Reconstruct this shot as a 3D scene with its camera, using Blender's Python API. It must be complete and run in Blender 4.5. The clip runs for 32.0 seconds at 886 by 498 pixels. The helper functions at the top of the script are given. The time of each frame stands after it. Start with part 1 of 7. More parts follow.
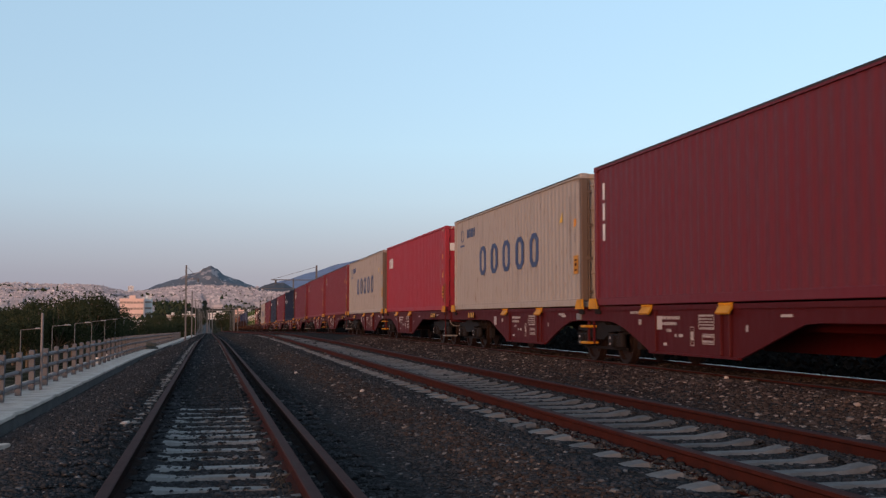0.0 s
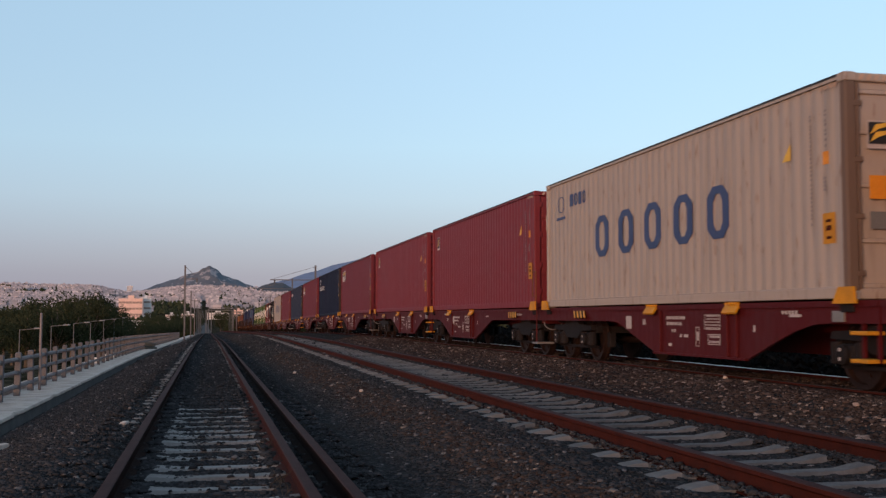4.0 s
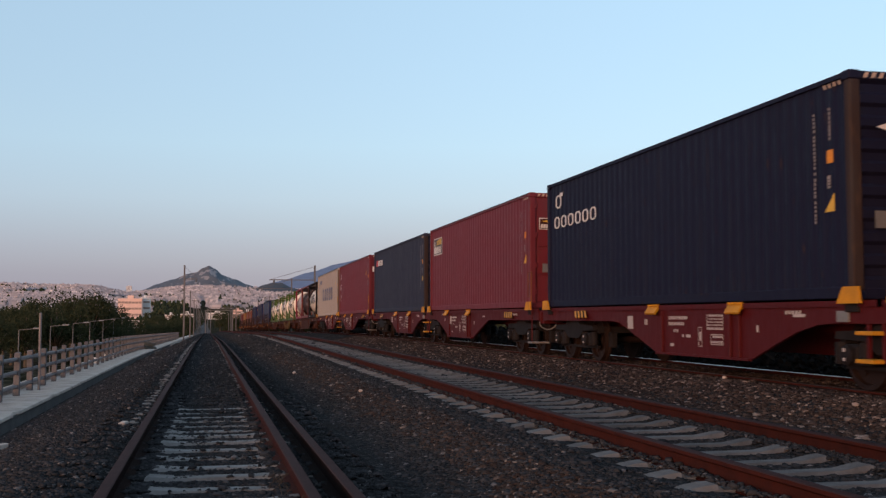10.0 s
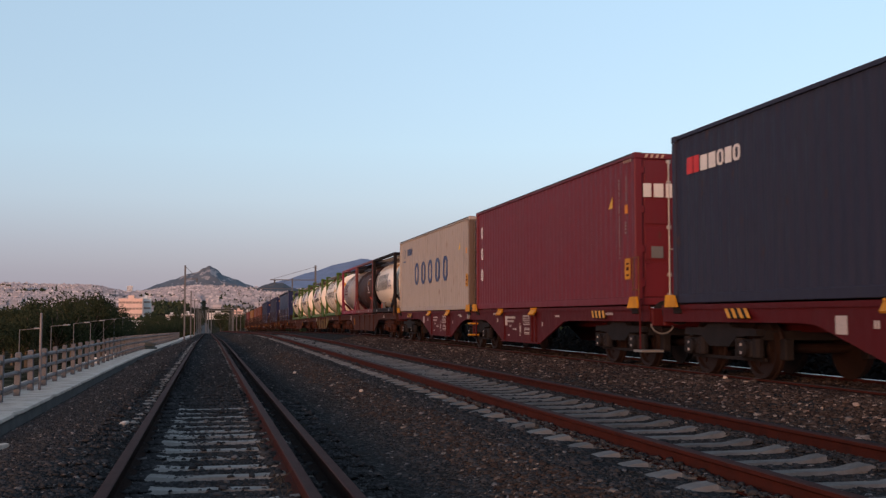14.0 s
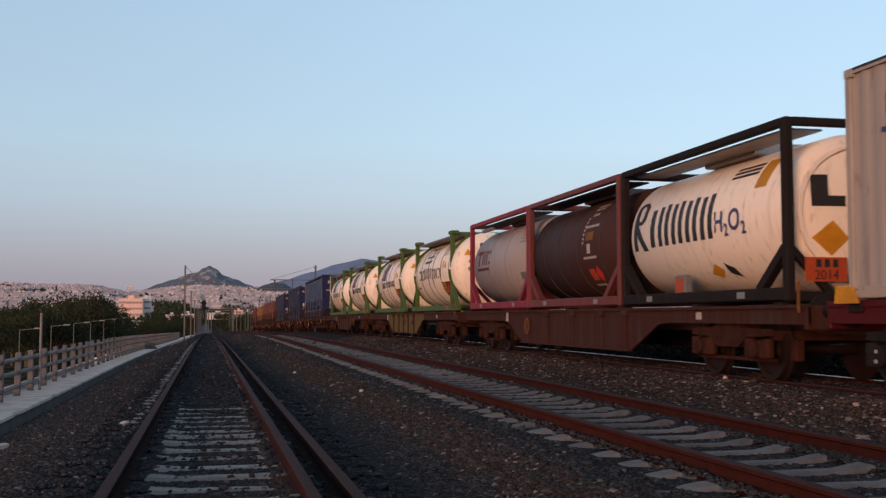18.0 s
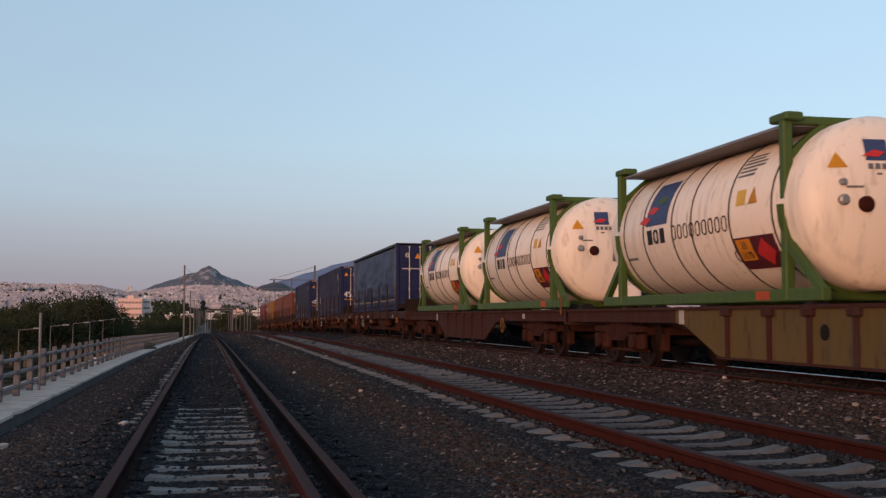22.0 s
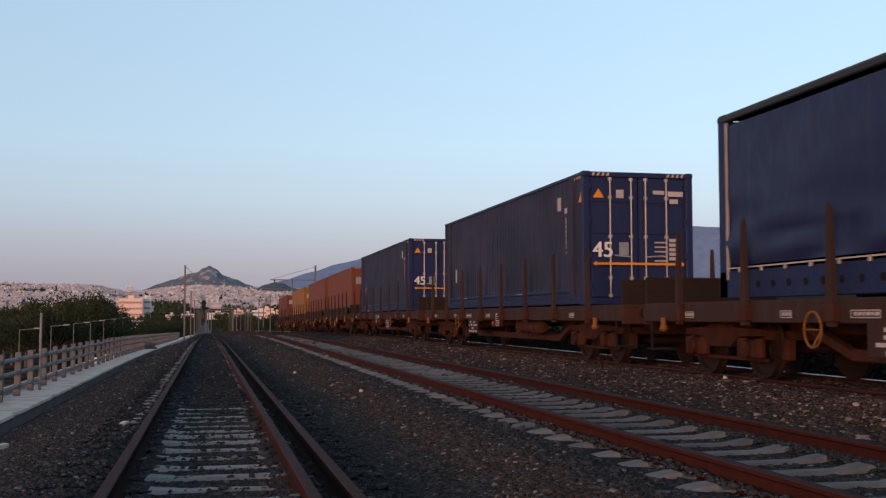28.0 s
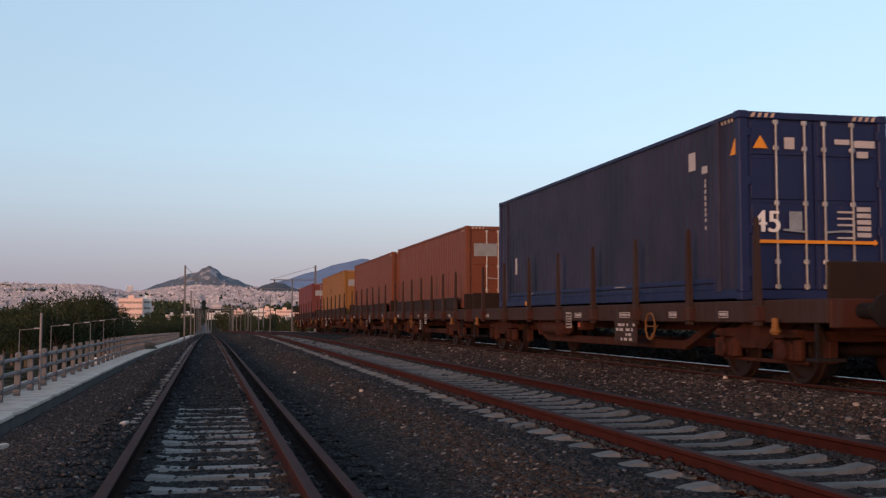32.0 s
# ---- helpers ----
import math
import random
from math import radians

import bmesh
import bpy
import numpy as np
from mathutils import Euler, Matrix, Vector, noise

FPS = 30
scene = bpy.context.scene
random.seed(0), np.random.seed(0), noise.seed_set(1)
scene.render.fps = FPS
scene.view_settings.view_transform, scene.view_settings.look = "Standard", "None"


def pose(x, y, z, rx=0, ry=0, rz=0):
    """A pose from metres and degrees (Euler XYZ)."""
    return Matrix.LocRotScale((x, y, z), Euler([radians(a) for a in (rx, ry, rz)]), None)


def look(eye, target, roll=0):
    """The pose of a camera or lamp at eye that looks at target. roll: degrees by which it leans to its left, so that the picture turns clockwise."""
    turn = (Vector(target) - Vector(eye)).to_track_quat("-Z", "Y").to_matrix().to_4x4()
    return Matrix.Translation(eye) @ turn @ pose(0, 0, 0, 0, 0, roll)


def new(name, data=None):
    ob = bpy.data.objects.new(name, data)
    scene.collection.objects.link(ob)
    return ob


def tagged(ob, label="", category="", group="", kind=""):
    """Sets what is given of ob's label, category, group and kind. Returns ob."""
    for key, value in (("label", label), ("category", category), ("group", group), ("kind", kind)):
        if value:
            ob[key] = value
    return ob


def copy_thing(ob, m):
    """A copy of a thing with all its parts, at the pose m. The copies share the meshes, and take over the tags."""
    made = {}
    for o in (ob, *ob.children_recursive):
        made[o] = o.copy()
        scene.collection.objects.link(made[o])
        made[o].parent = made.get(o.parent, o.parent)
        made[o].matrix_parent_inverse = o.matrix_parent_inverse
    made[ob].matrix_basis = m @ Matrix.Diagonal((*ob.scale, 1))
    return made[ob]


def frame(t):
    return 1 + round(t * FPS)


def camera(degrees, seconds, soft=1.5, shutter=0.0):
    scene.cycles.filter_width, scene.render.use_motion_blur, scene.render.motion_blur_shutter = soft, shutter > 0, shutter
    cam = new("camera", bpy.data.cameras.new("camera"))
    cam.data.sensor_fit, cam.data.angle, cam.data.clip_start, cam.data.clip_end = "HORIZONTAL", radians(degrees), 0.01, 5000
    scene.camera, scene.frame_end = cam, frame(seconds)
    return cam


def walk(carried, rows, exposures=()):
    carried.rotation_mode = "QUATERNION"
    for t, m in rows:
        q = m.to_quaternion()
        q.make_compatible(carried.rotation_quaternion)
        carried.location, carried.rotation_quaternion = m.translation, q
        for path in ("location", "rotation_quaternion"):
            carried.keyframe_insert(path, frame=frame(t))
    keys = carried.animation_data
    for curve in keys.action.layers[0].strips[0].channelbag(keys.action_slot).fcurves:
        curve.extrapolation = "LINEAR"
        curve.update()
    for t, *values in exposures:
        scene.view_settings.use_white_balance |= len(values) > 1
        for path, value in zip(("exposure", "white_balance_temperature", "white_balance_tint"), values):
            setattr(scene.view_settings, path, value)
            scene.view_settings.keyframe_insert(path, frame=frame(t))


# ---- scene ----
# The lens and the stand: a tripod beside the old track, with a slight settling of the head.
EYE = (0.0, 0.0, 1.085)
TURN, TILT = 12.42, 3.76


def head(dx):
    """The camera's pose with its head turned so that the view drifts by dx thousandths of a turn unit."""
    return pose(*EYE, 90 + TILT, 0, -TURN + dx * 0.0304)


cam = camera(45.12, 32.0, soft=1.35, shutter=0.2)
walk(cam, [(0, head(2.5)), (1.5, head(2.3)), (2.5, head(1.0)), (3.5, head(0.8)), (5.5, head(0.1)), (7, head(-0.4)),
           (10.5, head(-0.4)), (11.5, head(0.5)), (18, head(0.8)), (21.5, head(-0.6)), (23.5, head(0.9)), (25.5, head(0.9)),
           (27.5, head(0.9)), (29, head(0)), (30.5, head(0)), (32, head(0.7))],
     exposures=[(0, 0.06, 6750, 20), (8, 0.06, 6800, 20), (13, 0.09, 7000, 24), (18, -0.03, 7000, 24), (22, -0.09, 7000, 24), (25, -0.06, 7000, 24), (28, 0.09, 6950, 24), (32, 0.12, 6950, 24)])

# ---- daylight: a low evening sun behind the camera ----
SUN_EL, SUN_AZ = 4.0, 42.0      # degrees over the horizon; degrees from straight behind towards the left
world = bpy.data.worlds.new("evening")
scene.world = world
world.use_nodes = True
wn = world.node_tree
sky = wn.nodes.new("ShaderNodeTexSky")
sky.sky_type, sky.sun_disc = "NISHITA", False
sky.sun_elevation = radians(SUN_EL)
sky.sun_rotation = radians(180 + SUN_AZ)
sky.altitude, sky.air_density, sky.dust_density, sky.ozone_density = 50, 1.0, 1.4, 2.2
wn.nodes["Background"].inputs["Strength"].default_value = 0.335
veil = wn.nodes.new("ShaderNodeMix")      # a thin even haze over the clear sky
veil.data_type = "RGBA"
veil.inputs[0].default_value = 0.5
veil.inputs[7].default_value = (1.8, 2.4, 3.2, 1)
wn.links.new(sky.outputs[0], veil.inputs[6])
air = wn.nodes.new("ShaderNodeTexCoord")      # the belt of grey dusk haze that thins upwards from the horizon
height = wn.nodes.new("ShaderNodeSeparateXYZ")
wn.links.new(air.outputs["Generated"], height.inputs[0])
belt = wn.nodes.new("ShaderNodeValToRGB")
for k, (p, c) in enumerate(((0.0, (0.66, 0.62, 0.68)), (0.04, (0.68, 0.635, 0.70)), (0.066, (0.75, 0.715, 0.77)), (0.11, (0.87, 0.89, 0.90)), (0.16, (0.92, 1.0, 0.97)), (0.3, (0.92, 1.04, 0.98)))):
    e = belt.color_ramp.elements[k] if k < 2 else belt.color_ramp.elements.new(p)
    e.position, e.color = p, (*c, 1)
wn.links.new(height.outputs["Z"], belt.inputs[0])
dusk = wn.nodes.new("ShaderNodeMix")
dusk.data_type, dusk.blend_type = "RGBA", "MULTIPLY"
dusk.inputs[0].default_value = 1.0
wn.links.new(veil.outputs[2], dusk.inputs[6])
wn.links.new(belt.outputs[0], dusk.inputs[7])
side = wn.nodes.new("ShaderNodeMapRange")      # the haze is a little denser, and so paler, to the east
side.interpolation_type = "SMOOTHSTEP"
for k, v in ((1, -0.25), (2, 0.75), (3, 0.965), (4, 1.11)):
    side.inputs[k].default_value = v
wn.links.new(height.outputs["X"], side.inputs[0])
pale = wn.nodes.new("ShaderNodeVectorMath")
pale.operation = "SCALE"
wn.links.new(dusk.outputs[2], pale.inputs[0])
wn.links.new(side.outputs[0], pale.inputs["Scale"])
wn.links.new(pale.outputs[0], wn.nodes["Background"].inputs["Color"])
sun_data = bpy.data.lights.new("sun", "SUN")
sun_data.energy, sun_data.angle, sun_data.color = 3.0, radians(22.0), (1.0, 0.57, 0.35)
sun = new("sun", sun_data)
sd = Vector((-math.sin(radians(SUN_AZ)) * math.cos(radians(SUN_EL)), -math.cos(radians(SUN_AZ)) * math.cos(radians(SUN_EL)), math.sin(radians(SUN_EL))))
sun.matrix_world = look(sd * 300, (0, 0, 0))

# ---- materials ----
def nodes_of(name):
    m = bpy.data.materials.new(name)
    m.use_nodes = True
    return m, m.node_tree, m.node_tree.nodes["Principled BSDF"]


def worn(name, base, dark=None, rough=0.6, metal=0.0, scale=3.0, fine=40.0, amount=0.5, bump=0.1, rand=0.0, stretch=(1, 1, 1), spec=0.15, coords="Object", bumpscale=None):
    """A surface with two scales of variation: broad stains towards dark, and fine grain, with a little relief."""
    m, nt, bsdf = nodes_of(name)
    N, L = nt.nodes, nt.links
    dark = dark or tuple(c * 0.55 for c in base)
    tc = N.new("ShaderNodeTexCoord")
    mp = N.new("ShaderNodeMapping")
    mp.inputs["Scale"].default_value = stretch
    L.new(tc.outputs[coords], mp.inputs[0])
    n1, n2 = N.new("ShaderNodeTexNoise"), N.new("ShaderNodeTexNoise")
    n1.inputs["Scale"].default_value, n1.inputs["Detail"].default_value = scale, 6
    n2.inputs["Scale"].default_value, n2.inputs["Detail"].default_value = fine, 4
    for n in (n1, n2):
        L.new(mp.outputs[0], n.inputs["Vector"])
    r1 = N.new("ShaderNodeValToRGB")
    r1.color_ramp.elements[0].position, r1.color_ramp.elements[1].position = 0.42, 0.72
    r1.color_ramp.elements[0].color, r1.color_ramp.elements[1].color = (0, 0, 0, 1), (amount, amount, amount, 1)
    L.new(n1.outputs[0], r1.inputs[0])
    mx = N.new("ShaderNodeMix")
    mx.data_type = "RGBA"
    mx.inputs[6].default_value, mx.inputs[7].default_value = (*base, 1), (*dark, 1)
    L.new(r1.outputs[0], mx.inputs[0])
    mr = N.new("ShaderNodeMapRange")
    mr.inputs[3].default_value, mr.inputs[4].default_value = 0.75, 1.25
    L.new(n2.outputs[0], mr.inputs[0])
    val = mr.outputs[0]
    if rand:
        oi = N.new("ShaderNodeObjectInfo")
        m2 = N.new("ShaderNodeMapRange")
        m2.inputs[3].default_value, m2.inputs[4].default_value = 1 - rand, 1 + rand
        L.new(oi.outputs["Random"], m2.inputs[0])
        mu = N.new("ShaderNodeMath")
        mu.operation = "MULTIPLY"
        L.new(val, mu.inputs[0])
        L.new(m2.outputs[0], mu.inputs[1])
        val = mu.outputs[0]
    hs = N.new("ShaderNodeHueSaturation")
    L.new(mx.outputs[2], hs.inputs["Color"])
    L.new(val, hs.inputs["Value"])
    L.new(hs.outputs[0], bsdf.inputs["Base Color"])
    bsdf.inputs["Roughness"].default_value, bsdf.inputs["Metallic"].default_value = rough, metal
    bsdf.inputs["Specular IOR Level"].default_value = spec
    if bump:
        bp = N.new("ShaderNodeBump")
        bp.inputs["Strength"].default_value, bp.inputs["Distance"].default_value = bump, 0.02
        L.new((n2 if bumpscale is None else n1).outputs[0], bp.inputs["Height"])
        L.new(bp.outputs[0], bsdf.inputs["Normal"])
    return m


def plain(name, base, rough=0.5, metal=0.0):
    return worn(name, base, rough=rough, metal=metal, amount=0.25, bump=0.03)


def stones_mat(name, tones, scale, bump, stain=None):
    """Broken stone: cells of several tones with dark joints."""
    m, nt, bsdf = nodes_of(name)
    N, L = nt.nodes, nt.links
    tc = N.new("ShaderNodeTexCoord")
    v = N.new("ShaderNodeTexVoronoi")
    v.inputs["Scale"].default_value = scale
    L.new(tc.outputs["Object"], v.inputs["Vector"])
    sep = N.new("ShaderNodeSeparateColor")
    L.new(v.outputs["Color"], sep.inputs[0])
    rp = N.new("ShaderNodeValToRGB")
    els = rp.color_ramp.elements
    while len(els) < len(tones):
        els.new(0.5)
    for i, (p, c) in enumerate(tones):
        els[i].position, els[i].color = p, (*c, 1)
    L.new(sep.outputs[0], rp.inputs[0])
    col = rp.outputs[0]
    big = N.new("ShaderNodeTexNoise")
    big.inputs["Scale"].default_value, big.inputs["Detail"].default_value = 0.9, 7
    L.new(tc.outputs["Object"], big.inputs["Vector"])
    if stain:
        r2 = N.new("ShaderNodeValToRGB")
        r2.color_ramp.elements[0].position, r2.color_ramp.elements[1].position = 0.5, 0.68
        L.new(big.outputs[0], r2.inputs[0])
        mx = N.new("ShaderNodeMix")
        mx.data_type = "RGBA"
        mx.inputs[7].default_value = (*stain, 1)
        L.new(r2.outputs[0], mx.inputs[0])
        L.new(col, mx.inputs[6])
        col = mx.outputs[2]
    hs = N.new("ShaderNodeHueSaturation")
    mr = N.new("ShaderNodeMapRange")
    mr.inputs[1].default_value, mr.inputs[2].default_value, mr.inputs[3].default_value, mr.inputs[4].default_value = 0.3, 0.7, 0.7, 1.3
    L.new(big.outputs[0], mr.inputs[0])
    L.new(mr.outputs[0], hs.inputs["Value"])
    L.new(col, hs.inputs["Color"])
    L.new(hs.outputs[0], bsdf.inputs["Base Color"])
    bsdf.inputs["Roughness"].default_value, bsdf.inputs["Specular IOR Level"].default_value = 0.95, 0.0
    bp = N.new("ShaderNodeBump")
    bp.inputs["Strength"].default_value, bp.inputs["Distance"].default_value = bump, 0.04
    bp.invert = True
    L.new(v.outputs["Distance"], bp.inputs["Height"])
    L.new(bp.outputs[0], bsdf.inputs["Normal"])
    return m


M = {}
M["ballast"] = stones_mat("ballast_bed", [(0.0, (0.0188, 0.0186, 0.0200)), (0.5, (0.0295, 0.0292, 0.0308)), (0.9, (0.043, 0.042, 0.043)), (1.0, (0.09, 0.083, 0.080))], 26, 1.0, stain=(0.024, 0.021, 0.020))
M["rail"] = worn("rusty_rail_steel", (0.046, 0.0115, 0.0085), (0.025, 0.0085, 0.0070), rough=0.85, spec=0.05, metal=0.1, scale=6, fine=60, amount=0.8, bump=0.15)
M["head_old"] = worn("dull_rail_head", (0.040, 0.0185, 0.0175), (0.022, 0.0100, 0.0100), rough=0.8, metal=0.0, spec=0.05, scale=5, fine=50)
M["head_bright"] = worn("polished_rail_head", (0.40, 0.39, 0.39), rough=0.3, metal=1.0, amount=0.3, bump=0.02)
# the wagons' dark reflection on the near rail head, put into its colour
M["head_dimmed"] = worn("reflection_darkened_rail_head", (0.060, 0.040, 0.036), (0.03, 0.02, 0.018), rough=0.6, metal=0.3, amount=0.5, bump=0.03)
M["concrete"] = worn("weathered_concrete", (0.182, 0.173, 0.170), (0.088, 0.080, 0.077), rough=0.9, spec=0.05, scale=2.5, fine=30, amount=0.7, bump=0.25, rand=0.15)
M["concrete_grey"] = worn("grey_sleeper_concrete", (0.125, 0.118, 0.116), (0.07, 0.062, 0.06), rough=0.9, spec=0.05, scale=3.5, fine=30, amount=0.7, bump=0.25, rand=0.2)
# rusty steel, its colour blackened to hold the shade on the rails' sides
M["rail_old"] = worn("shade_darkened_rust_rail_steel", (0.0125, 0.0060, 0.0055), (0.006, 0.0038, 0.0038), rough=0.9, spec=0.03, scale=4, fine=60, amount=0.9, bump=0.2)
M["walk"] = worn("pale_concrete_slab", (0.46, 0.375, 0.325), (0.21, 0.172, 0.152), rough=0.9, scale=2.2, fine=26, amount=0.7, bump=0.2)
M["fence"] = worn("stained_concrete_post", (0.112, 0.106, 0.112), (0.074, 0.069, 0.073), rough=0.9, scale=3, fine=30, amount=0.7, bump=0.25, rand=0.15)
M["earth"] = stones_mat("dry_earth_and_scrub", [(0.0, (0.013, 0.014, 0.008)), (0.5, (0.026, 0.023, 0.016)), (1.0, (0.06, 0.05, 0.036))], 0.25, 0.4)

# ---- train: paints ----
def paint(name, base, rough=0.5, fade=0.35, dirt=(0.06, 0.034, 0.024), spec=0.24, grime=0.0, faded=None):
    """Old container paint: faded patches, rust runs that trail downwards, road dirt."""
    m, nt, bsdf = nodes_of(name)
    N, L = nt.nodes, nt.links
    tc = N.new("ShaderNodeTexCoord")
    oi = N.new("ShaderNodeObjectInfo")
    off = N.new("ShaderNodeVectorMath")
    off.operation = "ADD"
    sc = N.new("ShaderNodeVectorMath")
    sc.operation = "SCALE"
    sc.inputs[0].default_value = (13.0, 7.0, 3.0)
    L.new(oi.outputs["Random"], sc.inputs["Scale"])
    L.new(tc.outputs["Object"], off.inputs[0])
    L.new(sc.outputs[0], off.inputs[1])

    def tex(scale, stretch, lo, hi, top):
        mp = N.new("ShaderNodeMapping")
        mp.inputs["Scale"].default_value = stretch
        L.new(off.outputs[0], mp.inputs[0])
        n = N.new("ShaderNodeTexNoise")
        n.inputs["Scale"].default_value, n.inputs["Detail"].default_value = scale, 6
        L.new(mp.outputs[0], n.inputs["Vector"])
        r = N.new("ShaderNodeMapRange")
        r.inputs[1].default_value, r.inputs[2].default_value, r.inputs[3].default_value, r.inputs[4].default_value = lo, hi, 0, top
        L.new(n.outputs[0], r.inputs[0])
        return r.outputs[0], n

    def blend(fac, a, b):
        x = N.new("ShaderNodeMix")
        x.data_type = "RGBA"
        L.new(fac, x.inputs[0])
        if isinstance(a, tuple):
            x.inputs[6].default_value = (*a, 1)
        else:
            L.new(a, x.inputs[6])
        x.inputs[7].default_value = (*b, 1)
        return x.outputs[2]
    grey = sum(base) / 3
    f1, _ = tex(0.7, (1, 1, 1), 0.4, 0.75, fade)
    c = blend(f1, base, faded or tuple(b * 0.72 + grey * 0.34 for b in base))
    f2, _ = tex(5.0, (1, 1.6, 0.12), 0.58 - 0.12 * grime, 0.8 - 0.1 * grime, 0.5 + 0.4 * grime)
    c = blend(f2, c, tuple(b * 0.55 + 0.02 for b in base))
    f3, n3 = tex(9.0 - 4 * grime, (1, 1, 0.35), 0.66 - 0.13 * grime, 0.8 - 0.1 * grime, 0.75)
    c = blend(f3, c, dirt)
    L.new(c, bsdf.inputs["Base Color"])
    bsdf.inputs["Specular IOR Level"].default_value = spec
    rr = N.new("ShaderNodeMapRange")
    rr.inputs[3].default_value, rr.inputs[4].default_value = rough - 0.1, rough + 0.25
    L.new(n3.outputs[0], rr.inputs[0])
    L.new(rr.outputs[0], bsdf.inputs["Roughness"])
    bp = N.new("ShaderNodeBump")
    bp.inputs["Strength"].default_value, bp.inputs["Distance"].default_value = 0.12, 0.01
    L.new(n3.outputs[0], bp.inputs["Height"])
    L.new(bp.outputs[0], bsdf.inputs["Normal"])
    return m


P = {
    "maroon": paint("maroon_paint", (0.1100, 0.0108, 0.0172)),
    "brownred": paint("brown_red_paint", (0.1400, 0.0145, 0.0200)),
    "red": paint("bright_red_paint", (0.2500, 0.0155, 0.0260)),
    "beige": paint("grey_beige_paint", (0.2850, 0.2360, 0.2060), fade=0.3, dirt=(0.13, 0.062, 0.036), grime=0.35),
    "navy": paint("navy_paint", (0.0076, 0.0080, 0.0225), rough=0.55, spec=0.1),
    "slate": paint("slate_blue_paint", (0.0210, 0.0228, 0.0410), rough=0.55, spec=0.12),
    "blue": paint("royal_blue_paint", (0.0076, 0.0122, 0.0500), fade=0.3),
    "bluefade": paint("chalky_faded_blue_paint", (0.0135, 0.0145, 0.0305), rough=0.65, fade=0.8, faded=(0.034, 0.030, 0.062), dirt=(0.028, 0.024, 0.032)),
    "browned": paint("browned_dark_corner_paint", (0.0260, 0.0140, 0.0120), rough=0.75, grime=0.6),
    "rustpost": paint("rusty_corner_paint", (0.1040, 0.0680, 0.0520), rough=0.7),
    "orange": paint("orange_paint", (0.1200, 0.0310, 0.0125)),
    "yellow": paint("ochre_yellow_paint", (0.1900, 0.0770, 0.0140)),
    "green": paint("leaf_green_paint", (0.0430, 0.0800, 0.0150)),
    "black": paint("black_paint", (0.013, 0.0095, 0.0095), rough=0.7, spec=0.1),
    "crimson": paint("crimson_paint", (0.1700, 0.0110, 0.0255)),
    "rustred": paint("rust_red_paint", (0.1120, 0.0240, 0.0200)),
    "wagonred": paint("wagon_red_paint", (0.0580, 0.0054, 0.0068), rough=0.55, dirt=(0.03, 0.018, 0.014), spec=0.12),
    "wagonbrown": paint("wagon_brown_paint", (0.0415, 0.0134, 0.0098), rough=0.8, dirt=(0.038, 0.0165, 0.0115), spec=0.1, grime=1.0),
    "sole": paint("dusty_grey_brown_paint", (0.0320, 0.0175, 0.0160), rough=0.8, dirt=(0.034, 0.0165, 0.0125), spec=0.1, grime=0.8),
    "olive": paint("dirty_olive_yellow_paint", (0.0900, 0.0600, 0.0220), rough=0.75, dirt=(0.045, 0.022, 0.014), spec=0.1, grime=0.7),
    "tankwhite": paint("cream_white_enamel", (0.7000, 0.5950, 0.5000), rough=0.3, fade=0.2, dirt=(0.36, 0.28, 0.21), grime=0.4),
    "tankgrey": paint("dull_silver_cladding", (0.2600, 0.2200, 0.2120), rough=0.42, fade=0.3),
    "tankbrown": paint("dark_brown_tank_paint", (0.0430, 0.0172, 0.0145), rough=0.6, spec=0.15),
}
P["tarp"] = paint("glossy_navy_tarpaulin", (0.0090, 0.0130, 0.0490), rough=0.36, fade=0.25, spec=0.2, grime=0.3)
M["ink_maroon"] = plain("dark_maroon_lettering", (0.085, 0.016, 0.022))
M["ochre"] = worn("worn_ochre_paint", (0.15, 0.062, 0.018), (0.06, 0.03, 0.016), rough=0.7, amount=0.7)
M["chassis"] = worn("oily_bogie_steel", (0.0130, 0.0105, 0.0115), (0.0070, 0.0060, 0.0066), rough=0.8, metal=0.1, scale=4, amount=0.8, bump=0.2)
M["rusty_chassis"] = worn("rusty_bogie_steel", (0.044, 0.0165, 0.0120), (0.020, 0.0090, 0.0072), rough=0.85, metal=0.05, spec=0.05, scale=4, amount=0.8, bump=0.2)
M["hazard_red"] = plain("orange_red_plate", (0.32, 0.055, 0.02))
M["wheel"] = worn("wheel_steel", (0.022, 0.012, 0.010), (0.010, 0.006, 0.006), rough=0.6, metal=0.4, scale=4)
M["safety"] = worn("safety_yellow", (0.46, 0.20, 0.013), (0.24, 0.10, 0.015), rough=0.55, amount=0.5)
M["white"] = plain("white_marking", (0.55, 0.52, 0.50))
M["offwhite"] = plain("faded_white_marking", (0.34, 0.30, 0.29))
M["label_orange"] = plain("orange_label", (0.55, 0.20, 0.02))
M["ink_blue"] = plain("dark_blue_lettering", (0.035, 0.055, 0.13))
M["ink_black"] = plain("black_lettering", (0.02, 0.02, 0.022))
M["ink_red"] = plain("red_lettering", (0.45, 0.03, 0.03))
M["ink_gold"] = plain("gold_marking", (0.55, 0.33, 0.05))
M["stripe"] = plain("pale_peach_stripe", (0.36, 0.25, 0.19))
M["faint"] = plain("faint_pale_marking", (0.20, 0.17, 0.165))
M["dark"] = worn("hole_shade_and_stripe_black", (0.012, 0.0115, 0.012), rough=0.85, amount=0.25, bump=0.03, spec=0.03)
M["grille"] = plain("grey_plate", (0.12, 0.12, 0.125))
M["steel"] = worn("galvanised_steel", (0.30, 0.28, 0.27), (0.17, 0.14, 0.12), rough=0.45, metal=0.6, amount=0.5)
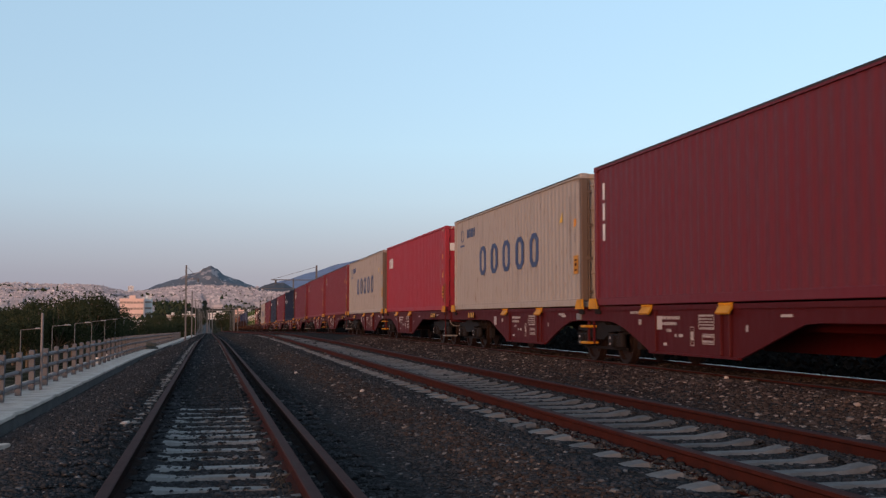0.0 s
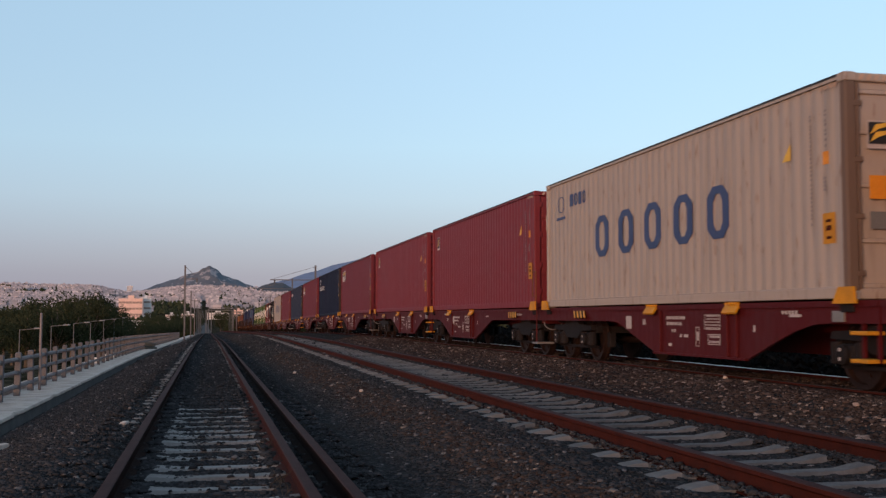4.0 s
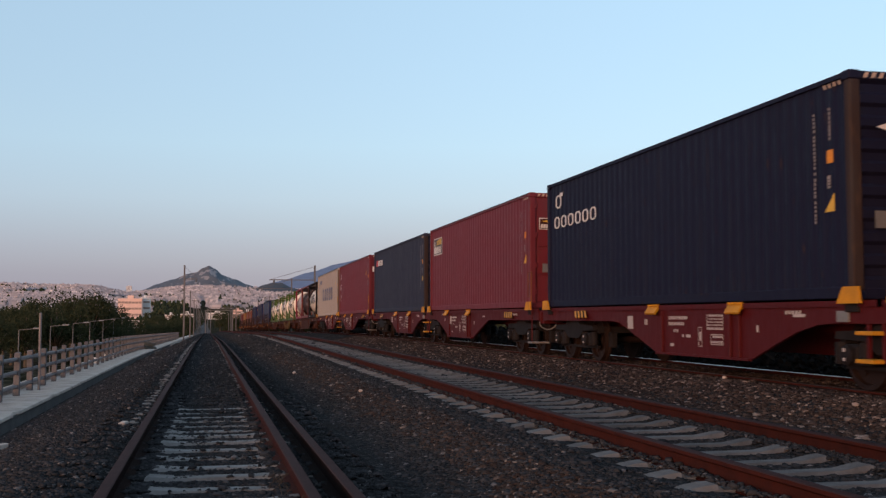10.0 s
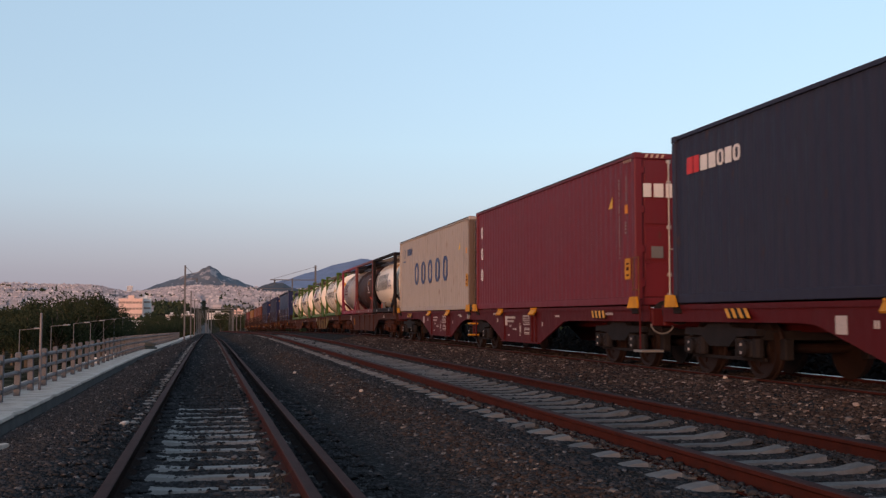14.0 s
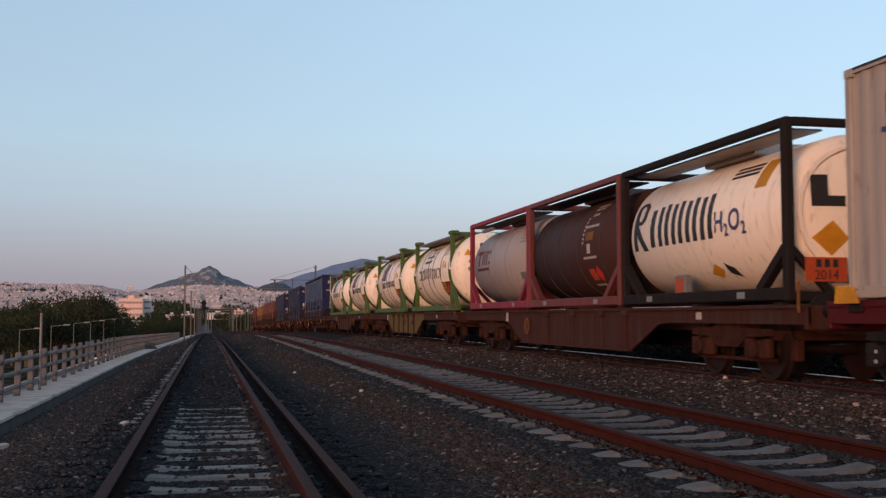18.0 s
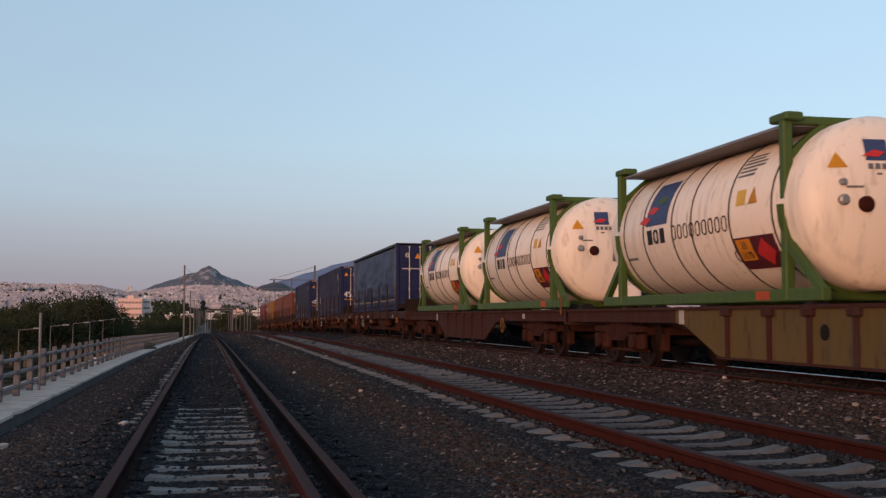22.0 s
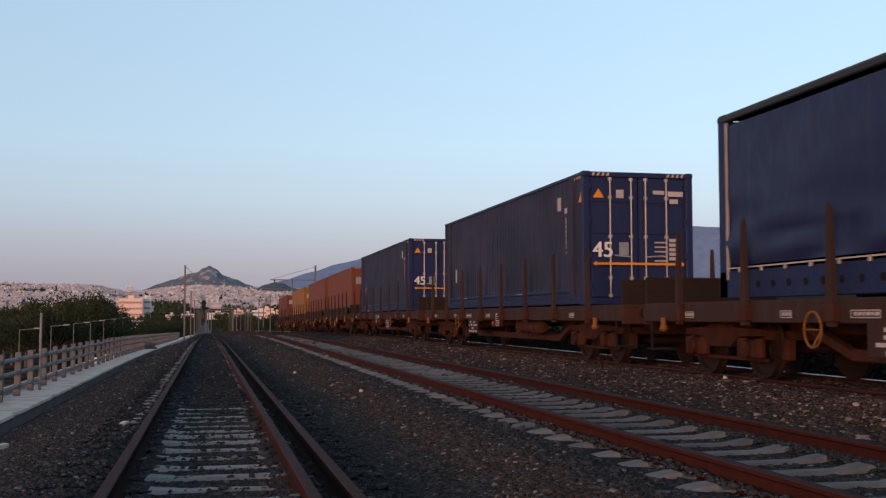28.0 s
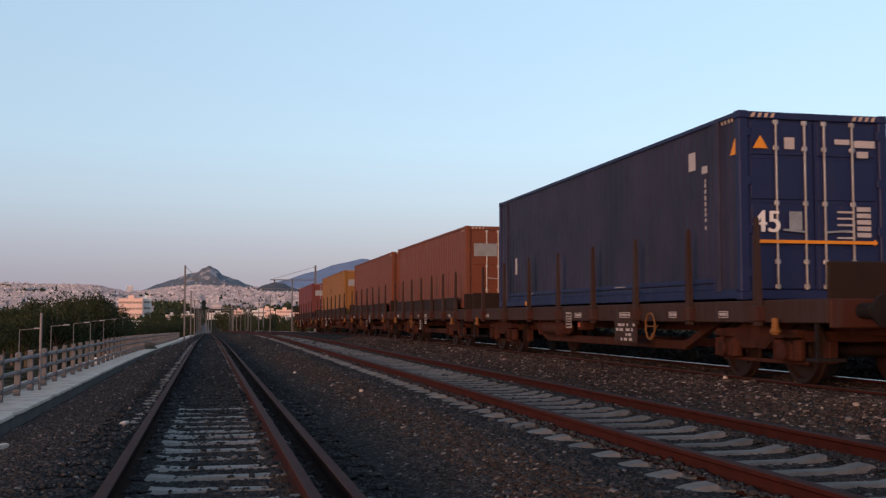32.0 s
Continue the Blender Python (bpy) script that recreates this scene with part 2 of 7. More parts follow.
M["walkplank"] = worn("grey_walkway_plate", (0.06, 0.06, 0.065), rough=0.6, metal=0.3)
M["tank_strap"] = worn("dark_steel_strap", (0.06, 0.05, 0.05), rough=0.6, metal=0.3)
M["walkgrey"] = worn("pale_grey_walkway_plate", (0.20, 0.20, 0.215), (0.12, 0.12, 0.13), rough=0.55, metal=0.3)
M["wood"] = worn("tarred_wood", (0.018, 0.010, 0.0075), (0.010, 0.006, 0.005), rough=0.85, scale=3, stretch=(1, 6, 6))



# ---- mesh building ----
class Shape:
    """Collects plain pieces of one mesh."""

    def __init__(self):
        self.v, self.f, self.m = [], [], []

    def add(self, verts, faces, mi=0):
        b = len(self.v)
        self.v += [tuple(p) for p in verts]
        self.f += [tuple(b + i for i in q) for q in faces]
        self.m += [mi] * len(faces)
        return self

    def box(self, x0, x1, y0, y1, z0, z1, mi=0, bev=0.0):
        """A box with its upright and lengthwise edges cut by bev."""
        if bev <= 0:
            vs = [(x, y, z) for x in (x0, x1) for y in (y0, y1) for z in (z0, z1)]
            return self.add(vs, [(0, 1, 3, 2), (4, 6, 7, 5), (0, 4, 5, 1), (2, 3, 7, 6), (0, 2, 6, 4), (1, 5, 7, 3)], mi)
        b = min(bev, (x1 - x0) / 2.2, (y1 - y0) / 2.2, (z1 - z0) / 2.2)
        rings = []
        for z, k in ((z0, b), (z0 + b, 0), (z1 - b, 0), (z1, b)):
            rings.append([(x0 + b + k, y0 + k, z), (x1 - b - k, y0 + k, z), (x1 - k, y0 + b + k, z), (x1 - k, y1 - b - k, z),
                          (x1 - b - k, y1 - k, z), (x0 + b + k, y1 - k, z), (x0 + k, y1 - b - k, z), (x0 + k, y0 + b + k, z)])
        self.loft(rings, mi)
        return self

    def loft(self, rings, mi=0, caps=True, closed=True):
        n = len(rings[0])
        vs = [p for r in rings for p in r]
        fs = []
        for k in range(len(rings) - 1):
            for i in range(n if closed else n - 1):
                j = (i + 1) % n
                fs.append((k * n + i, k * n + j, (k + 1) * n + j, (k + 1) * n + i))
        if caps:
            fs += [tuple(reversed(range(n))), tuple((len(rings) - 1) * n + i for i in range(n))]
        return self.add(vs, fs, mi)

    def beam(self, p, q, w, h=None, mi=0, n=4):
        """A bar from p to q: square when n is 4, else round."""
        p, q = Vector(p), Vector(q)
        d = (q - p).normalized()
        s = d.cross(Vector((0, 0, 1)) if abs(d.z) < 0.9 else Vector((0, 1, 0))).normalized()
        u = s.cross(d)
        h = w if h is None else h
        if n == 4:
            o = [(-1, -1), (1, -1), (1, 1), (-1, 1)]
        else:
            o = [(math.cos(2 * math.pi * k / n), math.sin(2 * math.pi * k / n)) for k in range(n)]
        rings = [[tuple(c + s * (a * w / 2) + u * (b * h / 2)) for a, b in o] for c in (p, q)]
        return self.loft(rings, mi)

    def lathe(self, prof, n=24, axis="y", centre=(0, 0, 0), mi=0, caps=True):
        """Turns a profile of (radius, along) about an axis."""
        rings = []
        for r, a in prof:
            ring = []
            for k in range(n):
                c, s = r * math.cos(2 * math.pi * k / n), r * math.sin(2 * math.pi * k / n)
                p = {"x": (a, c, s), "y": (c, a, s), "z": (c, s, a)}[axis]
                ring.append(tuple(p[i] + centre[i] for i in range(3)))
            rings.append(ring)
        return self.loft(rings, mi, caps)

    def weld(self):
        """Joins corners that meet, so that the piece is of one sheet."""
        seen, to = {}, []
        for p in self.v:
            k = tuple(round(c, 4) for c in p)
            to.append(seen.setdefault(k, len(seen)))
        self.v = list(seen)
        self.f = [tuple(to[i] for i in q) for q in self.f]
        keep, fs, ms = set(), [], []
        for q, m_ in zip(self.f, self.m):
            if tuple(sorted(q)) not in keep and len(set(q)) == len(q):
                keep.add(tuple(sorted(q)))
                fs.append(q)
                ms.append(m_)
        self.f, self.m = fs, ms
        return self

    def mesh(self, name, mats, smooth=False):
        me = bpy.data.meshes.new(name)
        me.from_pydata(self.v, [], self.f)
        for m in mats:
            me.materials.append(m)
        if len(mats) > 1:
            me.polygons.foreach_set("material_index", self.m)
        me.update()
        bm = bmesh.new()
        bm.from_mesh(me)
        bmesh.ops.recalc_face_normals(bm, faces=bm.faces)
        bm.to_mesh(me)
        bm.free()
        if smooth:
            me.shade_smooth() if smooth is True else me.set_sharp_from_angle(angle=radians(smooth))
        return me


def part(name, shape, material, parent, label="", smooth=False, at=None):
    """Links a shape (or a ready mesh) as one mesh object under a thing or under a part."""
    mats = material if isinstance(material, (list, tuple)) else [material]
    me = shape if isinstance(shape, bpy.types.Mesh) else shape.mesh(name, mats, smooth)
    ob = new(name, me)
    ob.parent = parent
    if at is not None:
        ob.matrix_basis = at
    if label:
        ob["label"] = label
    if name in ("number_column", "data_table", "stencil", "height_stripe", "axle_stencil", "owner_mark", "placard_print"):
        ob["kind"] = "stuff"
    return ob


def thing(name, label, category, group="", kind="", at=None):
    ob = new(name)
    ob.empty_display_size = 0.3
    if at is not None:
        ob.matrix_basis = at
    return tagged(ob, label, category, group, kind)


def solo(name, shape, material, label, category, group="", kind="", smooth=False, at=None):
    mats = material if isinstance(material, (list, tuple)) else [material]
    ob = new(name, shape.mesh(name, mats, smooth))
    if at is not None:
        ob.matrix_basis = at
    return tagged(ob, label, category, group, kind)


# ---- the lie of the land ----
def drop(d):
    """How far the line falls beyond its crest."""
    if d < 45:
        return 0.0
    if d < 85:
        return (d - 45) ** 2 / 8000
    return 0.2 + 0.01 * (d - 85)


def z_old(d):      # the old track's rail head
    return -0.003 * max(min(d, 80), -40) - drop(d)


def z_main(d):     # the rail head of the middle track and of the train's track
    return 0.145 + 0.002 * max(min(d, 45), -40) - drop(d)


OLD_C, MID_C, TRAIN_C = 0.11, 4.10, 9.03      # centre lines
HALF = 0.7525

# ---- ground ----
def smooth_step(a, b, x):
    """0 at a, 1 at b, smooth between (a may lie above b)."""
    t = max(0.0, min(1.0, (x - a) / (b - a)))
    return t * t * (3 - 2 * t)


EDGE = -3.68      # the walkway's kerb line


def bed_z(x, y):
    """The top of the ballast across the line."""
    zo, zm = z_old(y) - 0.17, z_main(y) - 0.17
    if x < -1.25:
        t = max(0, min(1, (-1.25 - x) / (-1.25 - EDGE)))
        return zo + 0.06 - 0.036 * smooth_step(10.5, 14, y) - 0.86 * t ** 1.45
    if x < 1.4:      # the sleepers' ends lie under stone, further off their middles too
        return zo + (0.03 * smooth_step(14, 18, y) if -0.6 < x < 0.55 else 0) + (smooth_step(-0.72, -0.9, x) * (0.06 - 0.050 * smooth_step(10.5, 14, y)) + 0.03 * smooth_step(-0.98, -1.12, x) * smooth_step(10.5, 14, y) if x < 0 else 0.06 * smooth_step(0.98, 1.15, x) * (1 - smooth_step(1.3, 1.4, x)))
    if x < 2.6:
        return zo + (zm + 0.036 - zo) * smooth_step(1.4, 2.6, x)
    if 2.6 <= x <= 3.3:      # stone drawn up round the sleepers' ends
        return zm + 0.036 * smooth_step(3.12, 2.85, x) + 0.06 * smooth_step(3.12, 3.2, x)
    if 4.5 < x <= 5.5:
        return zm + 0.05 * smooth_step(4.52, 4.66, x)
    if x > 10.3:     # the shoulder beyond the train
        return zm + 0.08 - 0.95 * smooth_step(10.3, 12.0, x)
    if x > 5.5:      # heaped stone between the middle track and the train's
        return zm + 0.05 * smooth_step(6.0, 5.5, x) - 0.06 * math.sin(math.pi * min(1, (x - 5.5) / 1.2)) + 0.13 * smooth_step(6.4, 7.4, x) - 0.05 * smooth_step(9.2, 10.2, x)
    return zm


def hill(x, y, cx, cy, rx, ry, h, p=1.0):
    q = ((x - cx) / rx) ** 2 + ((y - cy) / ry) ** 2
    return h * math.exp(-q * p)


def land_z(x, y):
    """The country round the line, from the street below to the far hills."""
    z = -9.0 + 5 * smooth_step(250, 1500, y)
    z += 116 * max(0.0, min(1.0, (y - 1500) / 2200)) ** 0.9 * (1 + 0.10 * noise.noise((x * 0.0022, y * 0.001, 3)) + 0.05 * noise.noise((x * 0.008, 2.5, 3)) - 0.17 * math.exp(-((x / max(y, 1) + 0.066) / 0.03) ** 2) - 0.08 * smooth_step(0.0, 0.06, x / max(y, 1)))
    z += noise.noise((x * 0.02, y * 0.02, 0)) * 0.6 * smooth_step(60, 200, abs(x) + 0.4 * y)
    return z


def ground_z(x, y):
    bed = bed_z(x, y)
    if x < EDGE - 0.2:
        t = smooth_step(0, 1, (EDGE - 1.25 - x) / 8.0)
    elif x > 13:
        t = smooth_step(28, 70, x)
    else:
        t = 0.0
    t = max(t, smooth_step(260, 420, y))
    low = land_z(x, y)
    return bed * (1 - t) + low * t - (0.25 if EDGE - 1.2 < x < EDGE - 0.05 and t < 0.01 else 0)


def steps(*parts):
    out = []
    for a, b, s in parts:
        n = max(1, int(round((b - a) / s)))
        out += [a + (b - a) * i / n for i in range(n)]
    return out + [parts[-1][1]]


gx = steps((-4200, -600, 150), (-600, -60, 30), (-60, -12, 4), (-12, -4.6, 0.8), (-4.6, -3.69, 0.3), (-3.69, 13, 0.2), (13, 30, 1), (30, 120, 6), (120, 600, 40), (600, 4200, 150))
gy = steps((-300, -30, 30), (-30, 3, 2), (3, 40, 0.4), (40, 110, 2), (110, 420, 10), (420, 4700, 60))
gv = [(x, y, ground_z(x, y)) for y in gy for x in gx]
nx = len(gx)
gf = [(j * nx + i, j * nx + i + 1, (j + 1) * nx + i + 1, (j + 1) * nx + i) for j in range(len(gy) - 1) for i in range(nx - 1)]
gme = bpy.data.meshes.new("ground")
gme.from_pydata(gv, [], gf)
gme.materials.append(M["ballast"])
gme.materials.append(M["earth"])
gme.polygons.foreach_set("material_index", [0 if (-3.75 < gx[i] < 13 and gy[j] < 300) else 1 for j in range(len(gy) - 1) for i in range(nx - 1)])
gme.shade_smooth()
ground = tagged(new("ground", gme), "dark broken-stone ballast falling away to dry country", "ground", kind="structure")


# ---- rails and sleepers ----
def rail_shape(x, zf, y0=-20, y1=300, fat=1.0):
    prof = [(-0.07, -0.172), (0.07, -0.172), (0.07, -0.155), (0.012, -0.13), (0.012, -0.045), (0.036, -0.03), (0.036, -0.006), (0.028, 0.0), (-0.028, 0.0), (-0.036, -0.006), (-0.036, -0.03), (-0.012, -0.045), (-0.012, -0.13), (-0.07, -0.155)]
    s = Shape()
    ys = steps((y0, 100, 5), (100, y1, 20))
    s.loft([[(x + a * fat, y, zf(y) + b) for a, b in prof] for y in ys])
    n = len(prof)
    for k in range(len(ys) - 1):
        for i in (6, 7, 8):
            s.m[k * n + i] = 1
    return s


PITCH_OLD, PITCH_MID = (8.87, 0.626), (6.36, 0.558)      # where one sleeper lies, and the step to the next


def off_sleeper(y, y0, pitch):
    """How far along the line y lies from the nearest sleeper's middle."""
    return abs((y - y0 + pitch / 2) % pitch - pitch / 2)


def sleeper_mesh(name, half, w, h, waist=0.004, material=None):
    """A concrete sleeper with bevelled ends, thinner in its middle by waist."""
    s = Shape()
    rings = []
    seat = [(half, 0.06, 0.38), (half - 0.04, 0.025, 0.45), (half - 0.13, 0.004, 0.5), (1.0, -0.010, 0.5), (0.95, -0.014, 0.5), (0.90, 0.022, 0.5), (0.60, 0.022, 0.5), (0.53, -0.014, 0.5), (0.46, -0.008, 0.5), (0.30, waist, 0.44)]
    for x, dz, k in [(-x, dz, k) for x, dz, k in seat] + seat[::-1]:
        ww = w * k
        rings.append([(x, -ww, -h), (x, ww, -h), (x, ww, -dz - 0.03), (x, ww * 0.8, -dz), (x, -ww * 0.8, -dz), (x, -ww, -dz - 0.03)])
    return s.loft(rings).mesh(name, [material or M["concrete"]])


def track(name, label, c, zf, offs, head):
    tr = thing(name, label, "railway track", kind="structure")
    for k, o in enumerate(offs):
        guard = o == 0.562
        top = head[k % len(head)]
        part("guard_rail" if guard else "rail", rail_shape(c + o, zf, fat=1.15 if tr.name == "track_1" else 1.22), [(M["rail"] if guard else M["rail_old"]) if tr.name == "track_1" else M["rail"], top], tr, smooth=30)
    return tr


track_old = track("track_1", "rusty old railway track with a guard rail beside one rail", OLD_C, z_old, (-HALF, 0.832, 0.562), [M["head_old"]])
track_mid = track("track_2", "rusty empty railway track on grey concrete sleepers", MID_C, z_main, (-HALF, HALF), [M["head_old"]])
track_train = track("track_3", "railway track in use with polished rail heads", TRAIN_C, z_main, (-HALF, HALF), [M["head_dimmed"], M["head_bright"]])
SLEEPER = sleeper_mesh("sleeper", 1.25, 0.23, 0.2)
SLEEPER_SLIM = sleeper_mesh("sleeper", 1.23, 0.21, 0.2, 0.02, M["concrete_grey"])
rng = random.Random(4)
for tr, c, zf, y0, pitch, n in ((track_old, OLD_C, z_old, *PITCH_OLD, 154), (track_mid, MID_C, z_main, *PITCH_MID, 150), (track_train, TRAIN_C, z_main, *PITCH_MID, 96)):
    for i in range(n):
        y = y0 + pitch * (i - 33) + rng.uniform(-0.015, 0.015)
        proud = 0.042 if tr is not track_old else 0.024 if y < 12.5 else 0.016
        proud += rng.uniform(-0.008, 0.006)
        part("sleeper", SLEEPER if tr is track_old else SLEEPER_SLIM, None, tr, at=pose(c + rng.uniform(-0.02, 0.02), y, zf(y) - 0.17 + proud, 0, rng.uniform(-0.4, 0.4), rng.uniform(-1.2, 1.2)))

# ---- walkway and railing along the edge of the viaduct ----
def z_walk(d):
    return z_old(d) - 0.70


walkway = thing("pavement_walkway", "pale concrete walkway slabs with a high kerb", "walkway", kind="structure")
# dirty concrete; the shade on the kerb's face is put into this darker grey
M["kerb"] = worn("dirty_shaded_kerb_concrete", (0.105, 0.098, 0.097), (0.055, 0.052, 0.052), rough=0.95, scale=1.5, fine=25, amount=0.7, bump=0.3)
slab_n = 36
for k in range(slab_n):
    y0 = 6 + 3.0 * k
    y1 = y0 + 2.985
    za, zb = z_walk(y0), z_walk(y1)
    r_ = random.Random(k)
    # the top slab: its front edge is broken here and there
    s = Shape()
    rings = []
    chip = r_.uniform(0.2, 2.6) if k % 2 else 9
    for i in range(13):
        q = i / 12
        y, z = y0 + (y1 - y0) * q, za + (zb - za) * q
        d = r_.uniform(0, 0.012) + (r_.uniform(0.02, 0.07) if abs((y - y0) - chip) < 0.35 else 0)
        x0, x1 = EDGE - 1.15, EDGE + 0.02 - d
        rings.append([(x0, y, z - 0.07), (x1 - 0.012, y, z - 0.07), (x1, y, z - 0.055), (x1 - 0.016, y, z - 0.004 - d * 0.3), (x1 - 0.03, y, z), (x0, y, z)])
    s.loft(rings)
    part("slab", s, M["walk"], walkway)
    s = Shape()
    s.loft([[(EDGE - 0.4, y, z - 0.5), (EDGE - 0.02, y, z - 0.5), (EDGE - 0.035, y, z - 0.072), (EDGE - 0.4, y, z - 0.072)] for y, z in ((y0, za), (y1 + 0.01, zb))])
    part("kerb_wall", s, M["kerb"], walkway, "dirty grey kerb wall, darkened in colour for the shade under the slab")
for y0, y1 in ((-30, 6), (6 + 3.0 * slab_n, 300)):
    s = Shape()
    s.loft([[(EDGE - 1.15, y, z_walk(y) - 0.42), (EDGE, y, z_walk(y) - 0.42), (EDGE, y, z_walk(y)), (EDGE - 1.15, y, z_walk(y))] for y in steps((y0, y1, 12))])
    part("slab", s, M["walk"], walkway)
s = Shape()
s.loft([[(EDGE - 1.42, y, z_walk(y) - 0.5), (EDGE - 1.17, y, z_walk(y) - 0.5), (EDGE - 1.17, y, z_walk(y) + 0.10), (EDGE - 1.19, y, z_walk(y) + 0.12), (EDGE - 1.42, y, z_walk(y) + 0.12)] for y in steps((-30, 180, 6))])
part("edge_beam", s, M["walk"], walkway, "low concrete upstand behind the railing")

M["fence_rail"] = worn("pale_concrete_rail", (0.21, 0.18, 0.175), (0.12, 0.10, 0.097), rough=0.9, scale=3, fine=30, amount=0.6, bump=0.2)
railing = thing("railing", "weathered concrete post railing with three round rails", "railing")
post = Shape()
post.loft([[(a * d, b * d * 1.1, z) for a, b in ((-1, -1), (1, -1), (1, 1), (-1, 1))] for z, d in ((-0.35, 0.068), (1.03, 0.066), (1.05, 0.056), (1.055, 0.05))])
POST = post.mesh("post", [M["fence"]])
RAIL_X = EDGE - 0.86
for k in range(-6, 70):
    y = 25.6 + 2.2 * k
    part("post", POST, None, railing, at=pose(RAIL_X + rng.uniform(-0.015, 0.015), y, z_walk(y), rng.uniform(-1, 1), rng.uniform(-1, 1), rng.uniform(-3, 3)))
for z in (0.22, 0.56, 0.88):
    s = Shape()
    yy = steps((12, 90, 2.2), (90, 178, 11))
    s.loft([[(RAIL_X + 0.055 * math.cos(q), y, z_walk(y) + z + 0.006 * math.sin(y * 3 + z) + 0.055 * math.sin(q)) for q in [2 * math.pi * i / 8 for i in range(8)]] for y in yy])
    part("rail_bar", s, M["fence_rail"], railing, smooth=40)
s = Shape().lathe([(0.036, -0.3), (0.034, 1.98), (0.03, 2.03), (0.0, 2.05)], 12, "z")
solo("marker_pole", s, M["fence_rail"], "pale round concrete pole beside the railing", "pole", smooth=40, at=pose(RAIL_X + 0.2, 30.1, z_walk(30)))
for x, y in ((EDGE - 0.98, 47.6), (EDGE - 0.97, 52.5), (EDGE - 0.95, 55.5)):
    s = Shape()
    s.loft([[(a * d, b * d, z) for a, b in ((-1, -1), (1, -1), (1, 1), (-1, 1))] for z, d in ((-0.02, 0.09), (0.28, 0.085), (0.31, 0.06))])
    solo("marker_stub", s, M["white"], "short white-painted stub at the railing's foot", "marker", "white stubs by the railing", at=pose(x, y, z_walk(y)))
# blocks lying by the kerb and in the ballast
for x, y, dz, a, b, c_, lbl in ((-2.42, 13.5, -0.03, 0.2, 0.26, 0.12, "broken concrete block in the ballast"), (-0.98, 13.6, 0.0, 0.09, 0.15, 0.04, "pale lump of stone beside the rail"), (2.26, 16.0, 0.0, 0.06, 0.05, 0.04, "small white stone in the ballast"), (8.0, 15.6, 0.0, 0.06, 0.06, 0.05, "small white stone in the ballast"), (1.9, 24.0, 0.0, 0.06, 0.06, 0.05, "small white stone in the ballast")):
    s = Shape().box(-a / 2, a / 2, -b / 2, b / 2, -c_ / 2, c_ / 2, bev=0.012)
    solo("concrete_block", s, M["walk"], lbl, "block", at=pose(x, y, bed_z(x, y) + c_ / 2 + dz, 3, -5, 14 * x))
s = Shape()
for k, (x, y, a, b, z, h) in enumerate(((0, 0, 0.55, 0.9, 0, 0.16), (-0.05, 0.1, 0.46, 0.7, 0.16, 0.14), (0.08, -0.1, 0.4, 0.5, 0.30, 0.11), (-0.05, 0.05, 0.28, 0.35, 0.41, 0.08))):
    s.box(x - a, x + a, y - b, y + b, z, z + h, bev=0.03)
solo("rubble_heap", s, worn("grey_green_stacked_slab", (0.07, 0.075, 0.07), (0.035, 0.037, 0.035), rough=0.9, scale=4), "dark heap of slabs lying on the walkway", "rubble", at=pose(EDGE - 0.6, 82, z_walk(82), 0, 0, 8))

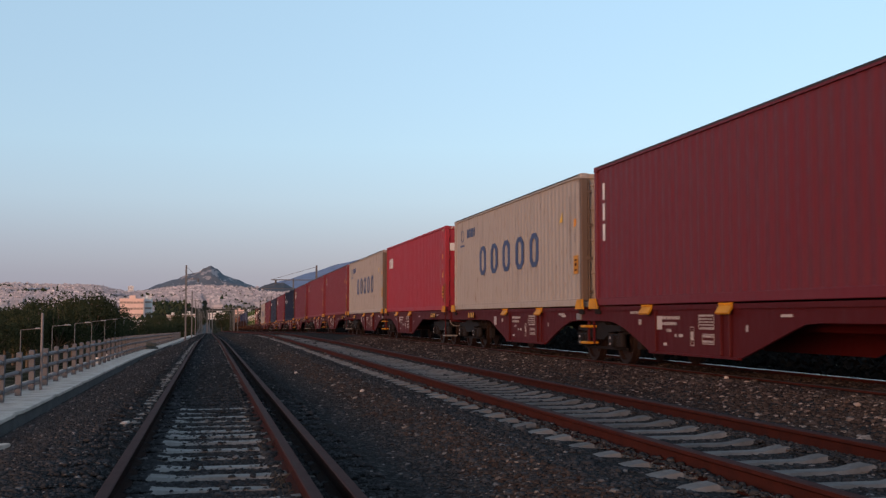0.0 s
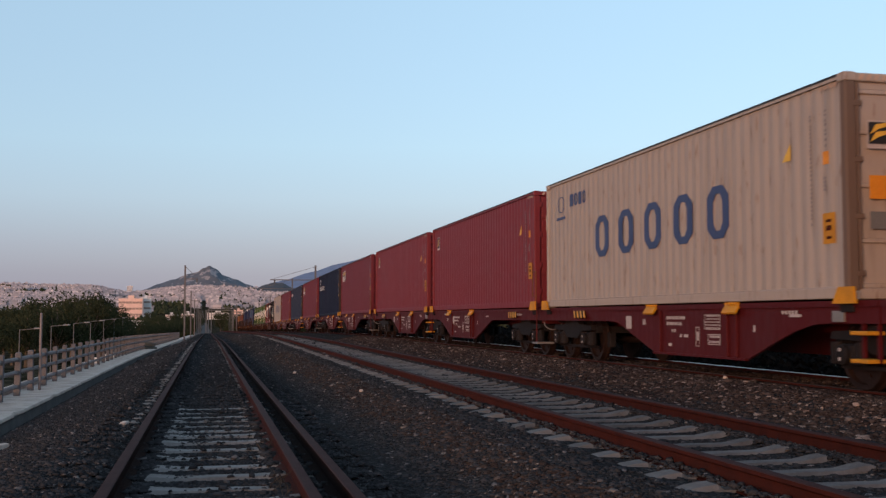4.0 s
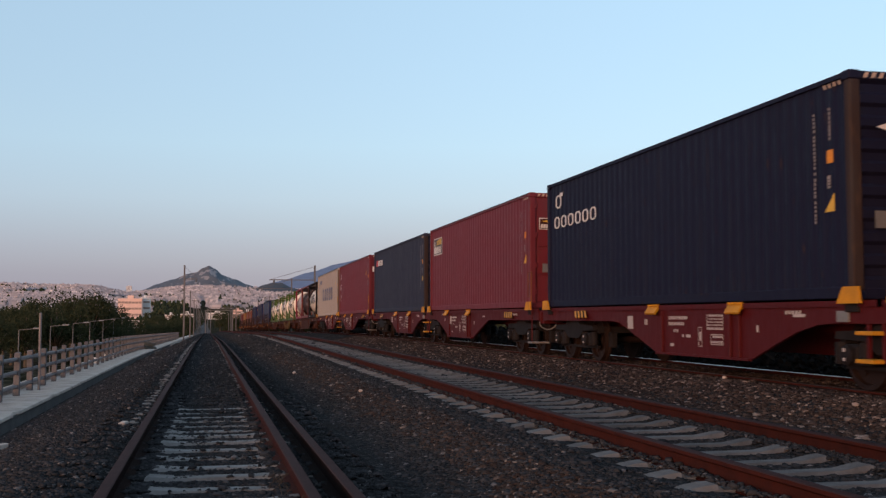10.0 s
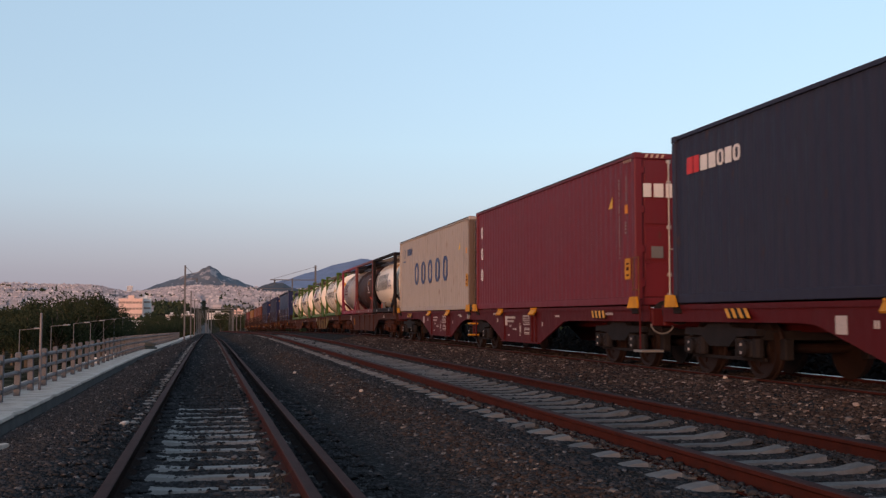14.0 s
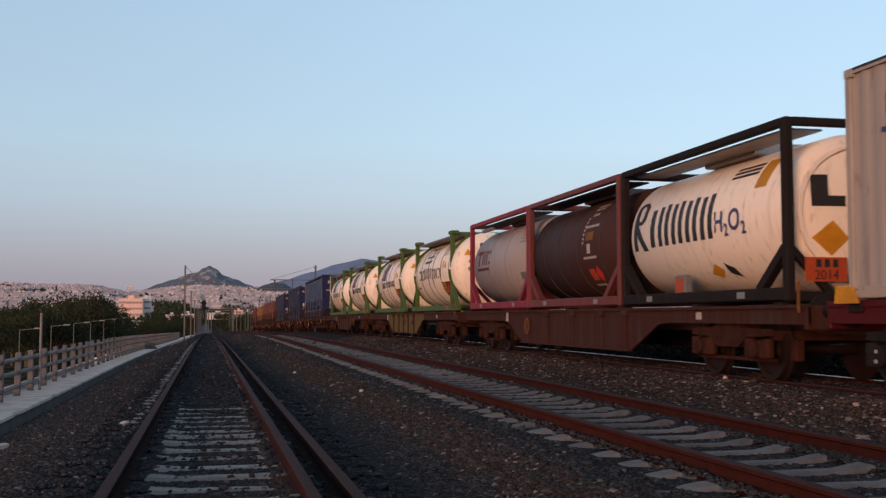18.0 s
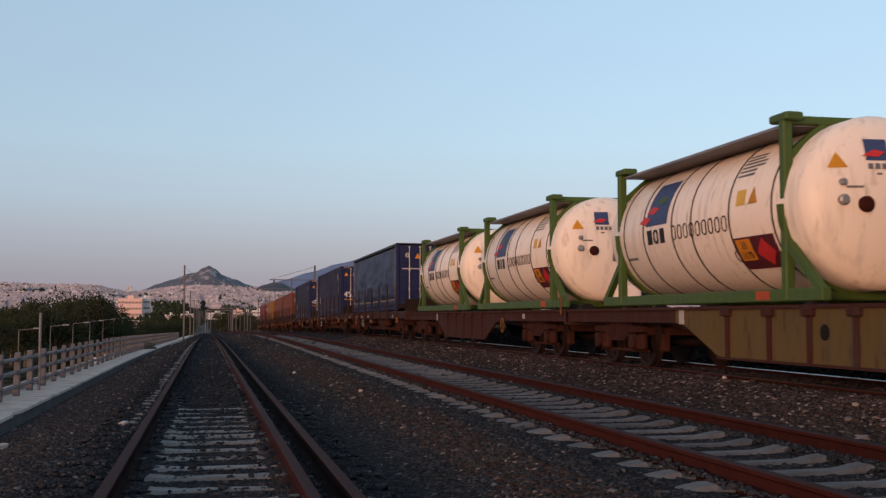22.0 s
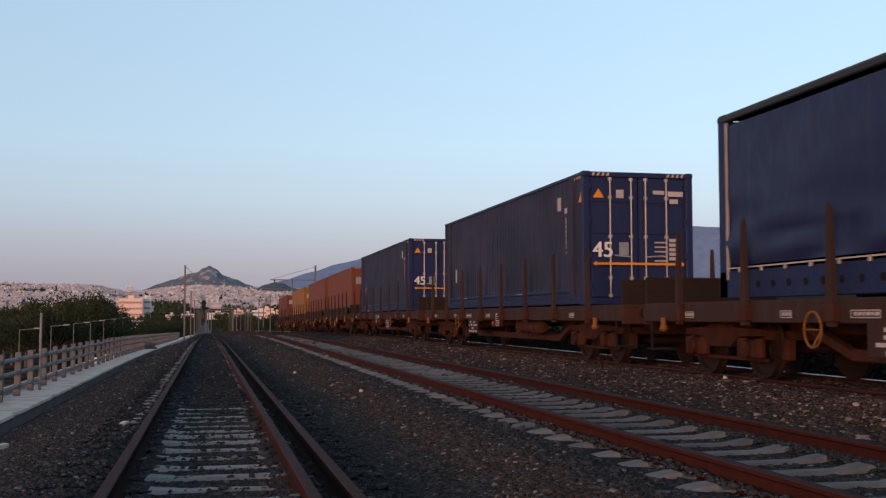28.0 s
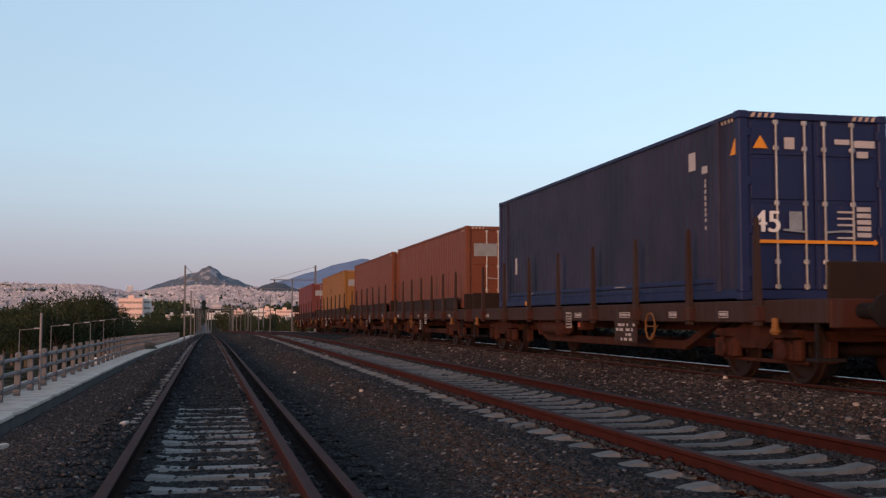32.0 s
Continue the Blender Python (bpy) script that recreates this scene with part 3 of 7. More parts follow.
# ---- loose ballast ----
def stones(name, count, area, size, tones_mat, label, seed, keep=None):
    r = np.random.RandomState(seed)
    x0, x1, y0, y1 = area
    base = np.array([(-1, -0.8, -0.6), (1, -0.9, -0.5), (0.8, 1, -0.6), (-0.9, 0.8, -0.5), (-0.6, -0.5, 0.7), (0.5, -0.7, 0.8), (0.7, 0.5, 0.6), (-0.4, 0.6, 0.9)])
    faces = np.array([(0, 3, 2, 1), (4, 5, 6, 7), (0, 1, 5, 4), (1, 2, 6, 5), (2, 3, 7, 6), (3, 0, 4, 7)])
    t = r.rand(count)
    ys = y0 * (y1 / y0) ** t if y0 > 0 else y0 + (y1 - y0) * t
    xs = r.uniform(x0, x1, count)
    if keep is not None:
        ok = np.array([keep(a, b) for a, b in zip(xs, ys)])
        xs, ys = xs[ok], ys[ok]
    n = len(xs)
    zs = np.array([bed_z(a, b) for a, b in zip(xs, ys)])
    # those that lie on a sleeper sit a little higher
    near_s = np.abs((ys - PITCH_OLD[0] + PITCH_OLD[1] / 2) % PITCH_OLD[1] - PITCH_OLD[1] / 2) < 0.1
    lift = np.where(near_s & (xs > -1.2) & (xs < 1.36) & (ys < 32), 0.022, 0.0)
    sc = size * np.exp(r.normal(0, 0.38, n)) * (1 + ys / 110)
    v = base[None] * (1 + r.uniform(-0.3, 0.3, (n, 8, 3)))
    ang = r.uniform(0, 2 * np.pi, n)
    ca, sa = np.cos(ang), np.sin(ang)
    til = r.uniform(-0.35, 0.35, n)
    ct, st = np.cos(til), np.sin(til)
    vx, vy, vz = v[..., 0] * r.uniform(0.7, 1.3, (n, 1)), v[..., 1], v[..., 2] * r.uniform(0.35, 0.7, (n, 1))
    vy, vz = vy * ct[:, None] - vz * st[:, None], vy * st[:, None] + vz * ct[:, None]
    X = vx * ca[:, None] - vy * sa[:, None]
    Y = vx * sa[:, None] + vy * ca[:, None]
    co = np.stack([X * sc[:, None] + xs[:, None], Y * sc[:, None] + ys[:, None], vz * sc[:, None] + zs[:, None] + lift[:, None] + 0.1 * sc[:, None]], -1).reshape(-1, 3)
    fs = (faces[None] + (np.arange(n) * 8)[:, None, None]).reshape(-1, 4)
    me = bpy.data.meshes.new(name)
    me.vertices.add(len(co))
    me.vertices.foreach_set("co", co.ravel())
    me.loops.add(fs.size)
    me.loops.foreach_set("vertex_index", fs.ravel())
    me.polygons.add(len(fs))
    me.polygons.foreach_set("loop_start", np.arange(0, fs.size, 4))
    me.polygons.foreach_set("loop_total", np.full(len(fs), 4))
    me.materials.append(tones_mat)
    me.update()
    me.validate()
    return tagged(new(name, me), label, "ballast", kind="stuff")


def island_mat(name, tones, rough=0.9, patches=None):
    """A tone for each loose piece, with broad patches of another hue."""
    m, nt, bsdf = nodes_of(name)
    N, L = nt.nodes, nt.links
    g = N.new("ShaderNodeNewGeometry")
    rp = N.new("ShaderNodeValToRGB")
    els = rp.color_ramp.elements
    while len(els) < len(tones):
        els.new(0.5)
    for i, (p, c) in enumerate(tones):
        els[i].position, els[i].color = p, (*c, 1)
    L.new(g.outputs["Random Per Island"], rp.inputs[0])
    col = rp.outputs[0]
    tc = N.new("ShaderNodeTexCoord")
    if patches:
        n = N.new("ShaderNodeTexNoise")
        n.inputs["Scale"].default_value, n.inputs["Detail"].default_value = 0.35, 5
        L.new(tc.outputs["Object"], n.inputs["Vector"])
        r2 = N.new("ShaderNodeValToRGB")
        r2.color_ramp.elements[0].position, r2.color_ramp.elements[1].position = 0.47, 0.62
        L.new(n.outputs[0], r2.inputs[0])
        x = N.new("ShaderNodeMix")
        x.data_type, x.blend_type = "RGBA", "MULTIPLY"
        L.new(r2.outputs[0], x.inputs[0])
        L.new(col, x.inputs[6])
        x.inputs[7].default_value = (*patches, 1)
        col = x.outputs[2]
    L.new(col, bsdf.inputs["Base Color"])
    bsdf.inputs["Roughness"].default_value, bsdf.inputs["Specular IOR Level"].default_value = rough, 0.0
    n2 = N.new("ShaderNodeTexNoise")
    n2.inputs["Scale"].default_value = 60
    L.new(tc.outputs["Object"], n2.inputs["Vector"])
    bp = N.new("ShaderNodeBump")
    bp.inputs["Strength"].default_value, bp.inputs["Distance"].default_value = 0.4, 0.01
    L.new(n2.outputs[0], bp.inputs["Height"])
    L.new(bp.outputs[0], bsdf.inputs["Normal"])
    return m


STONE = island_mat("dark_ballast_stone", [(0.0, (0.0205, 0.0208, 0.0230)), (0.5, (0.0305, 0.0308, 0.0335)), (0.95, (0.046, 0.0455, 0.0490)), (0.998, (0.14, 0.130, 0.132))], patches=(1.0, 0.98, 0.96))
STONE_WARM = island_mat("rusty_ballast_stone", [(0.0, (0.028, 0.0195, 0.0175)), (0.5, (0.047, 0.034, 0.0295)), (0.90, (0.080, 0.057, 0.049)), (0.985, (0.24, 0.185, 0.16))], patches=(0.75, 0.75, 0.8))


STONE_STRIP = island_mat("rusty_ballast_stone_dark", [(0.0, (0.024, 0.0180, 0.0165)), (0.5, (0.038, 0.028, 0.025)), (0.94, (0.058, 0.043, 0.038)), (0.994, (0.17, 0.14, 0.125))], patches=(0.8, 0.82, 0.86))


def off_sleepers(x, y):
    """The old track's sleepers lie half bare between its rails, the middle track's quite bare."""
    if -0.5 < x < 0.52:
        cover = noise.noise((x * 2.6, y * 1.7, 4.0)) + 0.5 * noise.noise((x * 8, y * 8, 1.0))
        return off_sleeper(y, *PITCH_OLD) > 0.08 or cover > (0.16 if y < 12 else -0.1 if y < 14.5 else -0.5)
    if -1.05 < x < -0.78:
        cover = noise.noise((x * 4, y * 2.1, 6.0))
        return off_sleeper(y, *PITCH_OLD) > 0.075 or cover > (-0.4 if y < 12 else -0.25 if y < 17 else -0.4)
    if 2.75 < x < 4.55:
        return off_sleeper(y, *PITCH_MID) > 0.125 or (x < 3.0 and noise.noise((x * 5, y * 1.9, 2.0)) > 0.1 + (x - 2.8) * 2) or 3.17 < x < 3.3
    return True


def warm_strip(x, y):
    """The strip of rusty stone between the tracks, with a ragged edge."""
    return abs(x - 2.24 + 0.1 * noise.noise((0, y * 0.8, 3.0))) < 0.26 + 0.16 * noise.noise((x * 3, y * 1.5, 5.0))


stones("ballast_stones", 125000, (-3.6, 5.7, 4.6, 42), 0.0125, STONE, "loose dark grey ballast stones with a few pale ones", 1, off_sleepers)
stones("ballast_stones", 32000, (5.6, 8.14, 7.5, 55), 0.016, STONE_WARM, "loose rust-stained ballast stones heaped beside the rails", 2)
stones("ballast_stones", 5000, (-0.56, -0.40, 4.6, 20), 0.016, STONE, "dark stones packed against the old rail", 6)
stones("ballast_stones", 4000, (0.52, 0.62, 4.6, 20), 0.016, STONE, "dark stones packed against the guard rail", 7)
stones("ballast_stones", 9000, (-3.4, 5.7, 38, 95), 0.022, STONE, "loose dark ballast stones further along the line", 4, off_sleepers)
stones("ballast_stones", 9000, (8.4, 9.7, 9, 60), 0.018, STONE_STRIP, "dark brown ballast stones between the train's rails", 9)
stones("ballast_stones", 16000, (1.7, 2.8, 5.0, 34), 0.012, STONE_STRIP, "loose rust-stained ballast stones between the tracks", 3, warm_strip)

stones("ballast_stones", 11000, (-3.6, 8.2, -7, 5), 0.017, STONE, "loose dark ballast stones behind the tripod", 8, off_sleepers)

# dry grass by the guard rail
s = Shape()
r_ = random.Random(5)
for k in range(34):
    y = r_.choice((7.2, 7.6, 8.3, 10.5)) + r_.gauss(0, 0.22)
    x = OLD_C + 0.43 + r_.gauss(0, 0.05)
    a, h = r_.uniform(0, 6.28), r_.uniform(0.05, 0.2)
    z = bed_z(x, y)
    p = Vector((x, y, z))
    q = p + Vector((math.cos(a) * h * 0.7, math.sin(a) * h * 0.7, h * 0.6))
    s.beam(p, q, 0.004, 0.004)
tagged(new("dry_grass", s.mesh("dry_grass", [worn("straw", (0.055, 0.042, 0.032), rough=0.9)])), "dry straw tufts beside the guard rail", "grass", kind="stuff")

# ---- street lamps below the viaduct ----
M["lamp"] = worn("dull_lamp_steel", (0.13, 0.13, 0.13), rough=0.6, metal=0.3)


def street_lamp(x, y, ground_level, h):
    t = thing("street_lamp", "grey street lamp with a flat outreach arm", "street lamp", "street lamps", at=pose(x, y, ground_level))
    part("pole", Shape().lathe([(0.11, 0), (0.055, h)], 8, "z"), M["lamp"], t, smooth=40)
    part("arm", Shape().beam((0, 0, h - 0.05), (1.9, 0, h + 0.12), 0.09), M["lamp"], t)
    part("lantern", Shape().box(1.6, 2.5, -0.16, 0.16, h + 0.04, h + 0.22, bev=0.05), M["steel"], t)


for k in range(8):
    y = 134 + 26 * k
    foot = land_z(-21.7, y) - 0.2
    street_lamp(-21.7, y, foot, -0.15 + 0.0105 * (y - 134) - foot)

# ---- overhead-line masts far down the line ----
M["mast"] = worn("grey_mast_steel", (0.13, 0.12, 0.12), rough=0.6, metal=0.3)


def mast(x, y, h, arm, z0, label="grey overhead-line mast with a bracket arm"):
    t = thing("catenary_mast", label, "mast", "overhead-line masts", at=pose(x, y, z0))
    s = Shape()
    s.box(-0.02, 0.02, -0.1, 0.1, 0, h)
    for dy in (-0.1, 0.1):
        s.box(-0.1, 0.1, dy - 0.015, dy + 0.015, 0, h)
    s.box(-0.3, 0.3, -0.3, 0.3, -0.4, 0.15)
    part("pole", s, M["mast"], t)
    if arm:
        part("arm", Shape().beam((0, 0, h - 1.7), (arm, 0, h - 1.7), 0.10), M["mast"], t)
        part("tie_rod", Shape().beam((0, 0, h - 0.15), (arm * 0.97, 0, h - 1.65), 0.04), M["mast"], t)
        part("insulator", Shape().lathe([(0.08, 0), (0.12, 0.1), (0.08, 0.2), (0.12, 0.3), (0.08, 0.4)], 8, "z", (arm * 0.9, 0, h - 2.1)), M["mast"], t)
    return t


mast(-2.85, 136, 9.7, 1.6, z_old(136) - 1.0)
for k in range(1, 7):
    mast(-2.9, 136 + 52 * k, 8.4, 1.5, z_old(136 + 52 * k) - 1.0)
mast(12.1, 124, 8.05, -5.2, z_main(124) - 0.4)
mast(13.4, 176, 9.0, -5.4, z_main(176) - 0.4)
for k in range(2, 7):
    mast(12.8, 124 + 52 * k, 7.8, -2.5, z_main(124 + 52 * k) - 0.4)
for k in range(4):
    mast(6.4 + 0.3 * k, 250 + 45 * k, 6.5, 2.0, z_main(250 + 45 * k) - 0.4)

# signal gantries over the far line
def gantry(y, px0, px1, py):
    x0, x1 = y * math.tan(math.atan(px0 / 1887) + radians(TURN)), y * math.tan(math.atan(px1 / 1887) + radians(TURN))
    z0 = z_main(y) - 0.5
    h = EYE[2] + py * y / 1887 - z0
    t = thing("signal_gantry", "pale grey steel portal spanning the far tracks", "gantry", "gantries over the line", at=pose(x0, y, z0))
    for x in (0, x1 - x0):
        part("leg", Shape().box(x - 0.14, x + 0.14, -0.1, 0.1, -0.6, h), M["mast"], t)
    part("crossbeam", Shape().box(-0.3, x1 - x0 + 0.3, -0.1, 0.1, h, h + 0.16), M["mast"], t)


gantry(270, -419, -372, 14)
gantry(310, -415, -345, 17)
gantry(350, -410, -318, 19)

# ---- trees ----
LEAF = island_mat("dark_olive_foliage", [(0.0, (0.022, 0.027, 0.015)), (0.6, (0.037, 0.043, 0.023)), (1.0, (0.056, 0.060, 0.033))])
M["bark"] = worn("grey_brown_bark", (0.10, 0.075, 0.055), rough=0.95, scale=6, bump=0.5)


def tree(x, y, z0, h, spread, seed, label="broad dark green tree with an uneven crown"):
    r = random.Random(seed)
    t = thing("tree", label, "tree", "trees below the viaduct", at=pose(x, y, z0, 0, 0, r.uniform(0, 360)))
    s = Shape()
    s.lathe([(0.035 * h, -0.5), (0.025 * h, h * 0.2), (0.018 * h, h * 0.5), (0.005 * h, h * 0.8)], 8, "z")
    blobs = []
    for k in range(11):
        a = r.uniform(0, 6.28)
        d = spread * r.uniform(0.15, 0.8)
        z = h * r.uniform(0.35, 0.86)
        q = Vector((d * math.cos(a), d * math.sin(a), z))
        s.beam((0, 0, h * 0.25), q, 0.012 * h)
        blobs.append((q, spread * r.uniform(0.3, 0.5)))
    part("trunk", s, M["bark"], t, smooth=40)
    c = Shape()
    for q, rad in blobs:
        for k in range(350):
            d = Vector((r.gauss(0, 1), r.gauss(0, 1), r.gauss(0, 0.8))).normalized() * rad * r.uniform(0.55, 1.08)
            p = q + d
            if p.z < h * 0.16:
                continue
            u = Vector((r.gauss(0, 1), r.gauss(0, 1), r.gauss(0, 1))).normalized()
            v = u.orthogonal().normalized()
            w_ = u.cross(v)
            e = r.uniform(0.13, 0.29) * (h / 13)
            c.add([p + v * e, p + w_ * e * 0.7, p - v * e, p - w_ * e * 0.7, p + u * e * 0.5, p - u * e * 0.4], [(0, 1, 4), (1, 2, 4), (2, 3, 4), (3, 0, 4), (1, 0, 5), (2, 1, 5), (3, 2, 5), (0, 3, 5)])
    me = bpy.data.meshes.new("crown")
    me.from_pydata(c.v, [], c.f)
    me.materials.append(LEAF)
    part("crown", me, None, t)
    return t


def spot(px, y):
    """The place across the line that lies y metres down it, in the direction px units right of the lens axis."""
    return y * math.tan(math.atan(px / 1887) + radians(TURN))


forest = []
for k, (px, y, py) in enumerate(((-800, 225, 14), (-760, 250, 20), (-735, 240, 26), (-708, 270, 36), (-682, 255, 43), (-655, 290, 47), (-628, 265, 46), (-604, 300, 26), (-584, 280, 19), (-562, 310, 13), (-538, 330, 3), (-514, 350, -4), (-488, 370, 8), (-466, 390, -3), (-775, 300, 18), (-668, 330, 40), (-720, 320, 30), (-596, 350, 15))):
    x = spot(px, y)
    h = EYE[2] + py * y / 1887 - land_z(x, y)
    forest.append(tree(x, y, land_z(x, y) - 0.3, h, h * 0.5, 40 + k))
for k, (px, y, h) in enumerate(((-470, 470, 11), (-452, 520, 12), (-515, 430, 11), (-345, 620, 13), (-372, 640, 12), (-365, 700, 12), (-330, 560, 9), (-440, 560, 13), (-300, 640, 12), (-270, 600, 11))):
    x = spot(px, y)
    o = copy_thing(forest[k % 5], pose(x, y, land_z(x, y) - 0.3, 0, 0, 37 * k))
    o.scale = (h / 14, h / 14, h / 14)
for k in range(16):
    px = -528 + 15 * k
    if abs(px + 424) < 20:
        continue
    y = 660 + 70 * math.sin(k * 2.3)
    h = 10.5 + 2.5 * math.sin(k * 1.7)
    x = spot(px, y)
    o = copy_thing(forest[(k * 3) % 7], pose(x, y, land_z(x, y) - 0.3, 0, 0, 61 * k))
    o.scale = (h / 13, h / 13, h / 14)
# low scrub beside the far line
for k in range(9):
    y = 150 + 24 * k
    x = 15.5 + rng.uniform(0, 4)
    o = copy_thing(forest[k % 4], pose(x, y, ground_z(x, y) - 0.8, 0, 0, 50 * k))
    o.scale = (0.28, 0.28, 0.3)
    o["label"] = "low dark scrub beside the far track"

# scrub added on the bank beyond the train, its colour blackened for shade
ss = Shape()
r_ = random.Random(21)
for k in range(42000):
    x, y = r_.uniform(12.6, 20), 8 + 130 * r_.random() ** 1.6
    z = ground_z(x, y) + r_.uniform(0.05, 1.9) * (0.7 + 0.3 * noise.noise((x, y * 0.3, 0)))
    p, a, q = Vector((x, y, z)), r_.uniform(0, 6.28), r_.uniform(0.05, 0.14)
    ss.add([p + Vector((q * math.cos(a), q * math.sin(a), 0)), p + Vector((-q * math.sin(a), q * math.cos(a), 0.05)), p - Vector((q * math.cos(a), q * math.sin(a), 0.03)), p + Vector((0, 0, q))], [(0, 1, 3), (1, 2, 3), (2, 0, 3), (0, 2, 1)])
sme = bpy.data.meshes.new("scrub")
sme.from_pydata(ss.v, [], ss.f)
sme.materials.append(island_mat("shade_blackened_scrub", [(0.0, (0.006, 0.006, 0.006)), (0.6, (0.010, 0.010, 0.010)), (1.0, (0.016, 0.015, 0.014))]))
tagged(new("scrub", sme), "low scrub added beyond the train, blackened for the shade there", "scrub", kind="stuff")

# ---- the city and the hills beyond ----
# house tones lightened, blued and drawn together to carry the distance haze
M["city"] = island_mat("haze_paled_city_stucco", [(0.0, (0.235, 0.225, 0.25)), (0.4, (0.315, 0.30, 0.33)), (0.86, (0.43, 0.40, 0.43)), (0.97, (0.66, 0.60, 0.60)), (1.0, (0.34, 0.25, 0.25))])
cs = Shape()
r_ = random.Random(12)
for k in range(25000):
    y = 1750 + 1950 * r_.random() ** 0.8
    x = spot(r_.uniform(-900, 500), y)
    z = land_z(x, y)
    w_, d_, h_ = r_.uniform(4, 15), r_.uniform(3, 8), r_.uniform(3, 8) + 3 * (r_.random() < 0.15)
    if noise.noise((x * 0.006, y * 0.0025, 9)) > 0.2 or (y < 2200 and abs(x - spot(-424, y)) < 9):
        continue
    cs.box(x - w_ / 2, x + w_ / 2, y - d_ / 2, y + d_ / 2, z - 3, z + h_)
    if r_.random() < 0.5:
        cs.box(x - w_ / 4, x + w_ / 6, y - d_ / 4, y + d_ / 4, z + h_, z + h_ + 3)
cme = bpy.data.meshes.new("city")
cme.from_pydata(cs.v, [], cs.f)
cme.materials.append(M["city"])
tagged(new("distant_city", cme), "dense pale apartment blocks covering the far slopes", "city", kind="stuff")
ts = Shape()
for k in range(5200):
    y = 700 + 2900 * r_.random()
    x = spot(r_.uniform(-900, 300), y)
    if abs(x - spot(-424, y)) < 30:
        continue
    z = land_z(x, y)
    e = r_.uniform(3, 7)
    for j in range(4):
        p = Vector((x + r_.gauss(0, e * 0.6), y + r_.gauss(0, e * 0.6), z + r_.uniform(0, e)))
        a = r_.uniform(0, 6.28)
        ts.add([p + Vector((e * 0.6 * math.cos(a), e * 0.6 * math.sin(a), 0)), p + Vector((-e * 0.5 * math.sin(a), e * 0.5 * math.cos(a), 0)), p - Vector((e * 0.6 * math.cos(a), e * 0.6 * math.sin(a), 0)), p + Vector((0, -e * 0.4, -e * 0.3)), p + Vector((0, 0, e * 0.7))], [(0, 1, 4), (1, 2, 4), (2, 3, 4), (3, 0, 4)])
tme = bpy.data.meshes.new("far_trees")
tme.from_pydata(ts.v, [], ts.f)
tme.materials.append(LEAF)
tagged(new("far_trees", tme), "dark clumps of trees between the far houses", "trees", kind="stuff")


# the line's cutting where it runs on towards the city
cut = Shape()
rings = []
for y in steps((430, 1400, 40)):
    x, z, hw = spot(-424, y), land_z(spot(-424, y), y), 6.0 - 0.0014 * y
    rings.append([(x - hw, y, z - 0.5), (x + hw, y, z - 0.5), (x + hw, y, z + 0.4), (x - hw, y, z + 0.4)])
cut.loft(rings)
tagged(new("road_far_line", cut.mesh("road_far_line", [worn("grey_far_track_bed", (0.046, 0.044, 0.047), (0.03, 0.029, 0.031), rough=1.0, scale=0.05, fine=0.4, bump=0)])), "grey track bed running on towards the city", "track bed", kind="structure")


def block(name, px, y, w_, d_, z0, h, storeys, bays, label, mat_):
    """A flat-roofed block with rows of windows on its near and side faces."""
    x = spot(px, y)
    t = thing(name, label, "building", at=pose(x, y, z0))
    part("wall", Shape().box(-w_ / 2, w_ / 2, 0, d_, 0, h), mat_, t)
    part("roof", Shape().box(-w_ / 2 - 0.3, w_ / 2 + 0.3, -0.3, d_ + 0.3, h, h + 0.8).box(-w_ / 8, w_ / 8, d_ * 0.3, d_ * 0.6, h + 0.8, h + 3.2), mat_, t)
    s = Shape().box(-1.1, 1.1, -0.06, 0.05, 0, 1.5)
    win = s.mesh("window", [M["pane"]])
    for j in range(storeys):
        for i in range(bays):
            part("window", win, None, t, at=pose(-w_ / 2 + w_ * (i + 0.5) / bays, 0, h * (j + 0.35) / storeys))
    return t


M["pane"] = worn("shuttered_window_glass", (0.34, 0.235, 0.20), rough=0.4)
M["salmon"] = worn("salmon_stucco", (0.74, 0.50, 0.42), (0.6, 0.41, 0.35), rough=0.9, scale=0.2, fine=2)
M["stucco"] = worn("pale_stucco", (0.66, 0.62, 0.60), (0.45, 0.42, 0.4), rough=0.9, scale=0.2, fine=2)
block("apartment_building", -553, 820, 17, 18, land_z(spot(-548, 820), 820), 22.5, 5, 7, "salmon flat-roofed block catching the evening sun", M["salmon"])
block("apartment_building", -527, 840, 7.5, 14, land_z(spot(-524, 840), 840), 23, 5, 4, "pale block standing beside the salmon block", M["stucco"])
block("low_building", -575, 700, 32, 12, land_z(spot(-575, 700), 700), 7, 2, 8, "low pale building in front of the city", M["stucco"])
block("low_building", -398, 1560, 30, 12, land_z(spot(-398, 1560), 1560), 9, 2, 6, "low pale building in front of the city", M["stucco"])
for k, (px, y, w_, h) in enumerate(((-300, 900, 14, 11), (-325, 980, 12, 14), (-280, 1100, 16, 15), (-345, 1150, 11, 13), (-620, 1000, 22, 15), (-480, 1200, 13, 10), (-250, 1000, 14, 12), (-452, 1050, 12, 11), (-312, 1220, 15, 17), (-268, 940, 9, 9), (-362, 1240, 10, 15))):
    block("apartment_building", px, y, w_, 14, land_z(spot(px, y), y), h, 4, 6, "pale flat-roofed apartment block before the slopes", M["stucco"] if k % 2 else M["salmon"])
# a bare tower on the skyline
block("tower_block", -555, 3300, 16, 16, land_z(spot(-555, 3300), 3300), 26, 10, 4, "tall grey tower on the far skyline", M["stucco"])


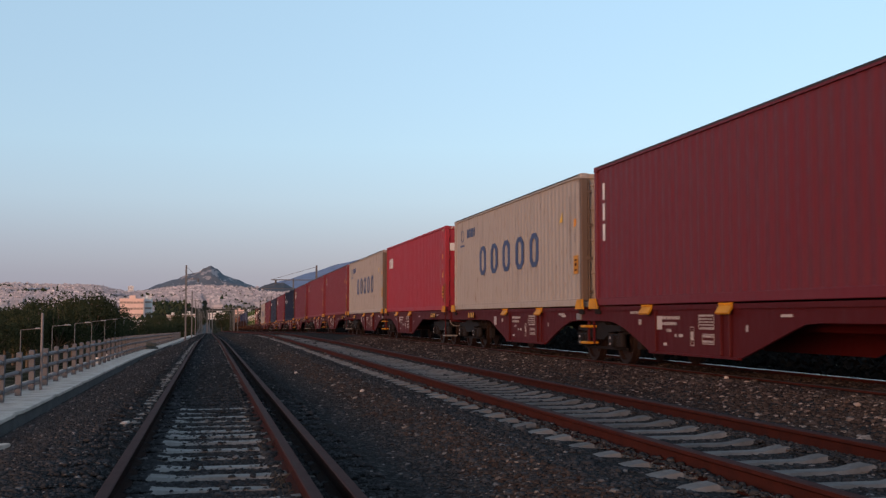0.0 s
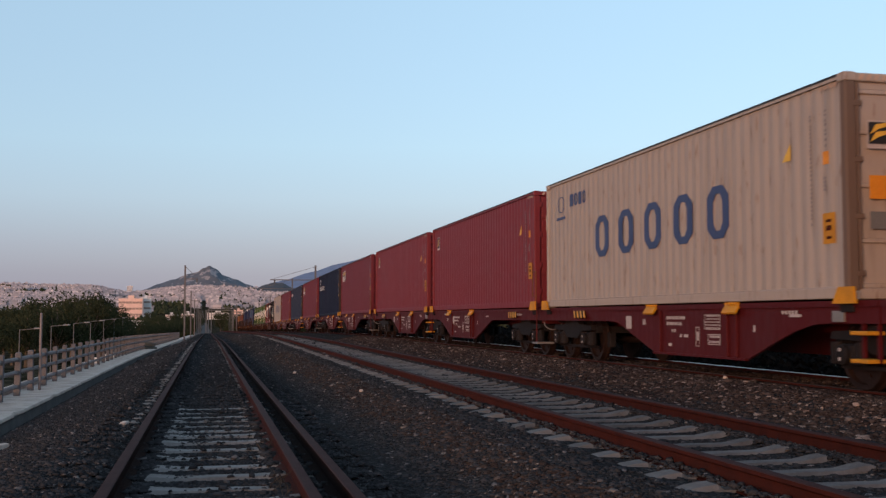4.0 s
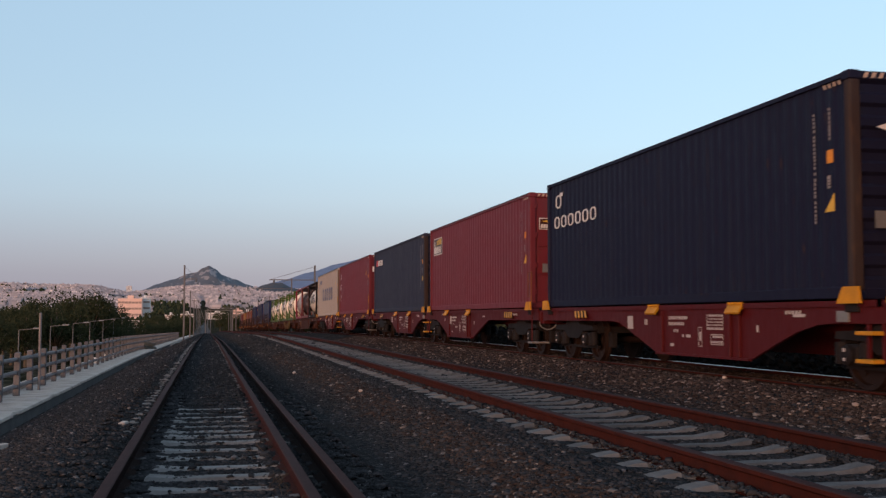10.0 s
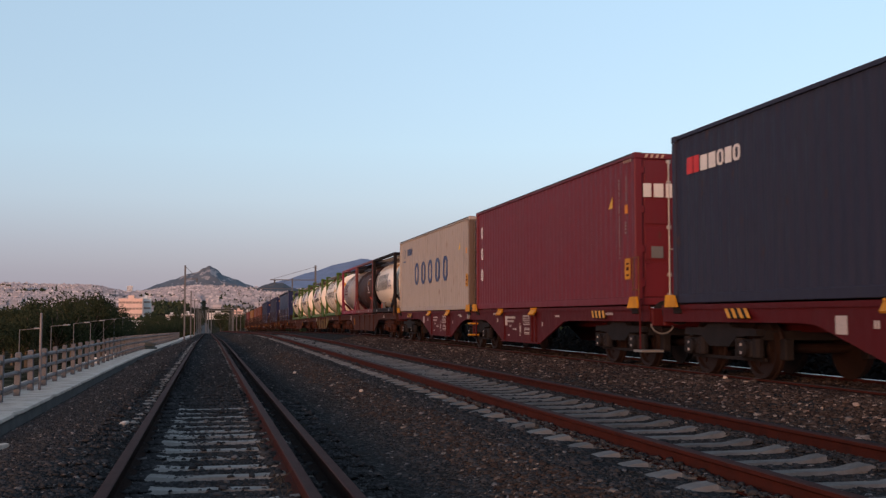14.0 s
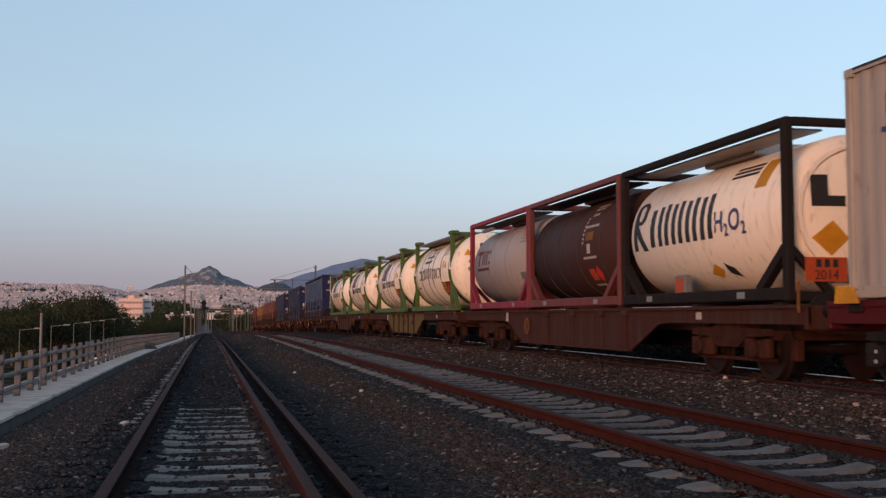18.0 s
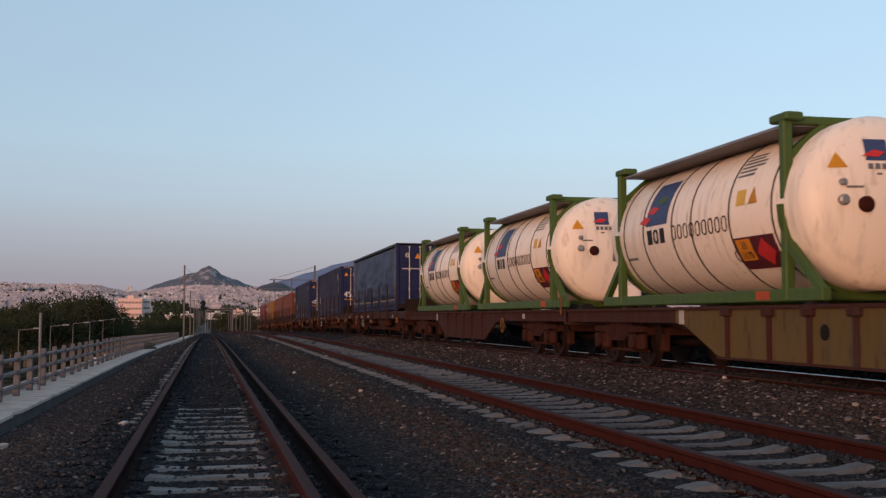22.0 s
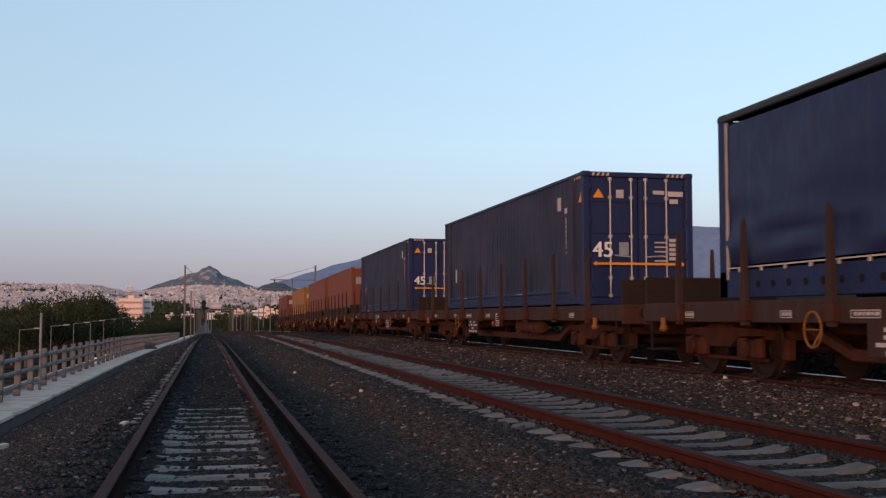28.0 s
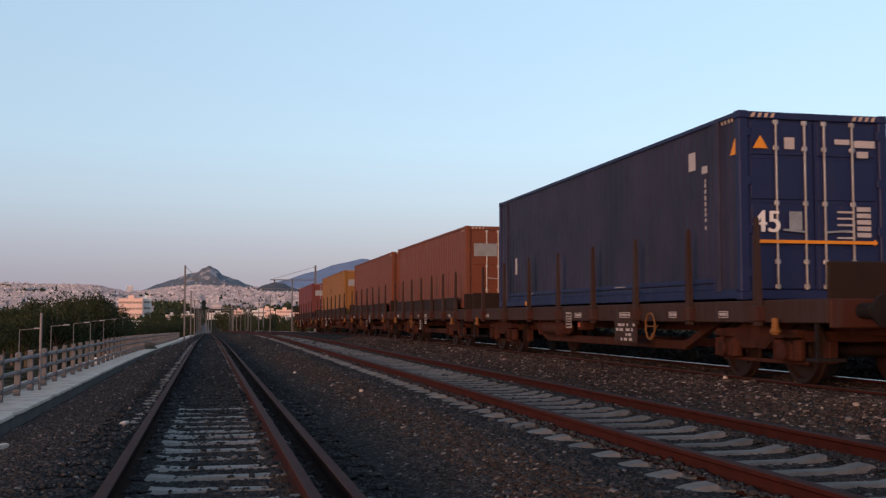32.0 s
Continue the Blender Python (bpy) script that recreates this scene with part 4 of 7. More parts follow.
def ridge(name, pts, y, depth, mat_, label, foot, rough=1.0, n=90, rock=None, rows=12):
    """A long far hill: its crest runs through the given directions and heights."""
    x0, x1 = pts[0][0], pts[-1][0]
    vs, fs = [], []
    for j in range(rows + 1):
        for i in range(n + 1):
            px = x0 + (x1 - x0) * i / n
            for (a, za), (b, zb) in zip(pts[:-1], pts[1:]):
                if a <= px <= b:
                    q = (px - a) / (b - a)
                    q = q * q * (3 - 2 * q) * 0.5 + q * 0.5
                    top = za + (zb - za) * q
            f = j / rows
            z = foot + (top - foot) * f ** 0.9
            z += rough * (1 - f) * f * 4 * 14 * noise.noise((px * 0.02, f * 4, 7)) + rough * 3 * noise.noise((px * 0.09, f * 3, 1)) * (0.4 + f)
            yy = y - depth * (1 - f) + rough * 60 * noise.noise((px * 0.015, f * 2.5, 4))
            vs.append((spot(px, yy), yy, z))
    w_ = n + 1
    fs = [(j * w_ + i, j * w_ + i + 1, (j + 1) * w_ + i + 1, (j + 1) * w_ + i) for j in range(rows) for i in range(n)]
    me = bpy.data.meshes.new(name)
    me.from_pydata(vs, [], fs)
    me.materials.append(mat_)
    if rock:      # bare pale cliffs high on the slope
        me.materials.append(rock)
        me.polygons.foreach_set("material_index", [1 if noise.noise((90 * i / n * 0.16, 12 * j / rows * 0.5, 3)) + 0.6 * noise.noise((90 * i / n * 0.6, 12 * j / rows * 1.1, 8)) > 0.45 - 0.5 * j / rows + 1.1 * abs(i / n - 0.54) else 0 for j in range(rows) for i in range(n)])
    me.shade_smooth()
    return tagged(new(name, me), label, "hill", kind="structure")


def up(py, y):
    """The height at y metres of what stands py units above the horizon."""
    return EYE[2] + py * y / 1887


# distance haze is mixed into these base colours: bluer and paler than the slopes
M["far_rock"] = worn("haze_tinted_mountain", (0.125, 0.165, 0.25), (0.10, 0.14, 0.22), rough=1.0, scale=0.004, fine=0.03, bump=0)
M["far_slope"] = worn("haze_tinted_city_slope", (0.30, 0.29, 0.335), (0.21, 0.21, 0.25), rough=1.0, scale=0.02, fine=0.08, amount=0.8, bump=0)
M["scrub"] = worn("haze_tinted_pine_slope", (0.085, 0.096, 0.115), (0.12, 0.125, 0.14), rough=1.0, scale=0.02, fine=0.1, amount=0.6, bump=0)
M["scrub2"] = worn("haze_tinted_pine_slope_low", (0.055, 0.063, 0.075), (0.075, 0.08, 0.09), rough=1.0, scale=0.012, fine=0.1, amount=0.6, bump=0)
ridge("backdrop_mountain", [(-400, up(40, 4550)), (-330, up(55, 4550)), (-284, up(68, 4550)), (-230, up(84, 4550)), (-180, up(100, 4550)), (-144, up(108, 4550)), (-120, up(104, 4550)), (-40, up(100, 4550)), (150, up(125, 4550)), (330, up(160, 4550)), (436, up(177, 4550)), (590, up(176, 4550)), (751, up(170, 4550)), (1100, up(140, 4550)), (1900, up(60, 4550))], 4550, 500, M["far_rock"], "mountain ridge behind the city, blue with haze in its colour", 20)
ridge("backdrop_far_city_ridge", [(-1400, up(54, 4300)), (-1000, up(56, 4300)), (-780, up(54, 4300)), (-700, up(51, 4300)), (-620, up(52, 4300)), (-580, up(45, 4300)), (-540, up(42, 4300)), (-480, up(48, 4300)), (-300, up(50, 4300))], 4300, 500, M["far_slope"], "low ridge behind the city, pale with haze in its colour", 60, rough=0.5)
# the cliff rock's colour carries the haze as well
ridge("backdrop_hill", [(-530, up(50, 3950)), (-505, up(60, 3950)), (-478, up(68, 3950)), (-450, up(78, 3950)), (-436, up(81, 3950)), (-425, up(88, 3950)), (-414, up(92, 3950)), (-404, up(88, 3950)), (-390, up(76, 3950)), (-370, up(70, 3950)), (-345, up(60, 3950)), (-320, up(50, 3950))], 3950, 150, M["scrub"], "pine-covered city hill with pale rock, haze in its colours", 95, rough=0.4, n=260, rows=40, rock=worn("haze_tinted_pale_rock", (0.24, 0.22, 0.23), (0.15, 0.14, 0.15), rough=1.0, scale=0.05, fine=0.3, bump=0))
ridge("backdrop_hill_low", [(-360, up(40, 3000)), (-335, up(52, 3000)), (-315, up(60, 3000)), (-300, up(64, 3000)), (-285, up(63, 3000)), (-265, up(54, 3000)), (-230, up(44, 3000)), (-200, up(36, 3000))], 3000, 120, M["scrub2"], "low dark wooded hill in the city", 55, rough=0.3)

def lettermesh(text, size, name, bold=0.0):
    """The outline of a short text as a mesh, in the plane of x and y."""
    cu = bpy.data.curves.new(name, "FONT")
    cu.body, cu.size, cu.align_x, cu.extrude, cu.offset = text, size, "CENTER", 0.002, bold
    tmp = bpy.data.objects.new(name, cu)
    me = bpy.data.meshes.new_from_object(tmp)
    bpy.data.objects.remove(tmp)
    return me


def lettering(text, size, material, parent, at, label="", bold=0.0):
    me = lettermesh(text, size, "lettering", bold)
    me.materials.clear()
    me.materials.append(material)
    return part("lettering", me, None, parent, label, at=at)


def word(s, y, z, n, h, w, gap, seed=0, mp=None, rings=(), mi=0, own=None):
    """n plain blocks in a row along falling y (read from far to near), standing for a mark that is not spelt out.
    own: (thing, material) makes each block a part of its own."""
    r = random.Random(seed)
    for k in range(n):
        ww = w * r.uniform(0.85, 1.1)
        a, b = y - ww, y
        if own:
            s = Shape()
        if k in rings:
            ring_block(s, a, b, z, z + h, mp, mi)
        else:
            patch(s, a, b, z, z + h, mp, mi)
        if own:
            part("mark_block", s.weld(), own[1], own[0])
        y = a - gap
    return y


def thin_rings(y, z, n, h, w, gap, mp, own, thin=0.03):
    """n thin plain rings in a row along falling y, for a mark that is not spelt out."""
    for k in range(n):
        s = Shape()
        ring_block(s, y - w, y, z, z + h, mp, thick=thin / w)
        part("mark_ring", s.weld(), own[1], own[0])
        y -= w + gap


def patch(s, y0, y1, z0, z1, mp, mi=0, ny=1, nz=1, t=0.003):
    """A thin plate on a surface; mp(y, z, out) gives the place."""
    vs, fs = [], []
    for o in (0.0, t):
        for j in range(nz + 1):
            for i in range(ny + 1):
                vs.append(mp(y0 + (y1 - y0) * i / ny, z0 + (z1 - z0) * j / nz, o))
    n = (ny + 1) * (nz + 1)
    w = ny + 1
    for j in range(nz):
        for i in range(ny):
            q = (j * w + i, j * w + i + 1, (j + 1) * w + i + 1, (j + 1) * w + i)
            fs.append(tuple(n + k for k in q))
    edge = [j * w for j in range(nz + 1)] + [nz * w + i for i in range(1, ny + 1)] + [j * w + ny for j in range(nz - 1, -1, -1)] + [i for i in range(ny - 1, 0, -1)]
    for a, b in zip(edge, edge[1:] + edge[:1]):
        fs.append((a, b, n + b, n + a))
    s.add(vs, fs, mi)


def poly(s, pts, mp, mi=0, t=0.003):
    """A thin plate with any convex outline of (y, z), bent over what it lies on."""
    ring = []
    for (a, b), (c, d) in zip(pts, pts[1:] + pts[:1]):
        ring += [(a, b), ((a + c) / 2, (b + d) / 2)]
    n = len(ring)
    cy, cz = sum(a for a, b in pts) / len(pts), sum(b for a, b in pts) / len(pts)
    vs = [mp(a, b, o) for o in (0.0, t) for a, b in ring] + [mp(cy, cz, t)]
    s.add(vs, [(n + i, n + (i + 1) % n, 2 * n) for i in range(n)] + [(i, (i + 1) % n, n + (i + 1) % n, n + i) for i in range(n)], mi)


def ring_block(s, y0, y1, z0, z1, mp, mi=0, thick=0.3):
    """An eight-sided ring."""
    cy, cz, ry, rz = (y0 + y1) / 2, (z0 + z1) / 2, (y1 - y0) / 2, (z1 - z0) / 2
    o = [(cy + ry * a, cz + rz * b) for a, b in ((-1, -0.6), (-0.45, -1), (0.45, -1), (1, -0.6), (1, 0.6), (0.45, 1), (-0.45, 1), (-1, 0.6))]
    k = 1 - 2 * thick
    q = [(cy + (a - cy) * k, cz + (b - cz) * (1 - thick * 1.05)) for a, b in o]
    for i in range(8):
        j = (i + 1) % 8
        poly(s, [o[i], o[j], q[j], q[i]], mp, mi)


def side_map(W, z_base=0.0, proud=0.004):
    return lambda y, z, o: (-W / 2 - proud + 0.034 - o, y, z + z_base)


def end_map(L, proud=0.004):
    return lambda x, z, o: (x, -L / 2 + 0.02 - proud - o, z)


# ---- shipping containers ----
def corrugated(L0, L1, z0, z1, x, depth, pitch=0.278):
    """A trapezoid-corrugated sheet in the plane x, from L0 to L1 along y; depth goes inwards (+x)."""
    s = Shape()
    pts = []
    n = max(1, int(round((L1 - L0) / pitch)))
    p = (L1 - L0) / n
    for k in range(n):
        a = L0 + k * p
        pts += [(x, a), (x, a + p * 0.26), (x + depth, a + p * 0.5), (x + depth, a + p * 0.76)]
    pts.append((x, L1))
    vs = [(px, py, z) for z in (z0, z1) for px, py in pts]
    m = len(pts)
    s.add(vs, [(i, i + 1, m + i + 1, m + i) for i in range(m - 1)])
    return s


def container(u_far, L, H, colour, label, group, near="wall", rail_dark=False, base=1.155, W=2.438, marks=None, side_hue=None, name="shipping_container"):
    """A steel box: corner posts and castings, rails, corrugated sides, a near end (doors or plain wall)."""
    c = thing(name, label, "container", group)
    pm = P[colour]
    w = W / 2
    for sx in (-1, 1):
        for sy in (-1, 1):
            s = Shape()
            x0, x1 = sorted((sx * w, sx * (w - 0.16)))
            y0, y1 = sorted((sy * (L / 2), sy * (L / 2 - 0.13)))
            s.box(x0, x1, y0, y1, 0.11, H - 0.11, bev=0.02)
            part("corner_post", s, P[{"beige": "rustpost", "navy": "browned", "slate": "browned"}.get(colour, colour) if sy < 0 else colour], c)
            for z in (0, H - 0.118):
                s = Shape()
                x0, x1 = sorted((sx * (w + 0.004), sx * (w - 0.16)))
                y0, y1 = sorted((sy * (L / 2 + 0.004), sy * (L / 2 - 0.178)))
                s.box(x0, x1, y0, y1, z, z + 0.118, bev=0.012)
                part("corner_casting", s, pm, c)
        xs = sorted((sx * (w - 0.008), sx * (w - 0.075)))
        part("top_rail", Shape().box(xs[0], xs[1], -L / 2 + 0.17, L / 2 - 0.17, H - 0.075, H - 0.012), pm, c)
        if rail_dark:
            xe = sorted((sx * (w - 0.004), sx * (w - 0.055)))
            part("roof_edge", Shape().box(xe[0], xe[1], -L / 2 + 0.17, L / 2 - 0.17, H - 0.034, H - 0.002), M["ink_black"], c)
        part("bottom_rail", Shape().box(xs[0], xs[1], -L / 2 + 0.17, L / 2 - 0.17, 0.02, 0.17, bev=0.01), pm, c)
        side = corrugated(-L / 2 + 0.12, L / 2 - 0.12, 0.165, H - 0.07, -w + 0.034, 0.015)
        if sx > 0:
            side.v = [(-x, y, z) for x, y, z in side.v]
        part("side_wall", side, P[side_hue] if side_hue else pm, c)
    s = Shape()
    s.box(-w + 0.05, w - 0.05, -L / 2 + 0.1, L / 2 - 0.1, H - 0.045, H - 0.02)
    for k in range(int(L / 0.6)):
        y = -L / 2 + 0.4 + k * 0.6
        s.box(-w + 0.1, w - 0.1, y, y + 0.3, H - 0.02, H - 0.004)
    part("roof", s, pm, c)
    part("floor", Shape().box(-w + 0.05, w - 0.05, -L / 2 + 0.05, L / 2 - 0.05, 0.05, 0.16), M["wood"], c)
    # far end: plain corrugated wall
    e = corrugated(-w + 0.14, w - 0.14, 0.14, H - 0.1, 0, 0.045, 0.25)
    e.v = [(y, L / 2 - 0.05 - x, z) for x, y, z in e.v]
    part("end_wall", e, pm, c)
    for sy in (-1, 1):
        ys = sorted((sy * (L / 2 - 0.01), sy * (L / 2 - 0.11)))
        part("end_header", Shape().box(-w + 0.15, w - 0.15, ys[0], ys[1], H - 0.12, H - 0.01, bev=0.012), pm, c)
        part("end_sill", Shape().box(-w + 0.15, w - 0.15, ys[0], ys[1], 0.01, 0.15, bev=0.012), pm, c)
    if near == "wall":
        s = Shape()
        n = 9
        rows = []
        for k in range(n):
            z = 0.15 + (H - 0.27) * k / n
            h = (H - 0.27) / n
            rows += [(z, 0.03), (z + h * 0.35, 0.03), (z + h * 0.5, 0.075), (z + h * 0.85, 0.075)]
        rows.append((H - 0.12, 0.03))
        vs = [(x, -L / 2 + d, z) for x in (-w + 0.15, w - 0.15) for z, d in rows]
        m = len(rows)
        s.add(vs, [(i, i + 1, m + i + 1, m + i) for i in range(m - 1)])
        part("front_wall", s, pm, c)
    elif near == "panel":
        part("front_wall", Shape().box(-w + 0.15, w - 0.15, -L / 2 + 0.06, -L / 2 + 0.09, 0.14, H - 0.11), pm, c)
        for z in (0.15, 0.72, 1.42, 2.10, 2.62):
            part("panel_bar", Shape().box(-w + 0.16, w - 0.16, -L / 2 + 0.035, -L / 2 + 0.06, z, z + 0.06, bev=0.01), pm, c)
        for sx in (-1, 1):
            s = Shape().lathe([(0.02, 0.14), (0.02, H - 0.14)], 8, "z", (sx * (w - 0.18), -L / 2 + 0.01, 0))
            for z in (0.3, 1.02, 1.74, 2.46):
                s.box(sx * (w - 0.18) - 0.06, sx * (w - 0.18) + 0.06, -L / 2 - 0.006, -L / 2 + 0.06, z, z + 0.07, bev=0.008)
            part("hinge_bar", s, P["rustpost"], c, "rusty hinge bar beside the corner post")
    else:
        for sx in (-1, 1):
            s = Shape()
            x0, x1 = sorted((sx * 0.012, sx * (w - 0.16)))
            s.box(x0, x1, -L / 2 + 0.05, -L / 2 + 0.09, 0.15, H - 0.125)
            n, pitch = 4, (H - 0.29) / 3.8
            leaf = part("door", s, pm, c)
            for k in range(n):
                za = 0.17 + pitch * k
                part("door_panel", Shape().box(x0 + 0.05, x1 - 0.05, -L / 2 + 0.034, -L / 2 + 0.05, za, min(za + pitch - 0.06, H - 0.15), bev=0.008), pm, leaf)
            for f in (0.15, 0.585 if W > 2.5 else 0.5):
                xr = sx * (w - 0.16) * f
                r = Shape()
                r.lathe([(0.019, 0.16), (0.019, H - 0.13)], 8, "z", (xr, -L / 2 + 0.012, 0))
                for z in (0.17, 0.55, H * 0.5, H - 0.6, H - 0.2):
                    r.box(xr - 0.045, xr + 0.045, -L / 2 + 0.0, -L / 2 + 0.034, z, z + 0.07, bev=0.006)
                part("lock_rod", r, M["steel"], leaf, "galvanised lock rod with brackets")
            hd = Shape()
            za = H * 0.36
            hd.beam((sx * (w - 0.16) * 0.15, -L / 2 - 0.005, za), (sx * (w - 0.16) * 0.5, -L / 2 - 0.005, za + 0.03), 0.03)
            part("door_handle", hd, M["steel"], leaf)
            for z in (0.35, 1.0, 1.75, H - 0.4):
                part("hinge", Shape().box(*sorted((sx * (w - 0.2), sx * (w - 0.1))), -L / 2 - 0.002, -L / 2 + 0.05, z, z + 0.14, bev=0.01), pm, leaf)
    # yellow-and-black height stripes over the near end and its corner
    s = Shape()
    em, sm = end_map(L, 0.016), side_map(W, 0, 0.016)
    for k in range(4):
        for x0 in (-w + 0.2, w - 0.62):
            x = x0 + k * 0.11
            poly(s, [(x, H - 0.10), (x + 0.055, H - 0.10), (x + 0.085, H - 0.03), (x + 0.03, H - 0.03)], em)
        y = -L / 2 + 0.2 + k * 0.11
        poly(s, [(y, H - 0.15), (y + 0.05, H - 0.15), (y + 0.08, H - 0.09), (y + 0.03, H - 0.09)], sm)
    part("height_stripe", s, M["stripe"], c)
    movers.append((c, u_far - L / 2, 9.0, base, 0.09 if W > 2.5 else 0.0))
    if marks:
        marks(c, L, H, W)
    return c


movers = []


def column(s, y, z_top, n, mp, h=0.066, w=0.052, gap=0.034, seed=1):
    """A column of small upright marks reading downwards."""
    r = random.Random(seed)
    z = z_top
    for k in range(n):
        hh = h * r.uniform(0.7, 1.1)
        patch(s, y, y + w, z - hh, z, mp)
        z -= hh + gap * r.choice((0.6, 1, 1, 2.2))


def common_marks(c, L, H, W, tri=None, panel=None, small=True, seed=1, cols=2):
    sm = side_map(W)
    s = Shape()
    column(s, -L / 2 + 0.48, H - 0.40, 8, sm, 0.042, 0.04, 0.018, seed=seed)
    column(s, -L / 2 + 0.84, H - 0.42, 26 if cols > 1 else 14, sm, 0.042, 0.04, 0.02, seed=seed + 1)
    column(s, -L / 2 + 0.50, H - 1.28, 4, sm, 0.04, 0.07, 0.012, seed=seed + 2)
    part("number_column", s, M["faint"], c, "column of small pale marks")
    if tri:
        y, z = tri
        s = Shape()
        poly(s, [(y - 0.14, z), (y + 0.08, z), (y - 0.14, z + 0.23)], sm)
        part("warning_mark", s, M["ink_gold"], c, "yellow warning triangle")
    s = Shape()
    patch(s, -L / 2 + 0.43, -L / 2 + 0.57, H - 1.12, H - 0.95, sm)
    part("label_plate", s, M["label_orange"], c, "small orange label")
    if panel:
        s = Shape()
        patch(s, -L / 2 + 0.32, -L / 2 + 0.60, panel + 0.06, panel + 0.46, sm)
        p = part("placard", s, M["safety"], c, "yellow placard with dark bars")
        s = Shape()
        for k, hh in enumerate((0.06, 0.11, 0.06)):
            patch(s, -L / 2 + 0.40, -L / 2 + 0.52, panel + 0.12 + k * 0.11, panel + 0.12 + k * 0.11 + hh * 0.6, side_map(W, 0, 0.009))
        part("placard_print", s, M["rail"], p)


def shifted(mp, dx=-0.24):
    return lambda x, z, o: mp(max(x + dx, -1.05), z, o)


def end_marks(c, L, H, logo="none"):
    em = shifted(end_map(L, 0.02))
    s = Shape()
    if logo == "flag":
        patch(s, -0.68, -0.34, H - 0.98, H - 0.62, em)
        p = part("emblem", s, M["offwhite"], c, "white-framed black emblem with gold waves")
        g = Shape()
        patch(g, -0.66, -0.36, H - 0.92, H - 0.64, shifted(end_map(L, 0.024)))
        part("emblem_field", g, M["ink_black"], p)
        g = Shape()
        e2 = shifted(end_map(L, 0.03))
        for k in range(2):
            poly(g, [(-0.64, H - 0.90 + k * 0.10), (-0.52, H - 0.83 + k * 0.10), (-0.39, H - 0.79 + k * 0.10), (-0.37, H - 0.74 + k * 0.10), (-0.56, H - 0.77 + k * 0.10)], e2)
        part("emblem_wave", g, M["ink_gold"], p)
    elif logo == "word":
        word(s, -0.30, H - 0.85, 3, 0.26, 0.19, 0.05, mp=lambda y, z, o: em(-y - 1.15, z, o))
        part("owner_mark", s, M["white"], c, "white owner mark of plain blocks")
    elif logo == "frame":
        patch(s, -0.74, -0.32, H - 0.93, H - 0.64, em)
        p = part("emblem", s, M["white"], c, "white-framed emblem")
        g = Shape()
        patch(g, -0.72, -0.34, H - 0.91, H - 0.66, shifted(end_map(L, 0.026)))
        part("emblem_field", g, M["rail"], p)
        g = Shape()
        poly(g, [(-0.69, H - 0.72), (-0.37, H - 0.78), (-0.37, H - 0.68)], shifted(end_map(L, 0.032)))
        g2 = Shape()
        word(g2, 0.70, H - 0.89, 5, 0.09, 0.055, 0.012, mp=lambda y, z, o: shifted(end_map(L, 0.032))(-y, z, o))
        part("emblem_print", g2, M["white"], p)
        part("emblem_beam", g, M["ink_gold"], p)
    s = Shape()
    if logo == "flag":
        patch(s, -0.66, -0.33, H - 1.62, H - 1.32, em)
        part("label_plate", s, M["label_orange"], c, "orange warning label")
    else:
        ring_block(s, -0.20, -0.06, H - 1.52, H - 1.38, em, thick=0.3)
        part("seal_mark", s.weld(), M["offwhite"], c)
    s = Shape()
    patch(s, -0.66, -0.42, H - 2.0, H - 1.78, em)
    part("data_plate", s, M["grille"], c)


def marks_beige(c, L, H, W):
    sm = side_map(W)
    y = L / 2 - 3.2
    for k in range(5):
        s = Shape()
        ring_block(s, y - 0.74, y, 1.02, 1.86, sm, thick=0.29)
        part("mark_ring", s.weld(), M["ink_blue"], c, "large blue ring painted on the side")
        y -= 1.27
    s = Shape()
    word(s, L / 2 - 1.6, H - 0.66, 4, 0.27, 0.21, 0.06, mp=sm, rings=(1, 3), own=(c, M["ink_blue"]))
    s = Shape()
    ring_block(s, L / 2 - 1.2, L / 2 - 0.8, H - 0.74, H - 0.38, sm, thick=0.1)
    patch(s, L / 2 - 1.28, L / 2 - 0.7, H - 0.90, H - 0.84, sm)
    part("emblem", s, M["ink_blue"], c, "thin blue emblem over a bar")
    common_marks(c, L, H, W, tri=(-L / 2 + 1.5, H - 0.95), panel=H - 2.22, seed=3)
    end_marks(c, L, H, "flag")


def marks_flag(c, L, H, W):
    sm = side_map(W)
    s = Shape()
    patch(s, L / 2 - 1.03, L / 2 - 0.70, H - 0.78, H - 0.34, sm)
    p = part("emblem", s, M["white"], c, "white-framed black emblem with gold waves")
    g = Shape()
    patch(g, L / 2 - 1.01, L / 2 - 0.72, H - 0.72, H - 0.36, side_map(W, 0, 0.009))
    part("emblem_field", g, M["ink_black"], p)
    g = Shape()
    for k in range(2):
        poly(g, [(L / 2 - 1.0, H - 0.57 + k * 0.11), (L / 2 - 0.75, H - 0.66 + k * 0.11), (L / 2 - 0.75, H - 0.61 + k * 0.11), (L / 2 - 1.0, H - 0.51 + k * 0.11)], side_map(W, 0, 0.015))
    part("emblem_wave", g, M["ink_gold"], p)
    common_marks(c, L, H, W, tri=(-L / 2 + 1.35, H - 1.0), panel=H - 2.22, seed=7)
    end_marks(c, L, H, "flag")


